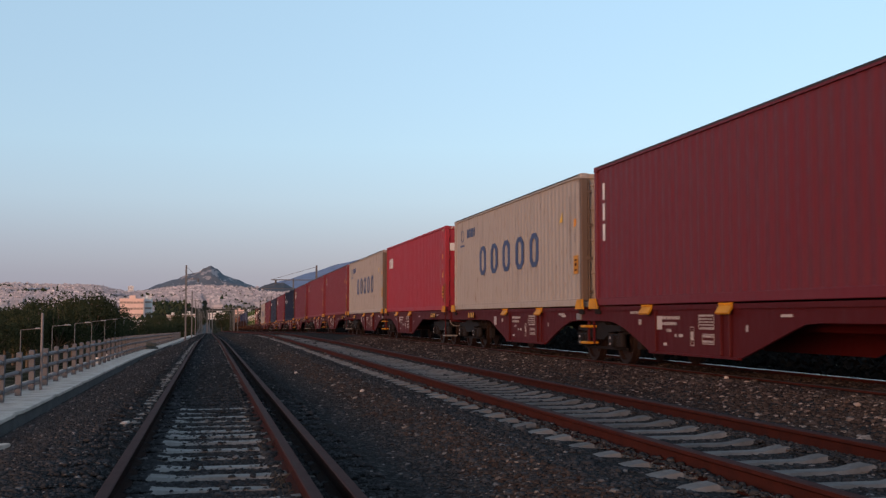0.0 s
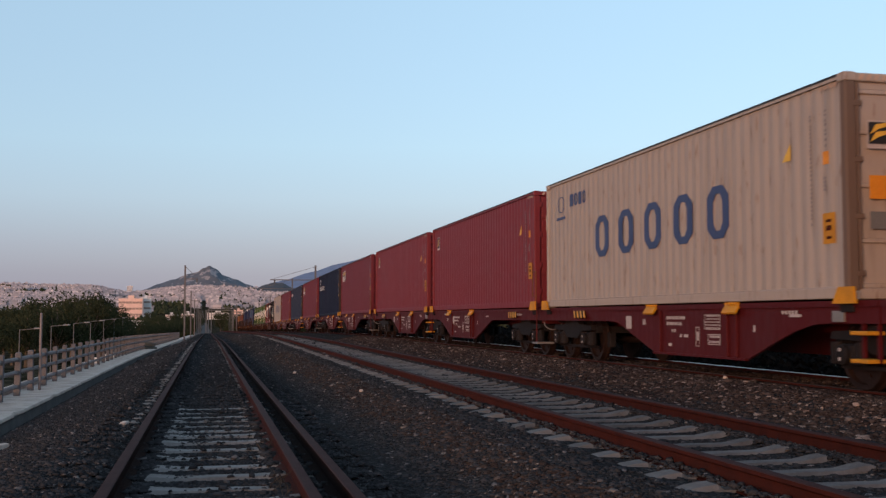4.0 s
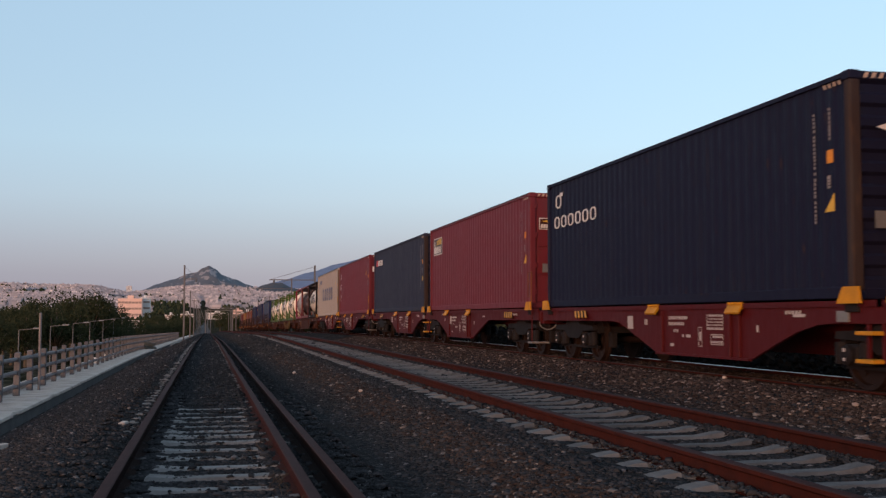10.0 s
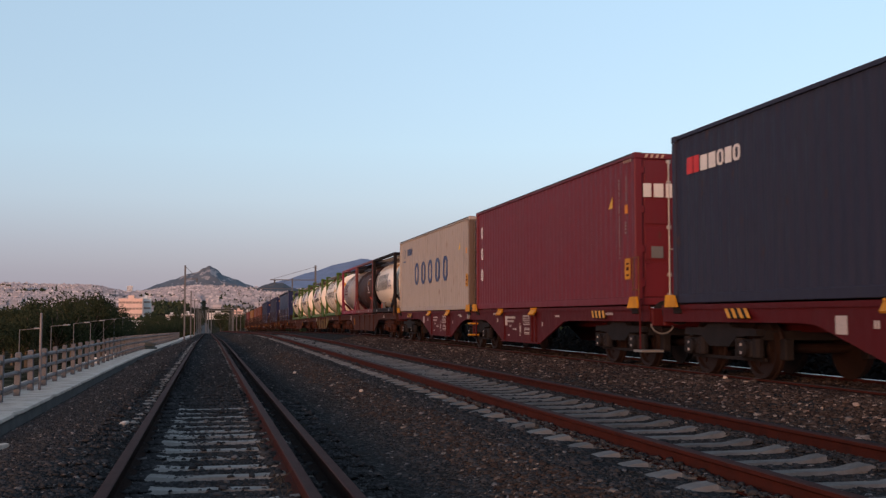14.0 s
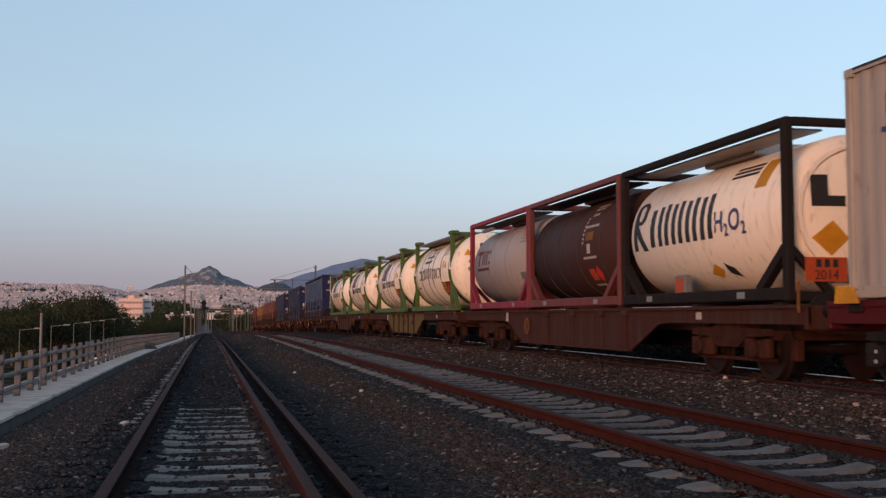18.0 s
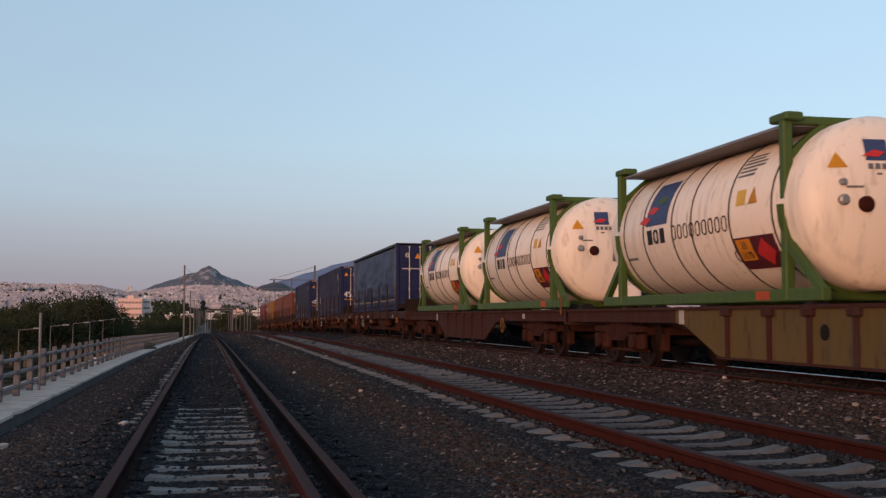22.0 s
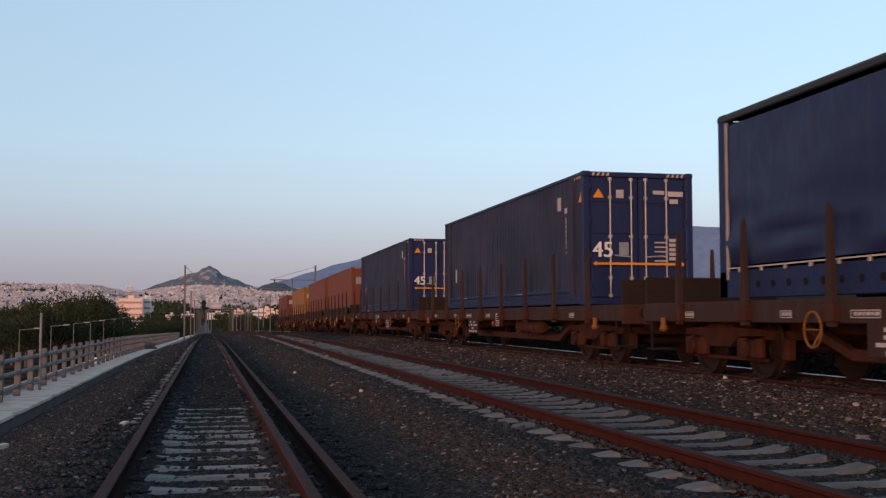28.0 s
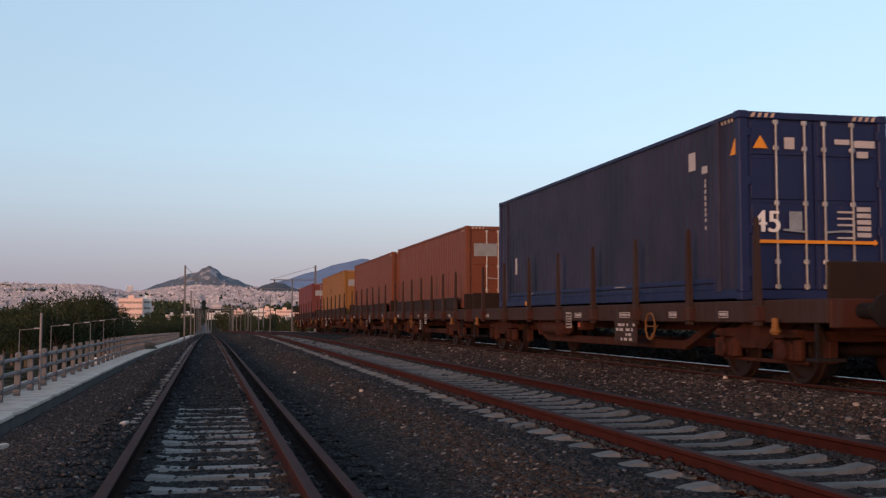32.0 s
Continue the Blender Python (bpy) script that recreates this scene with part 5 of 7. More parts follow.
def marks_beam(c, L, H, W):
    sm = side_map(W)
    s = Shape()
    y1 = L / 2 - 0.52
    patch(s, y1 - 1.35, y1, H - 0.95, H - 0.36, sm)
    p = part("emblem", s, M["white"], c, "white-framed emblem with a gold beam")
    g = Shape()
    patch(g, y1 - 1.31, y1 - 0.04, H - 0.92, H - 0.39, side_map(W, 0, 0.009))
    part("emblem_field", g, M["ink_black"], p)
    g = Shape()
    for k in range(4):
        z = H - 0.57 + 0.04 * k
        poly(g, [(y1 - 1.28, z - 0.02 + 0.012 * k), (y1 - 0.5, z - 0.03), (y1 - 0.5, z - 0.01), (y1 - 1.28, z + 0.022 + 0.012 * k)], side_map(W, 0, 0.015))
    part("emblem_beam", g, M["ink_gold"], p)
    g = Shape()
    word(g, y1 - 0.12, H - 0.89, 5, 0.23, 0.17, 0.05, mp=side_map(W, 0, 0.015), rings=(3,))
    patch(g, y1 - 0.27, y1 - 0.16, H - 0.66, H - 0.46, side_map(W, 0, 0.015))
    part("emblem_print", g, M["white"], p)
    common_marks(c, L, H, W, tri=(-L / 2 + 0.56, H - 1.75), seed=11)
    end_marks(c, L, H, "frame")


def marks_words(c, L, H, W):
    sm = side_map(W)
    s = Shape()
    thin_rings(L / 2 - 0.46, H - 1.08, 6, 0.27, 0.36, 0.11, sm, (c, M["white"]), 0.075)
    ring_block(s, L / 2 - 0.95, L / 2 - 0.55, H - 0.62, H - 0.32, sm, thick=0.2)
    patch(s, L / 2 - 1.05, L / 2 - 0.85, H - 0.36, H - 0.28, sm)
    part("owner_mark", s, M["white"], c, "white owner mark of plain blocks")
    common_marks(c, L, H, W, tri=(-L / 2 + 0.56, H - 1.75), seed=13)
    em = end_map(L, 0.02)
    s = Shape()
    poly(s, [(-0.85, H - 0.72), (-0.5, H - 0.82), (-0.3, H - 0.72), (-0.5, H - 0.6)], em)
    poly(s, [(-0.5, H - 1.4), (-0.32, H - 1.4), (-0.32, H - 1.2), (-0.5, H - 1.2)], em)
    part("emblem", s, M["white"], c)
    end_marks(c, L, H, "none")


def marks_redword(c, L, H, W):
    sm = side_map(W)
    s = Shape()
    y = word(s, L / 2 - 0.55, H - 0.72, 2, 0.28, 0.2, 0.03, mp=sm, own=(c, M["ink_red"]))
    word(s, y - 0.02, H - 0.72, 5, 0.25, 0.23, 0.05, mp=sm, rings=(2, 4), own=(c, M["white"]))
    common_marks(c, L, H, W, tri=(-L / 2 + 0.56, H - 1.75), seed=17)


def marks_upright(c, L, H, W):
    sm = side_map(W)
    s = Shape()
    for k in range(3):
        s = Shape()
        ring_block(s, L / 2 - 0.72, L / 2 - 0.5, H - 0.82 - k * 0.62, H - 0.48 - k * 0.62, sm, thick=0.36)
        part("mark_block", s.weld(), M["white"], c)
    common_marks(c, L, H, W, tri=(-L / 2 + 1.35, H - 0.95), panel=H - 2.45, seed=19)
    end_marks(c, L, H, "word")


def marks_plainword(c, L, H, W):
    sm = side_map(W)
    s = Shape()
    word(s, L / 2 - 0.55, H - 0.98, 3, 0.42, 0.27, 0.06, mp=sm, rings=(0,), own=(c, M["white"]))
    common_marks(c, L, H, W, tri=(-L / 2 + 0.56, H - 1.75), panel=0.38, seed=23)
    end_marks(c, L, H, "word")


def marks_first(c, L, H, W):
    sm = side_map(W)
    s = Shape()
    for k in range(3):
        s = Shape()
        patch(s, L / 2 - 0.42 - 0.12, L / 2 - 0.42, H - 0.72 - k * 0.42, H - 0.38 - k * 0.42, sm)
        part("mark_block", s, M["white"], c)
    common_marks(c, L, H, W, seed=29)


def marks_45(c, L, H, W):
    em, sm = end_map(L, 0.024), side_map(W)
    for dx, dy in ((-0.010, 0.0), (0.010, 0.003)):
        lettering("45", 0.47, M["white"], c, pose(-0.83 + dx, -L / 2 - 0.008 - dy, H - 1.86, 90), "white length number")
    s = Shape()
    poly(s, [(-1.05, H - 0.58), (-0.80, H - 0.58), (-0.925, H - 0.38)], em)
    part("warning_mark", s, M["label_orange"], c, "orange warning triangle")
    s = Shape()
    for x, z, w, h in ((-0.52, H - 0.58, 0.17, 0.18), (0.34, H - 0.48, 0.26, 0.08), (0.68, H - 0.52, 0.36, 0.11), (0.72, H - 0.68, 0.2, 0.1)):
        patch(s, x, x + w, z, z + h, em)
    for k in range(5):
        patch(s, 0.36, 0.66, H - 1.55 - k * 0.1, H - 1.52 - k * 0.1, em)
        patch(s, 0.7, 0.94, H - 1.52 - k * 0.1, H - 1.45 - k * 0.1, em)
    part("data_table", s, M["offwhite"], c, "rows of small pale marks")
    s = Shape()
    patch(s, -0.98, 1.0, H - 2.03, H - 1.98, em)
    for sx in (-1.06, 1.08):
        poly(s, [(sx - 0.02, H - 2.005), (sx * 0.92, H - 2.06), (sx * 0.92, H - 1.95)] if sx > 0 else [(sx, H - 2.005), (sx * 0.92, H - 1.95), (sx * 0.92, H - 2.06)], em)
    part("length_arrow", s, M["label_orange"], c, "long orange double arrow")
    s = Shape()
    patch(s, -0.46, -0.24, H - 1.82, H - 1.54, em)
    part("data_plate", s, M["steel"], c)
    if c.name.endswith("1"):
        s = Shape()
        patch(s, -1.08, -0.85, H - 1.18, H - 0.86, em)
        part("label_plate", s, M["white"], c, "white label on the door")
    s = Shape()
    patch(s, -L / 2 + 1.55, -L / 2 + 1.8, H - 0.72, H - 0.42, sm)
    patch(s, -L / 2 + 1.12, -L / 2 + 1.32, H - 0.82, H - 0.70, sm)
    column(s, -L / 2 + 1.18, H - 0.92, 9, sm, seed=31)
    patch(s, L / 2 - 1.68, L / 2 - 1.5, 0.85, 1.27, sm)
    part("stencil", s, M["offwhite"], c)
    s = Shape()
    poly(s, [(-L / 2 + 0.17, H - 0.66), (-L / 2 + 0.35, H - 0.66), (-L / 2 + 0.17, H - 0.40)], sm)
    part("warning_mark", s, M["label_orange"], c)
    # ramps of the wide ends
    for sy in (-1, 1):
        y = sy * (L / 2 - 0.75)
        part("wide_post", Shape().box(-W / 2 - 0.012, -W / 2 + 0.1, y - 0.08, y + 0.08, 0.12, H - 0.06, bev=0.015), P["bluefade"], c)
    for z0, z1 in ((0.165, 0.255), (0.275, 0.36)):
        part("tunnel_rail", Shape().box(-W / 2 + 0.008, -W / 2 + 0.06, -L / 2 + 0.9, L / 2 - 0.9, z0, z1, bev=0.01), P["blue"], c)
    s = Shape()
    for y, wd in ((L / 2 - 3.2, 0.5), (-L / 2 + 4.6, 0.55)):
        patch(s, y, y + wd, 0.31, 0.325, lambda a, b, o: (-W / 2 + 0.004 - o, a, b))
    part("stencil", s, M["offwhite"], c)
    s = Shape()
    patch(s, L / 2 - 2.7, L / 2 - 2.45, 0.04, 0.13, lambda a, b, o: (-W / 2 + 0.004 - o, a, b))
    part("label_plate", s, M["label_orange"], c, "small orange plate on the bottom rail")


G = "containers on the freight train"
units = [
    (20.95, "maroon", marks_first, "wall", "maroon corrugated container with white upright marks"),
    (33.93, "beige", marks_beige, "panel", "grey-beige container with large blue rings on its side"),
    (47.56, "red", marks_plainword, "door", "bright red container with white blocks and lock rods"),
    (60.84, "beige", marks_beige, "panel", "grey-beige container with large blue rings on its side"),
    (73.98, "brownred", marks_flag, "door", "brown-red container with a small gold and black emblem"),
    (87.17, "brownred", marks_flag, "wall", "brown-red container with a small gold and black emblem"),
    (100.91, "maroon", marks_beam, "door", "maroon container with a framed gold beam emblem"),
    (114.05, "navy", marks_words, "wall", "navy blue container with a white block mark"),
    (127.63, "maroon", marks_beam, "door", "maroon container with a framed gold beam emblem"),
    (140.88, "slate", marks_redword, "wall", "slate blue container with a red and white mark"),
    (154.71, "maroon", marks_upright, "door", "maroon container with a column of white marks"),
    (167.76, "beige", marks_beige, "panel", "grey-beige container with large blue rings on its side"),
]
for u, col, mk, near, lbl in units:
    container(u, 12.192, 2.896, col, lbl, G, near=near, marks=mk, rail_dark=col in ("maroon", "brownred", "beige"))
for u in (264.27, 284.62):
    container(u, 13.716, 2.896, "blue", "faded blue 45-foot container with doors and lock rods", G, near="door", marks=marks_45, base=1.20, W=2.55, side_hue="bluefade")


def marks_end_panel(c, L, H, W):
    s = Shape()
    patch(s, -0.95, -0.2, H - 0.95, H - 0.55, end_map(L, 0.024))
    part("data_plate", s, M["steel"], c, "pale plate on the door")
    s = Shape()
    for k in range(3):
        patch(s, 1.2 - k * 0.5, 1.42 - k * 0.5, 1.35, 1.75 - 0.08 * k, side_map(W))
    part("stencil", s, P["rustred"], c)


for u, col in ((300.63, "orange"), (314.31, "orange"), (331.19, "yellow"), (351.11, "rustred")):
    container(u, 12.192, 2.591, col, {"orange": "orange corrugated container standing between wagon stakes", "yellow": "ochre yellow container standing between wagon stakes", "rustred": "rust-red container on the train's last wagon"}[col], G, near="door", marks=marks_end_panel, base=1.20)


def curtain_container(u_far, L=13.55, H=2.88, W=2.5):
    c = thing("curtain_container", "blue curtain-sided container with slack tarpaulin and steel doors", "container", G)
    w = W / 2
    r = random.Random(9)
    for sx in (-1, 1):
        n, m = 90, 18
        vs, fs = [], []
        for j in range(m + 1):
            for i in range(n + 1):
                y, z = -L / 2 + 0.35 + (L - 0.6) * i / n, 0.52 + (H - 0.72) * j / m
                k = 1 - j / m
                b = 0.035 * noise.noise((y * 0.5, z * 0.9, 5 + sx)) + 0.012 * noise.noise((y * 1.3 + z, z * 2.2, 1 + sx)) + 0.085 * k ** 2.5 * noise.noise((y * 0.7, z * 6, 2 + sx)) + 0.006 * noise.noise((y * 3, z * 0.7, 8))
                if j == 0:
                    b -= 0.03
                vs.append((sx * (w - 0.015 + b), y, z))
        w1 = n + 1
        fs = [(j * w1 + i, j * w1 + i + 1, (j + 1) * w1 + i + 1, (j + 1) * w1 + i) for j in range(m) for i in range(n)]
        part("tarpaulin", Shape().add(vs, fs), P["tarp"], c, "slack blue tarpaulin", smooth=True)
        xs = sorted((sx * (w - 0.0), sx * (w - 0.09)))
        part("top_rail", Shape().box(xs[0] - 0.01, xs[1] + 0.01, -L / 2, L / 2, H - 0.13, H - 0.02, bev=0.02), M["ink_black"], c)
        s = Shape().box(xs[0], xs[1], -L / 2, L / 2, 0.02, 0.44, bev=0.015)
        part("bottom_rail", s, P["blue"], c)
        # solid black discs stand in for the shade inside the rail's holes
        hole = Shape().lathe([(0.055, -0.006), (0.055, 0.006)], 10, "x").mesh("rail_hole", [M["dark"]])
        for k in range(int((L - 1.1) / 0.42) + 1):
            part("rail_hole", hole, None, c, at=Matrix.Translation((sx * (w + 0.002), -L / 2 + 0.6 + 0.42 * k, 0.22)))
        s = Shape()
        s.box(*sorted((sx * (w + 0.012), sx * (w - 0.02))), -L / 2 + 0.3, L / 2 - 0.3, 0.47, 0.49)
        part("strap_rail", s, M["offwhite"], c)
        for k in range(20):
            yk = -L / 2 + 0.62 + (L - 1.3) * k / 19
            x0, x1 = sorted((sx * (w + 0.03), sx * (w + 0.004)))
            part("buckle", Shape().box(x0 - 0.008, x1 + 0.008, yk - 0.03, yk + 0.03, 0.41, 0.48, bev=0.006), M["steel"], c)
        for sy in (-1, 1):
            x0, x1 = sorted((sx * w, sx * (w - 0.14)))
            y0, y1 = sorted((sy * L / 2, sy * (L / 2 - 0.28)))
            part("corner_post", Shape().box(x0, x1, y0, y1, 0.02, H, bev=0.02), P["blue"], c)
            part("post_edge", Shape().box(*sorted((sx * (w + 0.012), sx * (w - 0.03))), *sorted((sy * (L / 2 - 0.24), sy * (L / 2 - 0.31))), 0.3, H - 0.15, bev=0.01), M["faint"], c, "bare metal edge of the tarpaulin")
    part("roof", Shape().box(-w, w, -L / 2, L / 2, H - 0.06, H - 0.005, bev=0.02), M["walkplank"], c)
    part("floor", Shape().box(-w + 0.1, w - 0.1, -L / 2, L / 2, 0.1, 0.3), M["wood"], c)
    part("end_wall", Shape().box(-w + 0.1, w - 0.1, L / 2 - 0.08, L / 2 - 0.02, 0.1, H - 0.08), P["blue"], c)
    for sx in (-1, 1):
        x0, x1 = sorted((sx * 0.012, sx * (w - 0.15)))
        s = Shape().box(x0, x1, -L / 2 + 0.03, -L / 2 + 0.08, 0.1, H - 0.1)
        leaf = part("door", s, P["blue"], c)
        for k in range(4):
            za = 0.18 + 0.62 * k
            part("door_panel", Shape().box(x0 + 0.05, x1 - 0.05, -L / 2 + 0.016, -L / 2 + 0.03, za, za + 0.54, bev=0.007), P["blue"], leaf)
        for f in (0.2, 0.62):
            xr = sx * (w - 0.15) * f
            q = Shape().lathe([(0.02, 0.15), (0.02, H - 0.12)], 8, "z", (xr, -L / 2 - 0.006, 0))
            for z in (0.15, 0.9, 1.7, H - 0.2):
                q.box(xr - 0.05, xr + 0.05, -L / 2 - 0.012, -L / 2 + 0.03, z, z + 0.07, bev=0.006)
            part("lock_rod", q, M["steel"], leaf, "galvanised lock rod with brackets")
    em = end_map(L, 0.03)
    s = Shape()
    ring_block(s, -0.86, -0.68, H - 0.62, H - 0.42, em, thick=0.4)
    patch(s, -1.0, -0.15, H - 1.12, H - 1.07, em)
    for k in range(5):
        patch(s, 0.3, 0.72, H - 1.62 - 0.09 * k, H - 1.57 - 0.09 * k, em)
        patch(s, 0.8, 1.0, H - 1.62 - 0.09 * k, H - 1.57 - 0.09 * k, em)
    patch(s, 0.36, 0.95, H - 0.5, H - 0.4, em)
    part("data_table", s, M["offwhite"], c)
    s = Shape()
    poly(s, [(-0.45, H - 0.66), (-0.2, H - 0.66), (-0.325, H - 0.42)], em)
    part("warning_mark", s, M["label_orange"], c)
    s = Shape()
    patch(s, L / 2 - 5.1, L / 2 - 4.7, 0.12, 0.36, side_map(W, 0, 0.02))
    part("label_plate", s, M["safety"], c)
    s = Shape()
    patch(s, L / 2 - 0.22, L / 2 - 0.08, 1.75, 2.15, side_map(W, 0, 0.02))
    patch(s, L / 2 - 0.22, L / 2 - 0.1, 1.2, 1.4, side_map(W, 0, 0.02))
    part("stencil", s, M["offwhite"], c)
    movers.append((c, u_far - L / 2, 9.0, 1.20))


curtain_container(244.2)

# ---- tank containers ----
def tank_profile(R, L, head=0.42, n=7):
    prof = []
    for k in range(n + 1):
        a = math.pi / 2 * k / n
        prof.append((max(0.02, R * math.sin(a)), -L / 2 + head * (1 - math.cos(a))))
    return prof + [(r, -y) for r, y in reversed(prof)]


def on_tank(R, zc):
    """Places on the shell: along y and by height round the camera's side."""
    def mp(y, z, o):
        a = (z - zc) / R
        r = R + 0.004 + o
        return (-r * math.cos(a), y, zc + r * math.sin(a))
    return mp


def on_head(R, L, zc, head=0.42):
    """Places on the near dished head."""
    def mp(x, z, o):
        q = min(0.98, math.hypot(x, z - zc) / R)
        return (x, -L / 2 + head * (1 - math.sqrt(1 - q * q)) - 0.008 - o, z)
    return mp


def bands(part_name, ys, R, zc, material, parent, width=0.03):
    for y in ys:
        s = Shape().lathe([(R + 0.001, y - width / 2), (R + 0.012, y - width / 2), (R + 0.012, y + width / 2), (R + 0.001, y + width / 2)], 40, "y", (0, 0, zc), caps=False)
        part(part_name, s, material, parent, smooth=40)


def swap_tank(u_far, label, big=False, plate="orange", seed=0):
    """A cream tank between two green end frames, its heads standing out past them."""
    F, L, R, zc, H = 6.2, 7.65, 1.22, 1.36, 2.56
    c = thing("tank_container", label, "tank container", "green-framed tanks on the train")
    gm = P["green"]
    tank = part("tank", Shape().lathe(tank_profile(R, L), 48, "y", (0, 0, zc)), P["tankwhite"], c, "cream white cylindrical tank", smooth=True)
    bands("tank_band", (-2.75, -1.47, -0.15, 0.60, 1.83, 2.75), R, zc, M["tank_strap"], c, 0.035)
    for sx in (-1, 1):
        part("base_beam", Shape().box(*sorted((sx * 1.2, sx * 1.06)), -F / 2 - 0.85, F / 2 + 0.85, 0.0, 0.18, bev=0.015), gm, c)
        for sy in (-1, 1):
            y = sy * (F / 2 - 0.07)
            part("post", Shape().box(*sorted((sx * 1.215, sx * 1.07)), y - 0.075, y + 0.075, 0.0, H, bev=0.02), gm, c)
            s = Shape().beam((sx * 1.14, y, 0.85), (sx * 1.14, y + sy * 0.88, 0.1), 0.11)
            part("brace", s, gm, c)
            s = Shape().beam((sx * 1.14, y, H - 0.55), (sx * 0.55, y, H - 0.06), 0.10)
            part("knee_brace", s, gm, c)
            part("top_bracket", Shape().box(*sorted((sx * 1.22, sx * 0.95)), *sorted((y - sy * 0.32, y + sy * 0.16)), H - 0.03, H + 0.09, bev=0.02), gm, c)
    for sy in (-1, 1):
        y = sy * (F / 2 - 0.07)
        part("top_beam", Shape().box(-1.2, 1.2, y - 0.06, y + 0.06, H - 0.07, H + 0.05, bev=0.02), gm, c)
        part("bottom_beam", Shape().box(-1.06, 1.06, y - 0.06, y + 0.06, 0.02, 0.16, bev=0.02), gm, c)
        s = Shape()
        a = [math.pi * k / 16 for k in range(17)]
        s.loft([[((R + d) * math.cos(q) * -1, y + e, zc - (R + d) * math.sin(q) + 0.0) for d, e in ((0.0, -0.05), (0.06, -0.05), (0.06, 0.05), (0.0, 0.05))] for q in a])
        part("saddle_ring", s, gm, c)
    s = Shape().box(-1.12, -0.5, -F / 2 + 0.1, F / 2 - 0.1, H - 0.09, H - 0.05)
    part("walkway", s, M["walkgrey"], c, "grey walkway plate along the tank's top")
    part("manhole", Shape().lathe([(0.3, 0), (0.3, 0.12), (0.24, 0.16)], 16, "z", (0, 0.4, zc + R - 0.02)), M["steel"], c)
    mp, hp = on_tank(R, zc), on_head(R, L, zc)
    r = random.Random(seed)
    if big:
        s = Shape()
        for a, b, z0, z1 in ((0.2, 1.35, 2.32, 2.39), (0.2, 1.35, 1.95, 2.02), (0.2, 0.28, 1.95, 2.39), (1.27, 1.35, 1.95, 2.39), (0.3, 1.45, 1.74, 1.83)):
            patch(s, a, b, z0, z1, mp, ny=3, nz=2)
        word(s, 2.25, 1.14, 3, 0.36, 0.25, 0.07, mp=mp, rings=(1,), own=(c, M["ink_black"]))
        word(s, -0.02, 1.14, 5, 0.36, 0.2, 0.13, mp=mp, rings=(1, 2, 4), own=(c, M["ink_black"]))
        part("owner_mark", s, M["ink_black"], c, "black owner mark of plain blocks")
        word(s, 1.35, 1.16, 4, 0.40, 0.24, 0.11, mp=mp, rings=(0, 1, 2, 3), own=(c, M["grille"]))
    else:
        s = Shape()
        n_, m_ = 4, 6
        vs = [mp(1.71 - 0.11 * j / m_ - (0.91 - 0.05 * j / m_) * i / n_, 1.42 + 0.83 * j / m_, 0.003) for j in range(m_ + 1) for i in range(n_ + 1)]
        s.add(vs, [(j * 5 + i, j * 5 + i + 1, j * 5 + i + 6, j * 5 + i + 5) for j in range(m_) for i in range(n_)])
        p = part("emblem", s, M["ink_blue"], c, "navy square emblem with red and green waves")
        for k, m_ in ((0, "ink_red"), (1, "ink_red"), (2, "green")):
            g = Shape()
            y, z = 1.98 - 0.30 * k, 1.50 + 0.17 * k
            m2 = lambda a, b, o: mp(a, b, o + 0.008)
            poly(g, [(y, z), (y - 0.22, z + 0.11), (y - 0.5, z + 0.05), (y - 0.28, z - 0.05)], m2)
            part("emblem_wave", g, M[m_] if m_ in M else P[m_], p)
        word(s, 1.66, 1.09, 3, 0.26, 0.2, 0.06, mp=mp, rings=(1,), own=(c, M["ink_black"]))
        thin_rings(0.62, 1.11, 9, 0.25, 0.17, 0.06, mp, (c, M["ink_black"]))
    s = Shape()
    patch(s, 2.3, 2.72, 0.84, 0.89, mp)
    for k in range(6):
        patch(s, -2.25 + r.uniform(0, 0.2), -1.55, 1.93 + k * 0.075, 1.965 + k * 0.075, mp)
    part("data_table", s, M["grille"], c)
    s = Shape()
    patch(s, -1.97, -1.70, 1.46, 1.70, mp, ny=2, nz=2)
    part("label_plate", s, M["ink_gold"], c)
    s = Shape()
    poly(s, [(-2.34, 1.46), (-2.06, 1.46), (-2.20, 1.72)], mp)
    part("warning_mark", s, M["safety"], c)
    s = Shape()
    ring_block(s, -1.52, -1.36, 0.58, 0.78, mp, thick=0.2)
    part("seal_mark", s.weld(), M["ink_maroon"], c)
    s = Shape()
    patch(s, -2.62, -2.22, 0.03, 0.16, lambda a, b, o: (-1.2 - o, a, b))
    part("label_plate", s, M["hazard_red"], c, "orange patch on the green beam")
    s = Shape()
    patch(s, -2.67, -1.5, 0.43, 0.98, mp, ny=3, nz=4)
    p = part("hazard_panel", s, M["ink_maroon"], c, "dark panel with orange and red plates")
    s = Shape()
    m2 = lambda a, b, o: mp(a, b, o + 0.006)
    patch(s, -1.97, -1.54, 0.60, 0.95, m2, ny=2, nz=2)
    part("hazard_plate", s, M["label_orange"], p)
    for tx, z0 in (("33", 0.80), ("1170", 0.63)):
        me = lettermesh(tx, 0.17, "lettering")
        for v in me.vertices:
            v.co = Vector(mp(-1.755 - v.co.x, z0 + v.co.y, 0.012 + v.co.z))
        me.materials.clear()
        me.materials.append(M["ink_black"])
        part("lettering", me, None, p, "black hazard number")
    s = Shape()
    poly(s, [(-2.32, 0.48), (-2.06, 0.71), (-2.32, 0.94), (-2.58, 0.71)], m2)
    part("hazard_diamond", s, M["ink_red"], p)
    # the near head
    s = Shape()
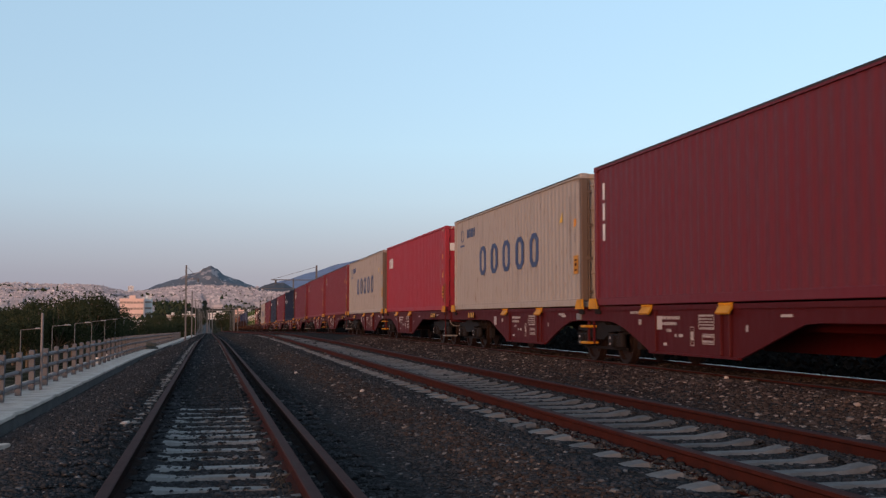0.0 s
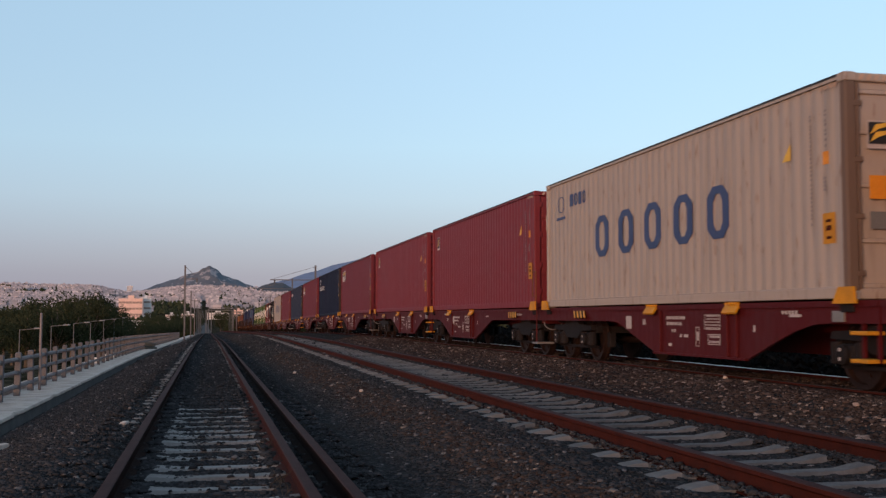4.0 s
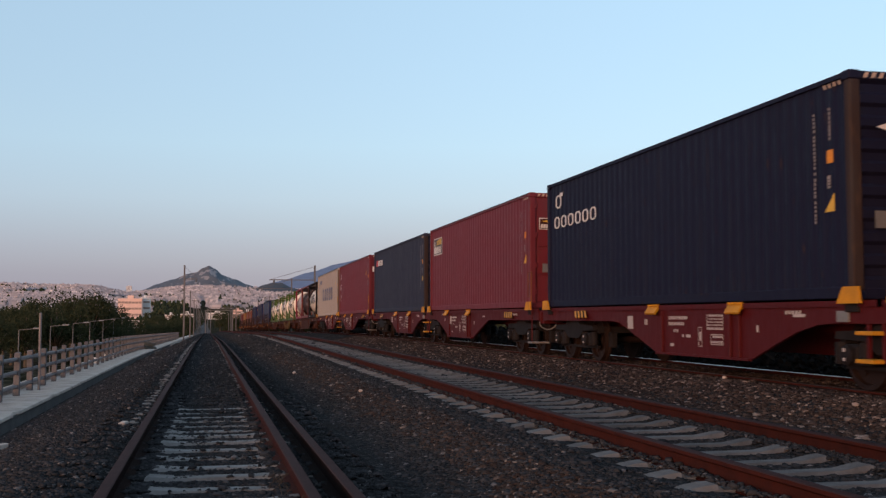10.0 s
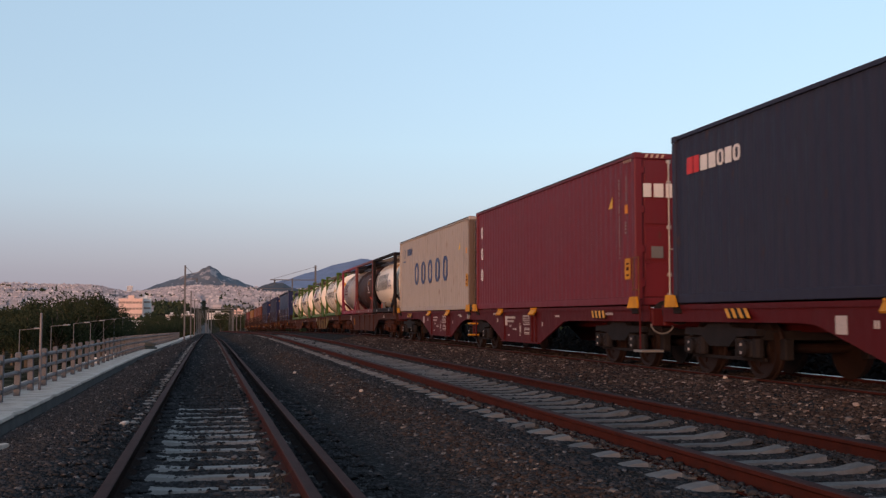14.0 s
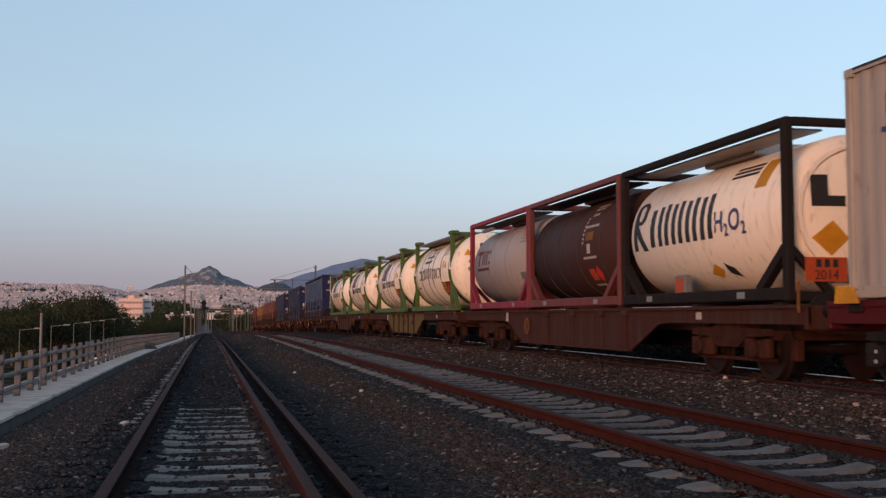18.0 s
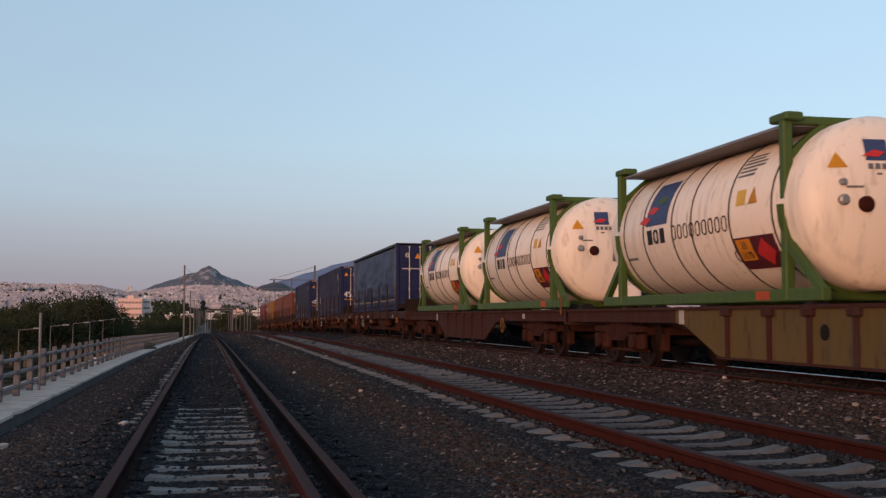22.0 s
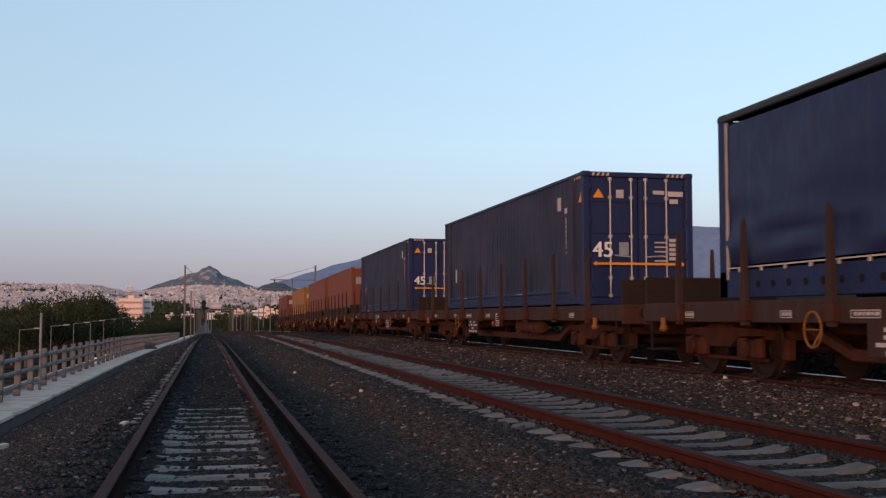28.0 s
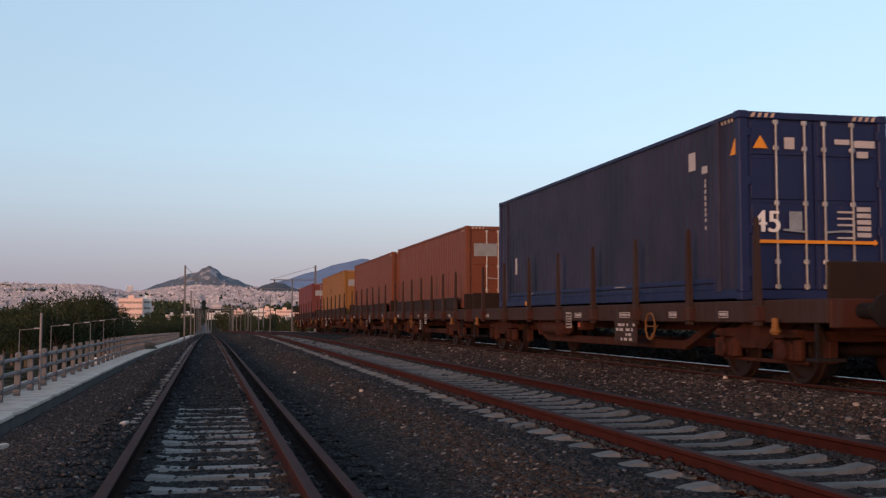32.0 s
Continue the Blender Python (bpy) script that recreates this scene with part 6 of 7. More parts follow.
    patch(s, -0.38, -0.05, 1.9, 2.2, hp)
    p = part("head_emblem", s, M["ink_blue"], c, "navy emblem on the tank's head")
    s = Shape()
    poly(s, [(-0.44, 1.96), (-0.2, 1.95), (-0.1, 2.02), (-0.26, 2.05)], lambda a, b, o: hp(a, b, o + 0.006))
    part("emblem_wave", s, M["ink_red"], p)
    s = Shape()
    for k in range(4):
        patch(s, -0.36 + 0.1 * k, -0.29 + 0.1 * k, 1.78, 1.86, hp)
    for k in range(9):
        patch(s, 0.08 + 0.085 * k, 0.13 + 0.085 * k, 1.78, 1.85, hp)
    patch(s, -0.25, 0.78, 1.70, 1.73, hp)
    patch(s, -0.68, -0.45, 1.52, 1.55, hp)
    part("data_table", s, M["grille"], c)
    s = Shape()
    poly(s, [(-0.90, 1.80), (-0.64, 1.80), (-0.77, 2.02)], hp)
    part("warning_mark", s, M["safety"], c, "yellow warning triangle")
    for x, z, rr, m_ in ((-0.42, 1.30, 0.11, "rail"), (-0.72, 1.36, 0.075, "steel"), (-0.72, 1.60, 0.05, "steel")):
        y = hp(x, z, 0)[1]
        part("valve_cap", Shape().lathe([(rr, y + 0.03), (rr, y - 0.03), (rr * 0.7, y - 0.05)], 16, "y", (x, 0, z)), M[m_], c, "round valve cap")
    s = Shape()
    patch(s, 0.02, 0.82, 1.06, 1.62, hp, ny=3, nz=3)
    p = part("hazard_panel", s, M["grille"], c, "grey panel with orange and red plates")
    h2 = lambda a, b, o: hp(a, b, o + 0.008)
    s = Shape()
    patch(s, 0.05, 0.43, 1.26, 1.58, h2)
    part("hazard_plate", s, M["label_orange"] if plate == "orange" else M["safety"], p)
    if plate != "none":
        for tx, z in (("33", 1.44), ("1170", 1.29)):
            lettering(tx, 0.15, M["ink_black"], p, pose(0.24, h2(0.05, 1.4, 0.0)[1] - 0.012, z, 90))
    s = Shape()
    poly(s, [(0.44, 1.38), (0.62, 1.2), (0.8, 1.38), (0.62, 1.56)], h2)
    part("hazard_diamond", s, M["ink_red"], p)
    lettering("FOODSTUFF ONLY", 0.1, M["grille"], c, pose(0.4, hp(0.7, 0.9, 0)[1] - 0.03, 0.86, 90))
    part("outlet_box", Shape().box(0.1, 0.72, -L / 2 + 0.02, -L / 2 + 0.4, 0.12, 0.5, bev=0.03), P["tankwhite"], c, "white outlet box under the head")
    part("ladder", Shape().beam((0.28, -L / 2 + 0.02, 1.62), (0.28, -L / 2 + 0.28, 2.45), 0.03).beam((0.5, -L / 2 + 0.02, 1.62), (0.5, -L / 2 + 0.28, 2.45), 0.03), M["steel"], c)
    movers.append((c, u_far - F / 2, 9.0, 1.155))
    return c


swap_tank(196.37, "cream tank container with black outline mark in green frame", big=True, plate="yellow", seed=1)
swap_tank(205.74, "cream tank container with navy emblem in green frame", plate="yellow", seed=2)
swap_tank(216.07, "cream tank container with navy emblem in green frame", plate="orange", seed=3)
swap_tank(225.30, "cream tank container with navy emblem in green frame", plate="yellow", seed=4)


def iso_tank(u_far, frame_paint, tank_paint, label, kind_):
    """A 20-foot tank in a full box frame."""
    L, H, R, zc, TL = 6.058, 2.591, 1.13, 1.29, 5.92
    c = thing("tank_container", label, "tank container", "box-framed tanks on the train")
    fm = P[frame_paint]
    part("tank", Shape().lathe(tank_profile(R, TL, 0.24 if kind_ == "white" else 0.10), 48, "y", (0, 0, zc)), P[tank_paint], c, smooth=True)
    for sx in (-1, 1):
        x0, x1 = sorted((sx * 1.219, sx * 1.09))
        part("top_rail", Shape().box(x0, x1, -L / 2 + 0.13, L / 2 - 0.13, H - 0.12, H - 0.0, bev=0.015), fm, c)
        part("bottom_rail", Shape().box(x0, x1, -L / 2 + 0.13, L / 2 - 0.13, 0.02, 0.2, bev=0.015), fm, c)
        for sy in (-1, 1):
            y0, y1 = sorted((sy * L / 2, sy * (L / 2 - 0.15)))
            part("corner_post", Shape().box(x0, x1, y0, y1, 0.0, H, bev=0.02), fm, c)
            s = Shape().beam((sx * 1.15, sy * (L / 2 - 0.12), 0.75), (sx * 1.15, sy * (L / 2 - 0.85), 0.17), 0.13)
            part("brace", s, fm, c)
            s = Shape().beam((sx * 1.12, sy * (L / 2 - 0.08), 0.75), (sx * 0.5, sy * (L / 2 - 0.08), 0.1), 0.1)
            part("end_brace", s, fm, c)
        for y in (-1.7, 1.7):
            s = Shape()
            patch(s, y - 0.12, y + 0.12, 0.06, 0.16, lambda a, b, o: (-1.222 - o, a, b))
            if sx < 0:
                part("lifting_plate", s, M["steel"], c)
    for sy in (-1, 1):
        y0, y1 = sorted((sy * (L / 2 - 0.01), sy * (L / 2 - 0.12)))
        part("top_beam", Shape().box(-1.09, 1.09, y0, y1, H - 0.12, H, bev=0.015), fm, c)
        part("bottom_beam", Shape().box(-1.09, 1.09, y0, y1, 0.0, 0.14, bev=0.015), fm, c)
        s = Shape()
        a = [2 * math.pi * k / 24 for k in range(25)]
        s.loft([[((R * 0.80 + d) * math.cos(q), sy * (TL / 2 - 0.1) + e, zc + (R * 0.80 + d) * math.sin(q)) for d, e in ((0.0, -0.05), (0.06, -0.05), (0.06, 0.05), (0.0, 0.05))] for q in a], caps=False)
        part("end_ring", s, P[tank_paint], c)
    part("walkway", Shape().box(-1.0, -0.45, -L / 2 + 0.3, L / 2 - 0.3, H - 0.14, H - 0.11), M["steel"] if kind_ == "white" else M["walkplank"], c)
    part("spill_box", Shape().box(-0.5, 0.5, -0.9, 0.9, zc + R - 0.04, zc + R + 0.16, bev=0.02), M["steel"] if kind_ == "white" else M["walkplank"], c)
    mp = on_tank(R, zc)
    if kind_ == "white":
        s = Shape()
        y = 2.6
        for k in range(6):
            w_ = 0.62 if k == 0 else (0.2 if k == 1 else 0.42)
            if k == 0:
                ring_block(s, y - 0.5, y, 1.5, 1.95, mp, thick=0.3)
                patch(s, y - 0.16, y, 1.02, 1.75, mp, nz=4)
                poly(s, [(y - 0.2, 1.5), (y - 0.62, 1.0), (y - 0.42, 1.0), (y - 0.05, 1.45)], mp)
            elif k == 1:
                patch(s, y - 0.18, y, 1.05, 1.74, mp, nz=4)
            else:
                patch(s, y - 0.15, y, 1.05, 1.77, mp, nz=4)
                patch(s, y - w_, y - w_ + 0.15, 1.05, 1.80, mp, nz=4)
            y -= w_ + 0.14
        part("owner_mark", s, M["ink_black"], c, "large black owner mark of plain strokes")
        for tx, y0, z0, sz in (("H", -0.82, 1.14, 0.46), ("2", -1.07, 1.06, 0.27), ("O", -1.35, 1.14, 0.46), ("2", -1.63, 1.06, 0.27)):
            me = lettermesh(tx, sz, "lettering", 0.008)
            for v in me.vertices:
                v.co = Vector(mp(y0 - v.co.x, z0 + v.co.y, 0.004 + v.co.z))
            me.materials.clear()
            me.materials.append(M["ink_blue"])
            part("lettering", me, None, c, "dark blue chemical formula")
        s = Shape()
        patch(s, -2.2, -1.85, 1.72, 2.25, mp, nz=4)
        poly(s, [(-0.3, 0.62), (0.0, 0.42), (-0.28, 0.32), (-0.5, 0.48)], mp)
        part("label_plate", s, M["safety"], c)
        s = Shape()
        poly(s, [(-0.62, 0.62), (-0.88, 0.5), (-0.9, 0.3), (-0.62, 0.42)], mp)
        for k in range(3):
            patch(s, -1.75, -0.9, 2.0 + 0.09 * k, 2.05 + 0.09 * k, mp)
        part("data_table", s, M["ink_black"], c)
        s = Shape()
        s.box(-1.16, -1.02, 0.35, 0.75, 0.14, 0.5, bev=0.02)
        part("document_box", s, M["grille"], c, "small grey box with an orange plate")
        s = Shape()
        patch(s, 0.4, 0.7, 0.2, 0.45, lambda a, b, o: (-1.163 - o, a, b))
        part("hazard_plate", s, M["hazard_red"], c)
        hp = on_head(R, TL, zc, 0.24)
        s = Shape()
        patch(s, -0.75, -0.5, 1.35, 1.8, hp)
        patch(s, -0.62, -0.25, 1.35, 1.5, hp)
        part("head_mark", s, M["ink_black"], c)
        s = Shape()
        poly(s, [(-0.75, 0.9), (-0.45, 1.15), (-0.2, 0.9), (-0.45, 0.65)], hp)
        part("hazard_diamond", s, M["safety"], c)
        s = Shape()
        patch(s, -0.95, -0.3, 0.28, 0.62, lambda x, z, o: (x, -L / 2 - 0.004 - o, z))
        pnl = part("end_panel", s, M["hazard_red"], c, "orange-red hazard plate")
        lettering("2014", 0.19, M["ink_black"], pnl, pose(-0.62, -L / 2 - 0.012, 0.31, 90), "black hazard number")
        s = Shape()
        for k in range(3):
            patch(s, -0.78 + 0.13 * k, -0.70 + 0.13 * k, 0.48, 0.59, lambda x, z, o: (x, -L / 2 - 0.009 - o, z))
        part("plate_print", s, M["ink_black"], pnl)
    elif kind_ == "brown":
        bands("tank_band", (-1.75, -0.3, 1.0, 1.95), R, zc, M["tank_strap"], c, 0.022)
        s = Shape()
        patch(s, -1.30, -0.86, 1.42, 1.60, mp, ny=2, nz=3)
        part("label_plate", s, M["ochre"], c)
        r = random.Random(3)
        s = Shape()
        for z, n in ((2.26, 6), (2.16, 5), (1.70, 7), (1.02, 7), (0.36, 5)):      # short rows of print
            y = -0.72
            for k in range(n):
                q = r.uniform(0.05, 0.11)
                patch(s, y - q, y, z, z + 0.055, mp)
                y -= q + 0.03
        for k in range(7):      # a column of print
            patch(s, -0.74, -0.66, 1.92 - 0.095 * k, 1.97 - 0.095 * k, mp)
        for k in range(3):
            patch(s, -0.92 - 0.12 * k, -0.84 - 0.12 * k, 1.98, 2.06, mp)
        patch(s, -1.16, -0.96, 1.14, 1.34, mp, nz=2)
        part("data_table", s, M["offwhite"], c)
        s = Shape()
        patch(s, -1.12, -0.80, 0.52, 0.80, mp, nz=3)
        part("hazard_plate", s, M["hazard_red"], c)
        s = Shape()
        poly(s, [(-1.14, 0.66), (-1.32, 0.86), (-1.50, 0.66), (-1.32, 0.46)], mp)
        part("hazard_diamond", s, M["ink_red"], c)
    else:
        bands("tank_band", (-0.6, 1.1), R, zc, M["steel"], c, 0.02)
        s = Shape()
        patch(s, 1.98, 2.5, 1.62, 1.74, mp)
        patch(s, 2.17, 2.30, 1.28, 1.68, mp, nz=2)
        for k in range(3):
            patch(s, 1.78 - 0.22 * k, 1.90 - 0.22 * k, 1.30, 1.74, mp, nz=2)
        patch(s, 1.0, 1.25, 1.62, 1.7, mp)
        patch(s, 1.0, 1.22, 1.3, 1.38, mp)
        patch(s, 1.1, 2.4, 1.14, 1.22, mp)
        part("owner_mark", s, M["ink_maroon"], c, "dark red owner mark of plain strokes")
        s = Shape()
        for k in range(5):
            patch(s, -2.3, -1.75, 1.75 + 0.1 * k, 1.79 + 0.1 * k, mp)
        patch(s, -2.4, -1.9, 0.75, 0.95, mp, nz=2)
        part("data_table", s, M["grille"], c)
        s = Shape().lathe([(0.055, 1.3), (0.055, 2.4)], 12, "y", (-0.95, 0, H - 0.24))
        part("document_tube", s, M["walkgrey"], c, "grey tube under the top rail")
    movers.append((c, u_far - L / 2, 9.0, 1.155))


iso_tank(175.25, "black", "tankwhite", "white tank with large black mark in black frame", "white")
iso_tank(181.42, "rustred", "tankbrown", "dark brown tank with label plates in rust-red frame", "brown")
iso_tank(187.52, "crimson", "tankgrey", "dull silver tank with a red mark in crimson frame", "grey")

# ---- wagons ----
WHEEL_R = 0.46
ws = Shape()
ws.lathe([(0.08, -0.86), (0.08, 0.86)], 12, "x")
for sx in (-1, 1):
    ws.lathe([(0.10, sx * 0.66), (0.16, sx * 0.67), (0.40, sx * 0.70), (0.487, sx * 0.682), (0.487, sx * 0.715), (WHEEL_R, sx * 0.735), (WHEEL_R - 0.006, sx * 0.82), (0.39, sx * 0.82), (0.37, sx * 0.765), (0.17, sx * 0.76), (0.13, sx * 0.80), (0.1, sx * 0.80)], 28, "x")
    for k in range(3):
        a = 2 * math.pi * k / 3
        ws.box(sx * 0.77 - 0.012, sx * 0.77 + 0.012, 0.27 * math.cos(a) - 0.03, 0.27 * math.cos(a) + 0.03, 0.27 * math.sin(a) - 0.03, 0.27 * math.sin(a) + 0.03)
WHEELSET = ws.mesh("wheelset", [M["wheel"]], 35)


def bogie_frame():
    s = Shape()
    for sx in (-1, 1):
        x0, x1 = sorted((sx * 0.93, sx * 1.06))
        prof = [(-1.25, 0.66), (-1.2, 0.76), (-0.45, 0.78), (-0.35, 0.84), (0.35, 0.84), (0.45, 0.78), (1.2, 0.76), (1.25, 0.66), (0.60, 0.64), (0.34, 0.48), (-0.34, 0.48), (-0.60, 0.64)]
        s.loft([[(x0, y, z) for y, z in prof], [(x1, y, z) for y, z in prof]])
        for y in (-0.9, 0.9):
            s.box(x0 - 0.01, x1 + 0.03, y - 0.17, y + 0.17, 0.32, 0.60, bev=0.03)
            s.lathe([(0.13, sx * 1.0), (0.13, sx * 1.13), (0.09, sx * 1.15)], 14, "x", (0, y, WHEEL_R))
            for dy in (-0.27, 0.27):
                s.lathe([(0.085, 0.34), (0.085, 0.62)], 10, "z", (sx * 1.0, y + dy, 0))
                for k in range(4):
                    s.lathe([(0.095, 0.36 + 0.07 * k), (0.095, 0.385 + 0.07 * k)], 10, "z", (sx * 1.0, y + dy, 0))
        s.box(*sorted((sx * 0.6, sx * 0.75)), -1.5, -1.32, 0.3, 0.62, bev=0.02)
    s.box(-1.0, 1.0, -0.3, 0.3, 0.55, 0.88, bev=0.03)
    for y in (-1.22, 1.22):
        s.box(-0.95, 0.95, y - 0.06, y + 0.06, 0.60, 0.74)
    s.beam((-0.9, -1.2, 0.3), (-0.9, 1.2, 0.3), 0.05)
    return s


BOGIE = bogie_frame().mesh("bogie", [M["chassis"]])
BOGIE_RUSTY = bogie_frame().mesh("bogie", [M["rusty_chassis"]])
cover = Shape()
for y in (-0.9, 0.9):
    for dz in (-0.075, 0.045):
        cover.box(-1.155, -1.145, y - 0.024, y + 0.024, WHEEL_R + dz, WHEEL_R + dz + 0.042)
COVER = cover.mesh("axle_stencil", [M["offwhite"]])
wheelsets = []


def bogie(w, y, marks=True, axles=(-0.9, 0.9)):
    b = part("bogie", BOGIE if marks else BOGIE_RUSTY, None, w, "dark oily two-axle bogie" if marks else "rusty brown two-axle bogie", at=Matrix.Translation((0, y, 0)))
    for a in axles:
        q = part("wheelset", WHEELSET, None, b)
        q.matrix_parent_inverse = Matrix.Translation((0, a, WHEEL_R))
        wheelsets.append(q)
    if marks:
        part("axle_stencil", COVER, None, b, "white marks on the axle boxes")
    return b


def sill(prof, top, x_out=1.17, t=0.05):
    """A side girder: its lower edge follows prof, its upper edge is straight."""
    return Shape().loft([[(-x_out, y, z), (-x_out + t, y, z), (-x_out + t, y, top), (-x_out, y, top)] for y, z in prof])


def mirrored(s):
    q = Shape()
    q.v, q.f, q.m = [(-x, y, z) for x, y, z in s.v], list(s.f), list(s.m)
    return q


def plates(w, items, x=-1.176, material="offwhite", label="white data plates"):
    for y, z, wd, h in items:
        s = Shape()
        patch(s, y, y + wd, z, z + h, lambda a, b, o: (x - o, a, b))
        part("data_plate", s, M[material], w)


def lined_plate(w, y, z, wd, h, rows, x=-1.176):
    """A plate of outlined rows of small pale marks."""
    s = Shape()
    mp = lambda a, b, o: (x - o, a, b)
    for a, b, c_, d in ((y, y + wd, z, z + 0.012), (y, y + wd, z + h - 0.012, z + h), (y, y + 0.012, z, z + h), (y + wd - 0.012, y + wd, z, z + h)):
        patch(s, a, b, c_, d, mp)
    r = random.Random(int(y * 100))
    for k in range(rows):
        zz = z + h * (k + 0.3) / rows
        yy = y + 0.03
        while yy < y + wd - 0.06:
            q = r.uniform(0.03, 0.09)
            patch(s, yy, min(yy + q, y + wd - 0.03), zz, zz + h * 0.45 / rows, mp)
            yy += q + 0.025
    part("data_plate", s, M["offwhite"], w, "outlined plate with rows of pale marks")


def buffers(w, y, sy, material):
    for sx in (-1, 1):
        s = Shape().lathe([(0.10, 0), (0.10, 0.3), (0.06, 0.31), (0.06, 0.5), (0.22, 0.52), (0.22, 0.56)] if sy > 0 else [(0.10, 0), (0.10, -0.3), (0.06, -0.31), (0.06, -0.5), (0.22, -0.52), (0.22, -0.56)], 16, "y", (sx * 0.875, y, 1.02))
        part("buffer", s, M["chassis"], w)
    s = Shape().box(-0.1, 0.1, *sorted((y, y + sy * 0.42)), 0.92, 1.06, bev=0.03)
    part("coupler_hook", s, M["chassis"], w)


def platform_wagon(u_far, near_is_joint):
    """One half of a jointed container wagon: a fish-bellied red platform. One end rests on the joint's bogie."""
    L = 12.192
    y_mid = u_far - L / 2
    w = thing("container_wagon", "dark red fish-bellied container wagon with yellow fittings", "railway wagon", "red container wagons")
    a, b = -6.62, 6.62
    prof = [(a, 0.86), (-5.6, 0.86), (-5.2, 0.84), (-4.7, 0.74), (-4.1, 0.55), (-3.4, 0.31), (0.0, 0.31), (1.45, 0.74), (1.8, 0.84), (2.2, 0.86), (b, 0.86)]
    if not near_is_joint:
        prof = [(-y, z) for y, z in reversed(prof)]
    mid = -1.7 if near_is_joint else 1.7      # the belly lies off the middle, towards the joint
    sd = sill(prof, 1.10)
    part("side_girder", sd, P["wagonred"], w)
    part("side_girder", mirrored(sd), P["wagonred"], w)
    part("deck_beam", Shape().box(-0.35, 0.35, a, b, 0.72, 1.06), P["wagonred"], w)
    for y in (-6.5, -3.9, -1.4, 1.2, 3.9, 6.4):
        part("cross_beam", Shape().box(-1.12, 1.12, y - 0.1, y + 0.1, 0.86, 1.07), P["wagonred"], w)
    part("girder_lip", Shape().box(-1.20, -1.16, a, b, 1.07, 1.148).box(1.16, 1.20, a, b, 1.07, 1.148), P["wagonred"], w)
    part("belly_lip", Shape().box(-1.21, -1.14, mid - 1.68, mid + 1.68, 0.29, 0.325), P["wagonred"], w)
    for y in (mid - 1.4, mid - 1.1, mid + 1.4):
        part("rib", Shape().box(-1.215, -1.165, y - 0.035, y + 0.035, 0.33, 1.05, bev=0.01), P["wagonred"], w)
    for y in (a + 0.62, b - 0.62):
        for sx in (-1, 1):
            part("container_lock", Shape().box(*sorted((sx * 1.21, sx * 0.95)), y - 0.14, y + 0.14, 1.0, 1.152, bev=0.01), M["chassis"], w)
    for y in (mid - 1.3, mid + 1.75):
        s = Shape()
        s.add([(-1.20, y - 0.22, 1.14), (-1.20, y + 0.22, 1.14), (-1.31, y + 0.16, 1.01), (-1.31, y - 0.28, 1.01), (-1.18, y - 0.22, 1.10), (-1.18, y + 0.22, 1.10), (-1.29, y + 0.16, 0.985), (-1.29, y - 0.28, 0.985)],
              [(0, 1, 2, 3), (4, 7, 6, 5), (0, 3, 7, 4), (1, 5, 6, 2), (3, 2, 6, 7), (0, 4, 5, 1)])
        for k in range(4):
            s.box(-1.24, -1.18, y - 0.2 + k * 0.11, y - 0.15 + k * 0.11, 1.13, 1.165)
        part("folding_lock", s, M["safety"], w, "yellow folded-down container lock")
    # corner wedges over the ends
    for y, sgn in ((a + 0.55, 1), (b - 0.55, -1)):
        s = Shape()
        prof2 = [(y - 0.24 * sgn, 1.11), (y + 0.26 * sgn, 1.11), (y + 0.12 * sgn, 1.32), (y - 0.20 * sgn, 1.32)]
        s.loft([[(-1.29, p, z) for p, z in prof2], [(-1.255, p, z) for p, z in prof2]])
        part("guide_wedge", s, M["safety"], w, "yellow container guide wedge")
    joint, outer = (a, b) if near_is_joint else (b, a)
    sg = 1 if outer > 0 else -1
    # striped hoops by the end bogie
    s, s2 = Shape(), Shape()
    yb = outer - sg * 2.65
    for k in range(7):
        y = yb + 0.10 * k - 0.35
        (s if k % 2 == 0 else s2).add([(-1.19, y, 1.09), (-1.19, y + 0.098, 1.09), (-1.28, y - 0.20, 0.93), (-1.28, y - 0.298, 0.93), (-1.18, y, 1.08), (-1.18, y + 0.098, 1.08), (-1.27, y - 0.20, 0.92), (-1.27, y - 0.298, 0.92)],
                                      [(0, 1, 2, 3), (4, 7, 6, 5), (0, 3, 7, 4), (1, 5, 6, 2), (3, 2, 6, 7), (0, 4, 5, 1)])
    part("striped_plate", s, M["safety"], w, "yellow and black striped plate")
    part("striped_plate", s2, M["dark"], w)
    bogie(w, outer - sg * 1.85)
    part("brake_pipe", Shape().beam((-0.9, a + 0.3, 0.9), (-0.9, b - 0.3, 0.9), 0.05, n=8), M["chassis"], w)
    if near_is_joint:
        for z in (0.38, 0.72):
            part("step", Shape().box(-1.30, -1.02, a + 0.06, a + 0.42, z, z + 0.05, bev=0.01), M["safety"], w, "yellow step below the deck")
        part("step_hanger", Shape().box(-1.14, -1.10, a + 0.36, a + 0.41, 0.38, 1.0).box(-1.14, -1.10, a + 0.05, a + 0.10, 0.38, 1.0), P["wagonred"], w)
        part("lamp_bracket", Shape().box(-1.2, -1.1, a + 0.7, a + 0.95, 0.88, 1.02), M["steel"], w)
    # the wagon's outer end: handrail and foot board
    if not near_is_joint:
        y = outer + 0.22
        s = Shape()
        part("grab_pole", Shape().beam((-1.27, y, 0.34), (-1.27, y, 1.25), 0.035, n=8), P["wagonred"], w)
        s.beam((-1.27, y + 0.05, 1.25), (-1.27, y + 0.05, 2.05), 0.02, n=8)
        s.beam((-1.27, y + 0.32, 1.45), (-1.27, y + 0.32, 2.05), 0.02, n=8)
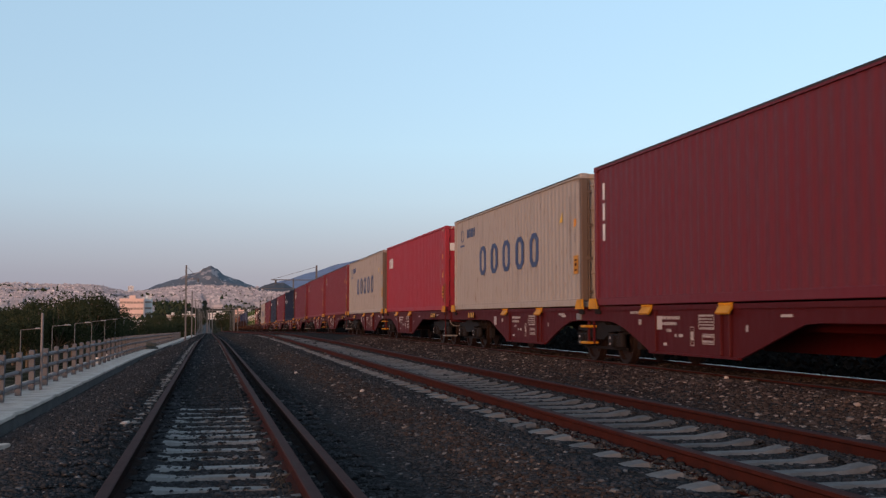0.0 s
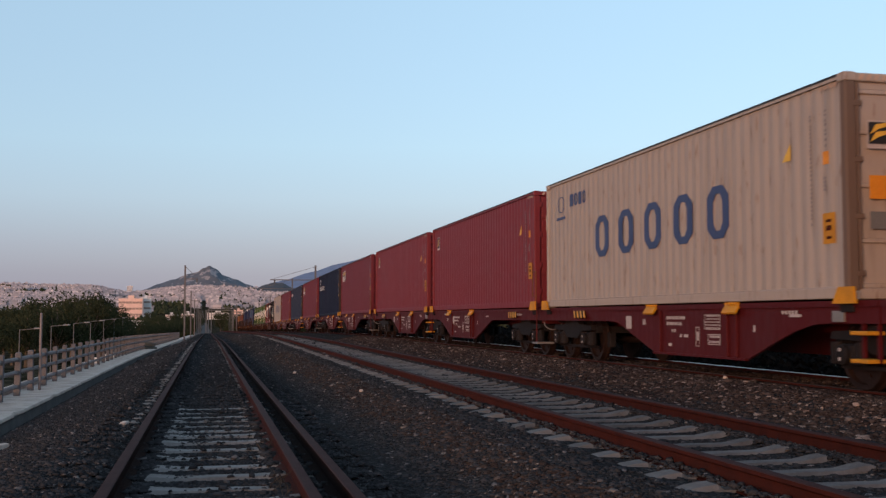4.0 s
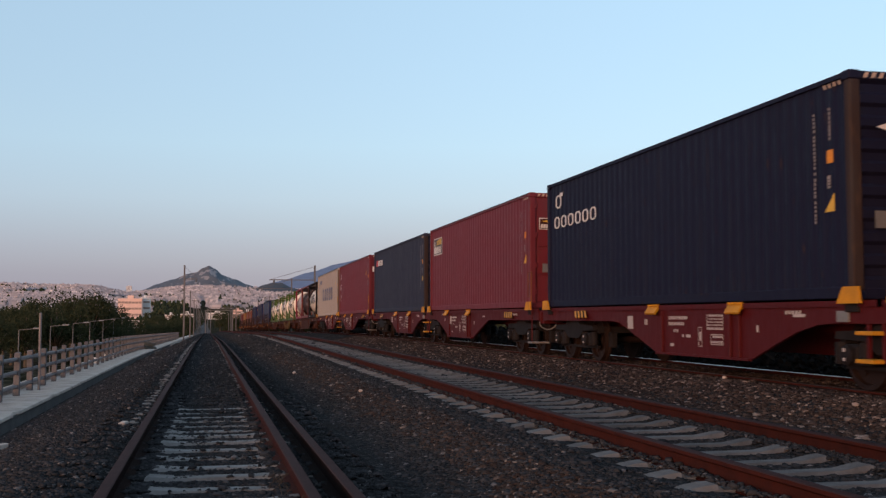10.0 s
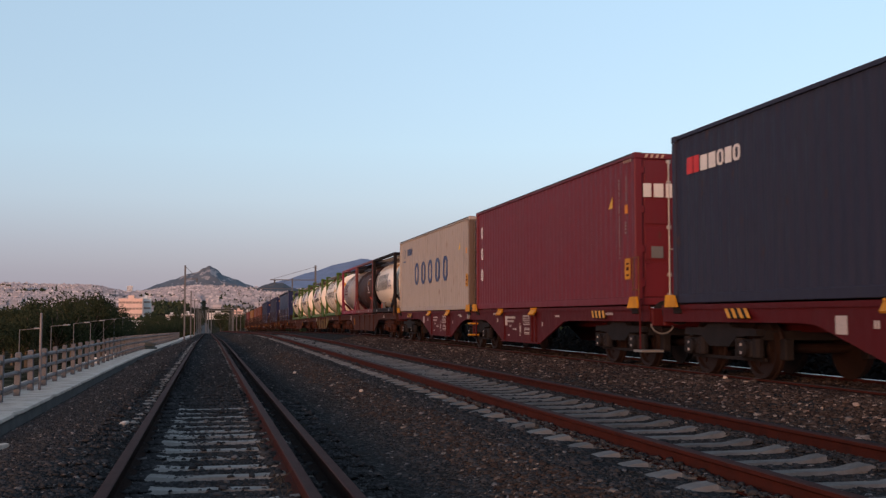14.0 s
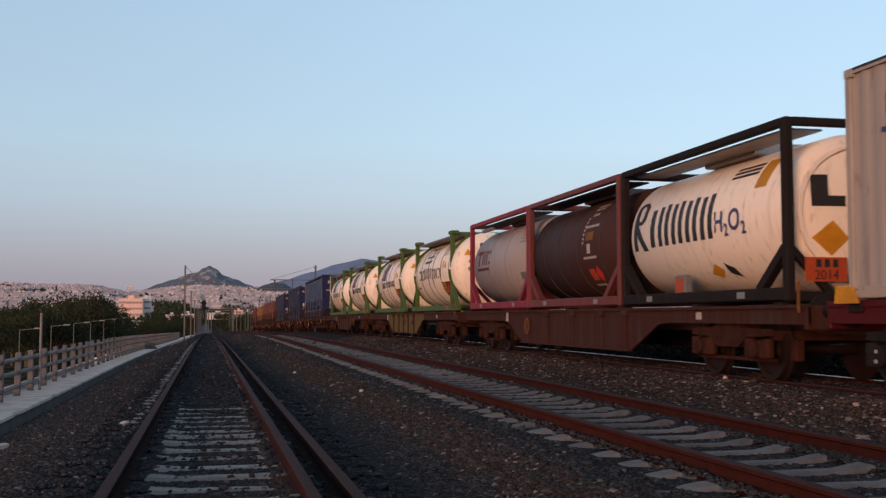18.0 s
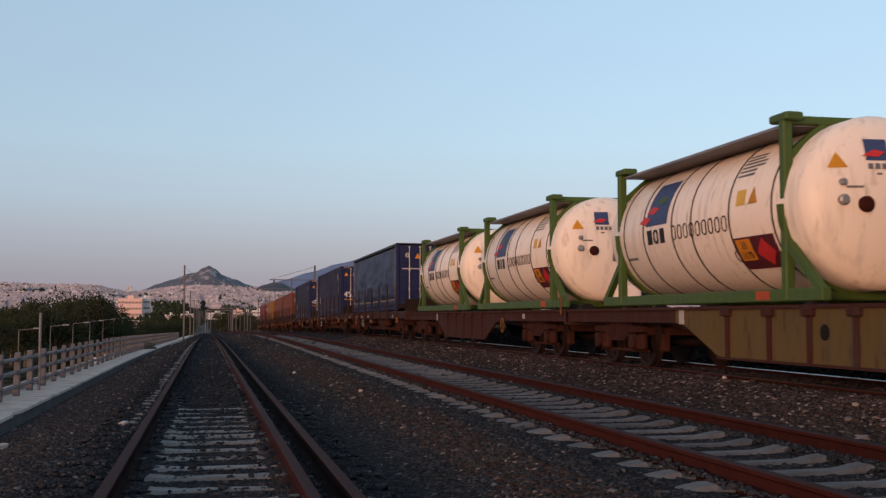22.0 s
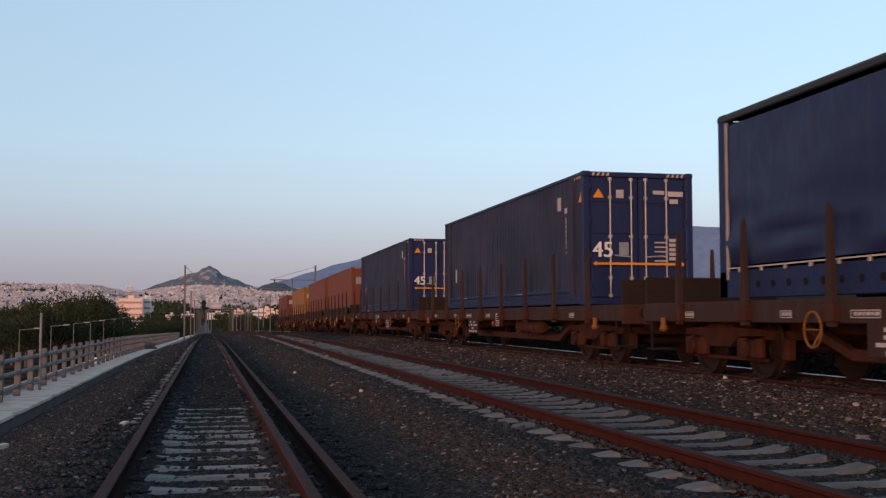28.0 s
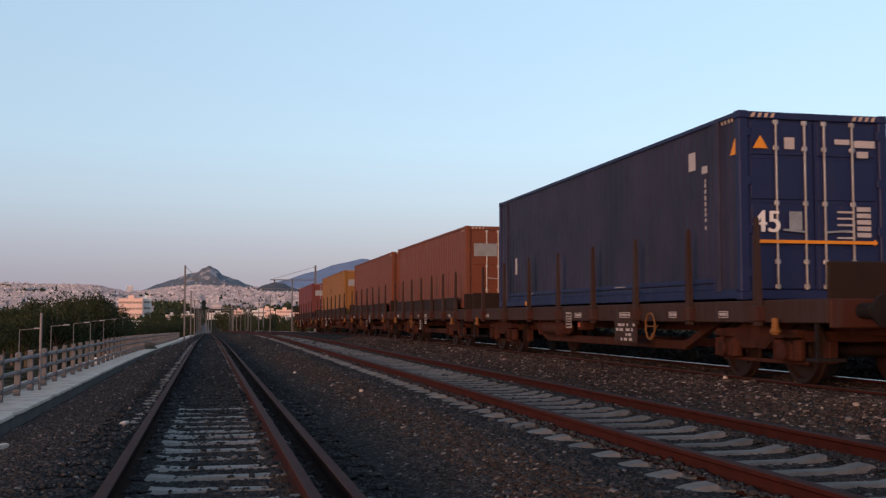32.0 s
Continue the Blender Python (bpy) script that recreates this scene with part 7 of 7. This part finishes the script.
        s.beam((-1.27, y + 0.03, 2.05), (-1.27, y + 0.34, 2.05), 0.02, n=8)
        s.beam((-1.27, y + 0.03, 1.45), (-1.27, y + 0.34, 1.45), 0.02, n=8)
        part("handrail", s, M["ochre"], w, "tall worn yellow handrail at the wagon end")
        part("foot_board", Shape().box(-1.32, -0.9, y - 0.2, y + 0.2, 0.30, 0.34), M["steel"], w)
        s = Shape()
        for k in range(8):
            t0, t1 = math.pi * k / 8, math.pi * (k + 1) / 8
            s.beam((-0.95 + 0.22 * math.cos(t0), outer - 0.05, 0.82 - 0.18 * math.sin(t0)), (-0.95 + 0.22 * math.cos(t1), outer - 0.05, 0.82 - 0.18 * math.sin(t1)), 0.03, n=6)
        part("grab_loop", s, M["steel"], w)
    part("head_stock", Shape().box(-1.15, 1.15, *sorted((outer, outer + sg * 0.08)), 0.78, 1.1, bev=0.02), P["wagonred"], w)
    buffers(w, outer + sg * 0.06, sg, P["wagonred"])
    # lettering panels
    lined_plate(w, mid - 0.85, 0.74, 0.55, 0.24, 5)
    lined_plate(w, mid - 0.85, 0.50, 0.42, 0.17, 2)
    lined_plate(w, mid - 0.12, 0.46, 0.13, 0.32, 1)
    plates(w, [(mid + (2.75 if near_is_joint else 1.15), 0.72, 0.26, 0.24), (mid + 0.95, 0.44, 0.14, 0.05), (mid + 0.55, 0.60, 0.07, 0.05), (mid + 0.30, 0.60, 0.16, 0.05), (mid - 3.2, 0.94, 0.3, 0.04), (mid - 1.95, 0.72, 0.06, 0.1)])
    s = Shape()
    mp = lambda q, z, o: (-1.176 - o, q, z)
    word(s, mid + 1.15, 0.90, 11, 0.055, 0.045, 0.022, seed=5, mp=mp)
    word(s, mid + 1.15, 0.80, 9, 0.055, 0.045, 0.025, seed=6, mp=mp)
    word(s, mid + 0.95, 0.68, 3, 0.055, 0.04, 0.03, seed=7, mp=mp)
    word(s, mid + 2.2, 0.80, 2, 0.10, 0.05, 0.02, seed=11, mp=mp)
    word(s, 4.3, 1.0, 6, 0.05, 0.06, 0.03, seed=8, mp=mp)
    word(s, -4.4, 0.98, 5, 0.05, 0.06, 0.03, seed=9, mp=mp)
    part("number_column", s, M["offwhite"], w, "rows of small pale marks")
    if near_is_joint:
        # the bogie that both halves share
        bogie(w, joint - 0.0 - 0.02)
    movers.append((w, y_mid, 9.0, 0.0))
    return w


for i in range(0, 12, 2):
    u1, u2 = units[i][0], units[i + 1][0]
    platform_wagon(u1, False)         # leading half, its joint at the far end
    platform_wagon(u2, True)          # trailing half, its joint at the near end


def deep_wagon(u_mid, colour, label, half=9.75, holes=True, ring=2.9, belly=2.6, ribs=(-2.3, -1.05, 0.0, 1.05, 2.3)):
    """A container wagon with a deep plain girder."""
    w = thing("container_wagon", label, "railway wagon", "tank wagons")
    b = belly
    pm = P[colour]
    sd = sill([(-b - 1.6, 0.84), (-b - 1.25, 0.80), (-b, 0.31), (b, 0.31), (b + 1.25, 0.80), (b + 1.6, 0.84)], 1.10, 1.19)
    part("side_girder", sd, pm, w)
    part("side_girder", mirrored(sd), pm, w)
    for sg in (-1, 1):
        y0, y1 = sorted((sg * (b + 1.6), sg * half))
        for sx in (-1, 1):
            part("end_girder", Shape().box(*sorted((sx * 1.19, sx * 1.14)), y0, y1, 0.84, 1.10), P["wagonbrown"], w)
    part("deck_beam", Shape().box(-0.3, 0.3, -half, half, 0.7, 1.05), P["wagonbrown"], w)
    part("girder_lip", Shape().box(-1.24, -1.18, -half, half, 1.06, 1.11), P["wagonbrown"], w)
    part("belly_lip", Shape().box(-1.25, -1.16, -b, b, 0.29, 0.325), P["wagonbrown"], w)
    for y in ribs:
        part("rib", Shape().box(-1.23, -1.185, y - 0.05, y + 0.05, 0.325, 1.06, bev=0.008), P["wagonbrown"], w)
        part("rib_bracket", Shape().box(-1.27, -1.185, y - 0.13, y + 0.13, 0.95, 1.06, bev=0.012), P["wagonbrown"], w)
    # the dark inside each girder hole is a black disc on the plate
    if holes:
        for y in (-0.34, -1.9):
            s = Shape()
            s.lathe([(0.11, -0.004), (0.11, 0.004)], 14, "x", (-1.193, y, 0.74))
            part("girder_hole", s, M["dark"], w)
    if ring is not None:
        s = Shape()
        for k in range(16):
            t0, t1 = 2 * math.pi * k / 16, 2 * math.pi * (k + 1) / 16
            s.beam((-1.27, ring + 0.17 * math.cos(t0), 0.72 + 0.19 * math.sin(t0)), (-1.27, ring + 0.17 * math.cos(t1), 0.72 + 0.19 * math.sin(t1)), 0.03, n=6)
        s.beam((-1.27, ring, 0.55), (-1.27, ring, 0.89), 0.02, n=6)
        part("hand_wheel", s, M["ochre"], w, "worn yellow brake hand wheel")
    for y in (-9.0, -6.4, -3.1, 0.0, 3.1, 6.4, 9.0):
        part("cross_beam", Shape().box(-1.15, 1.15, y - 0.1, y + 0.1, 0.86, 1.06), P["wagonbrown"], w)
        part("container_lock", Shape().box(-1.22, -0.98, y - 0.1, y + 0.1, 1.05, 1.15, bev=0.01), M["chassis"], w)
    for y in (-7.2, 7.2):
        bogie(w, y, marks=False)
    for sg in (-1, 1):
        part("head_stock", Shape().box(-1.2, 1.2, *sorted((sg * half, sg * (half - 0.1))), 0.76, 1.1, bev=0.02), P["wagonbrown"], w)
        buffers(w, sg * half, sg, None)
    plates(w, [(b + 1.25, 0.82, 0.2, 0.24), (-6.6, 0.9, 0.2, 0.12)], x=-1.194)
    part("vertical_marker", Shape().box(-1.3, -1.27, -half + 0.05, -half + 0.08, 1.0, 1.42), M["ochre"], w)
    movers.append((w, u_mid, 14.4, 0.0))


deep_wagon(178.5, "wagonbrown", "rust-brown container wagon with a deep girder", holes=False, belly=3.6, ribs=(-3.4, -2.12, -0.36, 1.43))
deep_wagon(199.0, "olive", "dirty olive-yellow container wagon with a deep girder", ring=None)
deep_wagon(218.7, "wagonbrown", "rust-brown container wagon with a deep girder", holes=False, ring=-4.76)


def stake_wagon(u_mid, half, label, bogies=True, n_stakes=8, wheel_at=3.6, boards=False):
    """A flat wagon with a row of steel stakes along each side and low end boards."""
    w = thing("flat_wagon", label, "railway wagon", "stake wagons")
    bm_ = P["wagonbrown"]
    inset = 1.64 if half > 8 else 0.75
    for sx in (-1, 1):
        part("sole_bar", Shape().box(*sorted((sx * 1.34, sx * 1.25)), -half, half, 0.86, 1.18, bev=0.015), P["sole"], w)
        for k in range(n_stakes):
            y = -half + inset + (2 * half - 2 * inset) * k / (n_stakes - 1)
            s = Shape()
            s.loft([[(sx * 1.40 + d * a, y + e * b, z) for a, b in ((-1, -1), (1, -1), (1, 1), (-1, 1))] for z, d, e in ((0.82, 0.04, 0.065), (1.3, 0.04, 0.065), (2.30, 0.026, 0.036), (2.37, 0.018, 0.024))])
            part("stake", s, P["sole"], w)
            part("stake_pocket", Shape().box(*sorted((sx * 1.47, sx * 1.33)), y - 0.11, y + 0.11, 0.88, 1.10, bev=0.015), bm_, w)
    part("deck", Shape().box(-1.27, 1.27, -half, half, 1.08, 1.16), M["wood"], w)
    if boards:
        for sx in (-1, 1):
            for k in range(n_stakes - 1):
                pitch = (2 * half - 2 * inset) / (n_stakes - 1)
                y = -half + inset + pitch * k
                part("side_board", Shape().box(*sorted((sx * 1.345, sx * 1.30)), y + 0.06, y + pitch - 0.06, 1.18, 1.56, bev=0.01), M["wood"], w, "low dark side board")
    part("centre_beam", Shape().box(-0.3, 0.3, -half + 0.2, half - 0.2, 0.7, 1.08), bm_, w)
    turn = 1 if wheel_at > 0 else -1
    if half > 8:
        s = Shape().lathe([(0.02, -0.98), (0.14, -0.95), (0.17, -0.88), (0.17, 0.88), (0.14, 0.95), (0.02, 0.98)], 16, "y", (-1.0, -2.55 * turn, 0.70))
        part("air_tank", s, bm_, w, "rusty air tank under the deck", smooth=40)
        for y in (-1.9, -3.2):
            part("tank_bracket", Shape().box(-1.19, -0.95, y * turn - 0.03, y * turn + 0.03, 0.52, 0.90), bm_, w)
        part("signal_box", Shape().box(-1.32, -1.02, 0.05 * turn - 0.14, 0.05 * turn + 0.14, 0.66, 0.86, bev=0.03), M["rusty_chassis"], w)
        s = Shape()
        patch(s, 0.05 * turn - 0.07, 0.05 * turn + 0.07, 0.73, 0.82, lambda a, b, o: (-1.322 - o, a, b))
        part("signal_mark", s, M["hazard_red"], w, "faded orange-red mark")
    for x in (-0.685, 0.685):
        part("lower_beam", Shape().box(x - 0.065, x + 0.065, -half * 0.42, half * 0.42, 0.36, 0.52, bev=0.02), bm_, w)
        for y in (-half * 0.42, half * 0.42):
            part("beam_strut", Shape().beam((x, y, 0.44), (x, y * 1.35, 0.92), 0.12), bm_, w)
    for sg in (-1, 1):
        y0, y1 = sorted((sg * half, sg * (half - 0.07)))
        part("end_board", Shape().box(-1.3, 1.3, y0, y1, 1.16, 1.66, bev=0.02), M["wood"], w, "low dark end board")
        part("head_stock", Shape().box(-1.32, 1.32, *sorted((sg * half, sg * (half + 0.06))), 0.8, 1.18, bev=0.02), bm_, w)
        buffers(w, sg * (half + 0.05), sg, None)
        y = sg * (half - 1.1)
        part("hook", Shape().lathe([(0.05, 0.70), (0.08, 0.74), (0.05, 0.80), (0.05, 0.93)], 10, "z", (-1.44, y, 0)), M["ochre"], w, "yellow rope hook")
        part("shunter_step", Shape().box(-1.35, -0.95, *sorted((sg * (half - 0.2), sg * (half - 0.5))), 0.36, 0.40).beam((-1.3, sg * (half - 0.3), 0.36), (-1.3, sg * (half - 0.3), 0.9), 0.04), M["chassis"], w)
    s = Shape()
    yc = wheel_at
    for k in range(18):
        t0, t1 = 2 * math.pi * k / 18, 2 * math.pi * (k + 1) / 18
        s.beam((-1.50, yc + 0.20 * math.cos(t0), 0.78 + 0.23 * math.sin(t0)), (-1.50, yc + 0.20 * math.cos(t1), 0.78 + 0.23 * math.sin(t1)), 0.035, n=6)
    s.beam((-1.50, yc - 0.19, 0.78), (-1.50, yc + 0.19, 0.78), 0.025, n=6)
    s.beam((-1.50, yc, 0.57), (-1.36, yc, 0.80), 0.025, n=6)
    part("hand_wheel", s, M["ochre"], w, "worn yellow brake hand wheel")
    # the grey board of data beside the hand wheel, and loose plates on the sole bar
    y0, y1 = sorted((yc - 0.95 * turn, yc - (2.0 if half > 8 else 1.5) * turn))
    board = part("data_board", Shape().box(-1.37, -1.33, y0, y1, 0.46, 0.87, bev=0.01), P["sole"], w, "grey board with rows of white marks")
    r = random.Random(int(u_mid))
    s = Shape()
    mp = lambda a, b, o: (-1.372 - o, a, b)
    for k in range(4):
        y = y1 - 0.08 - 0.1 * (k % 2)
        while y > y0 + 0.14:
            q = r.uniform(0.06, 0.2)
            if r.random() < 0.7:
                patch(s, max(y - q, y0 + 0.04), y, 0.50 + 0.09 * k, 0.55 + 0.09 * k, mp)
            y -= q + r.uniform(0.03, 0.14)
    part("stencil", s, M["offwhite"], board)
    lined_plate(w, (-0.75 if turn > 0 else 0.35), 0.70, 0.36, 0.34, 6, x=-1.352)
    for y, wd in ((0.25 * turn, 0.42), (yc - 1.2 * turn, 0.6), (yc + 0.75 * turn, 0.3), (-half * 0.72, 0.3), (half * 0.78, 0.4)):
        lined_plate(w, y, 0.93, wd, 0.10, 1, x=-1.347)
    if bogies:
        for y in (-(half - 2.4), half - 2.4):
            bogie(w, y, marks=False)
    else:
        for y in (-(half - 2.3), half - 2.3):
            bogie(w, y, marks=False, axles=(-0.9, 0.9))
    movers.append((w, u_mid, 2 * half - 4.8, 0.0))


for u in (237.6, 257.5, 277.8, 325.0, 345.0):
    stake_wagon(u, 9.4, "brown flat wagon with steel stakes and yellow hand wheel", wheel_at=-4.2 if u == 277.8 else 3.6, boards=u > 300)
for u in (294.6, 308.3):
    stake_wagon(u, 6.35, "short brown flat wagon with steel stakes", n_stakes=7, wheel_at=1.5, boards=True)


def travel(t):
    """Metres that the train has run since the start; it slows gently."""
    s = t / 32
    return 295.72 * s - 7.04 * s ** 2 - 64.61 * s ** 3 + 32.10 * s ** 4


def motions():
    for o, u, span, base, *aside in movers:
        rows = []
        for k in range(33):
            y = u - travel(k)
            a, b = z_main(y - span / 2), z_main(y + span / 2)
            tip = math.atan2(b - a, span)
            rows.append((k, pose(TRAIN_C + sum(aside), y, (a + b) / 2 + base, math.degrees(tip))))
        walk(o, rows)
    # all wheels turn alike: one wheelset is keyed, the others share its keys
    rows = [(k / 15, pose(0, 0, 0, math.degrees(travel(k / 15) / WHEEL_R) % 360)) for k in range(481)]
    walk(wheelsets[0], rows)
    keys = wheelsets[0].animation_data
    for q in wheelsets[1:]:
        q.rotation_mode = "QUATERNION"
        d = q.animation_data_create()
        d.action = keys.action
        d.action_slot = keys.action_slot


motions()
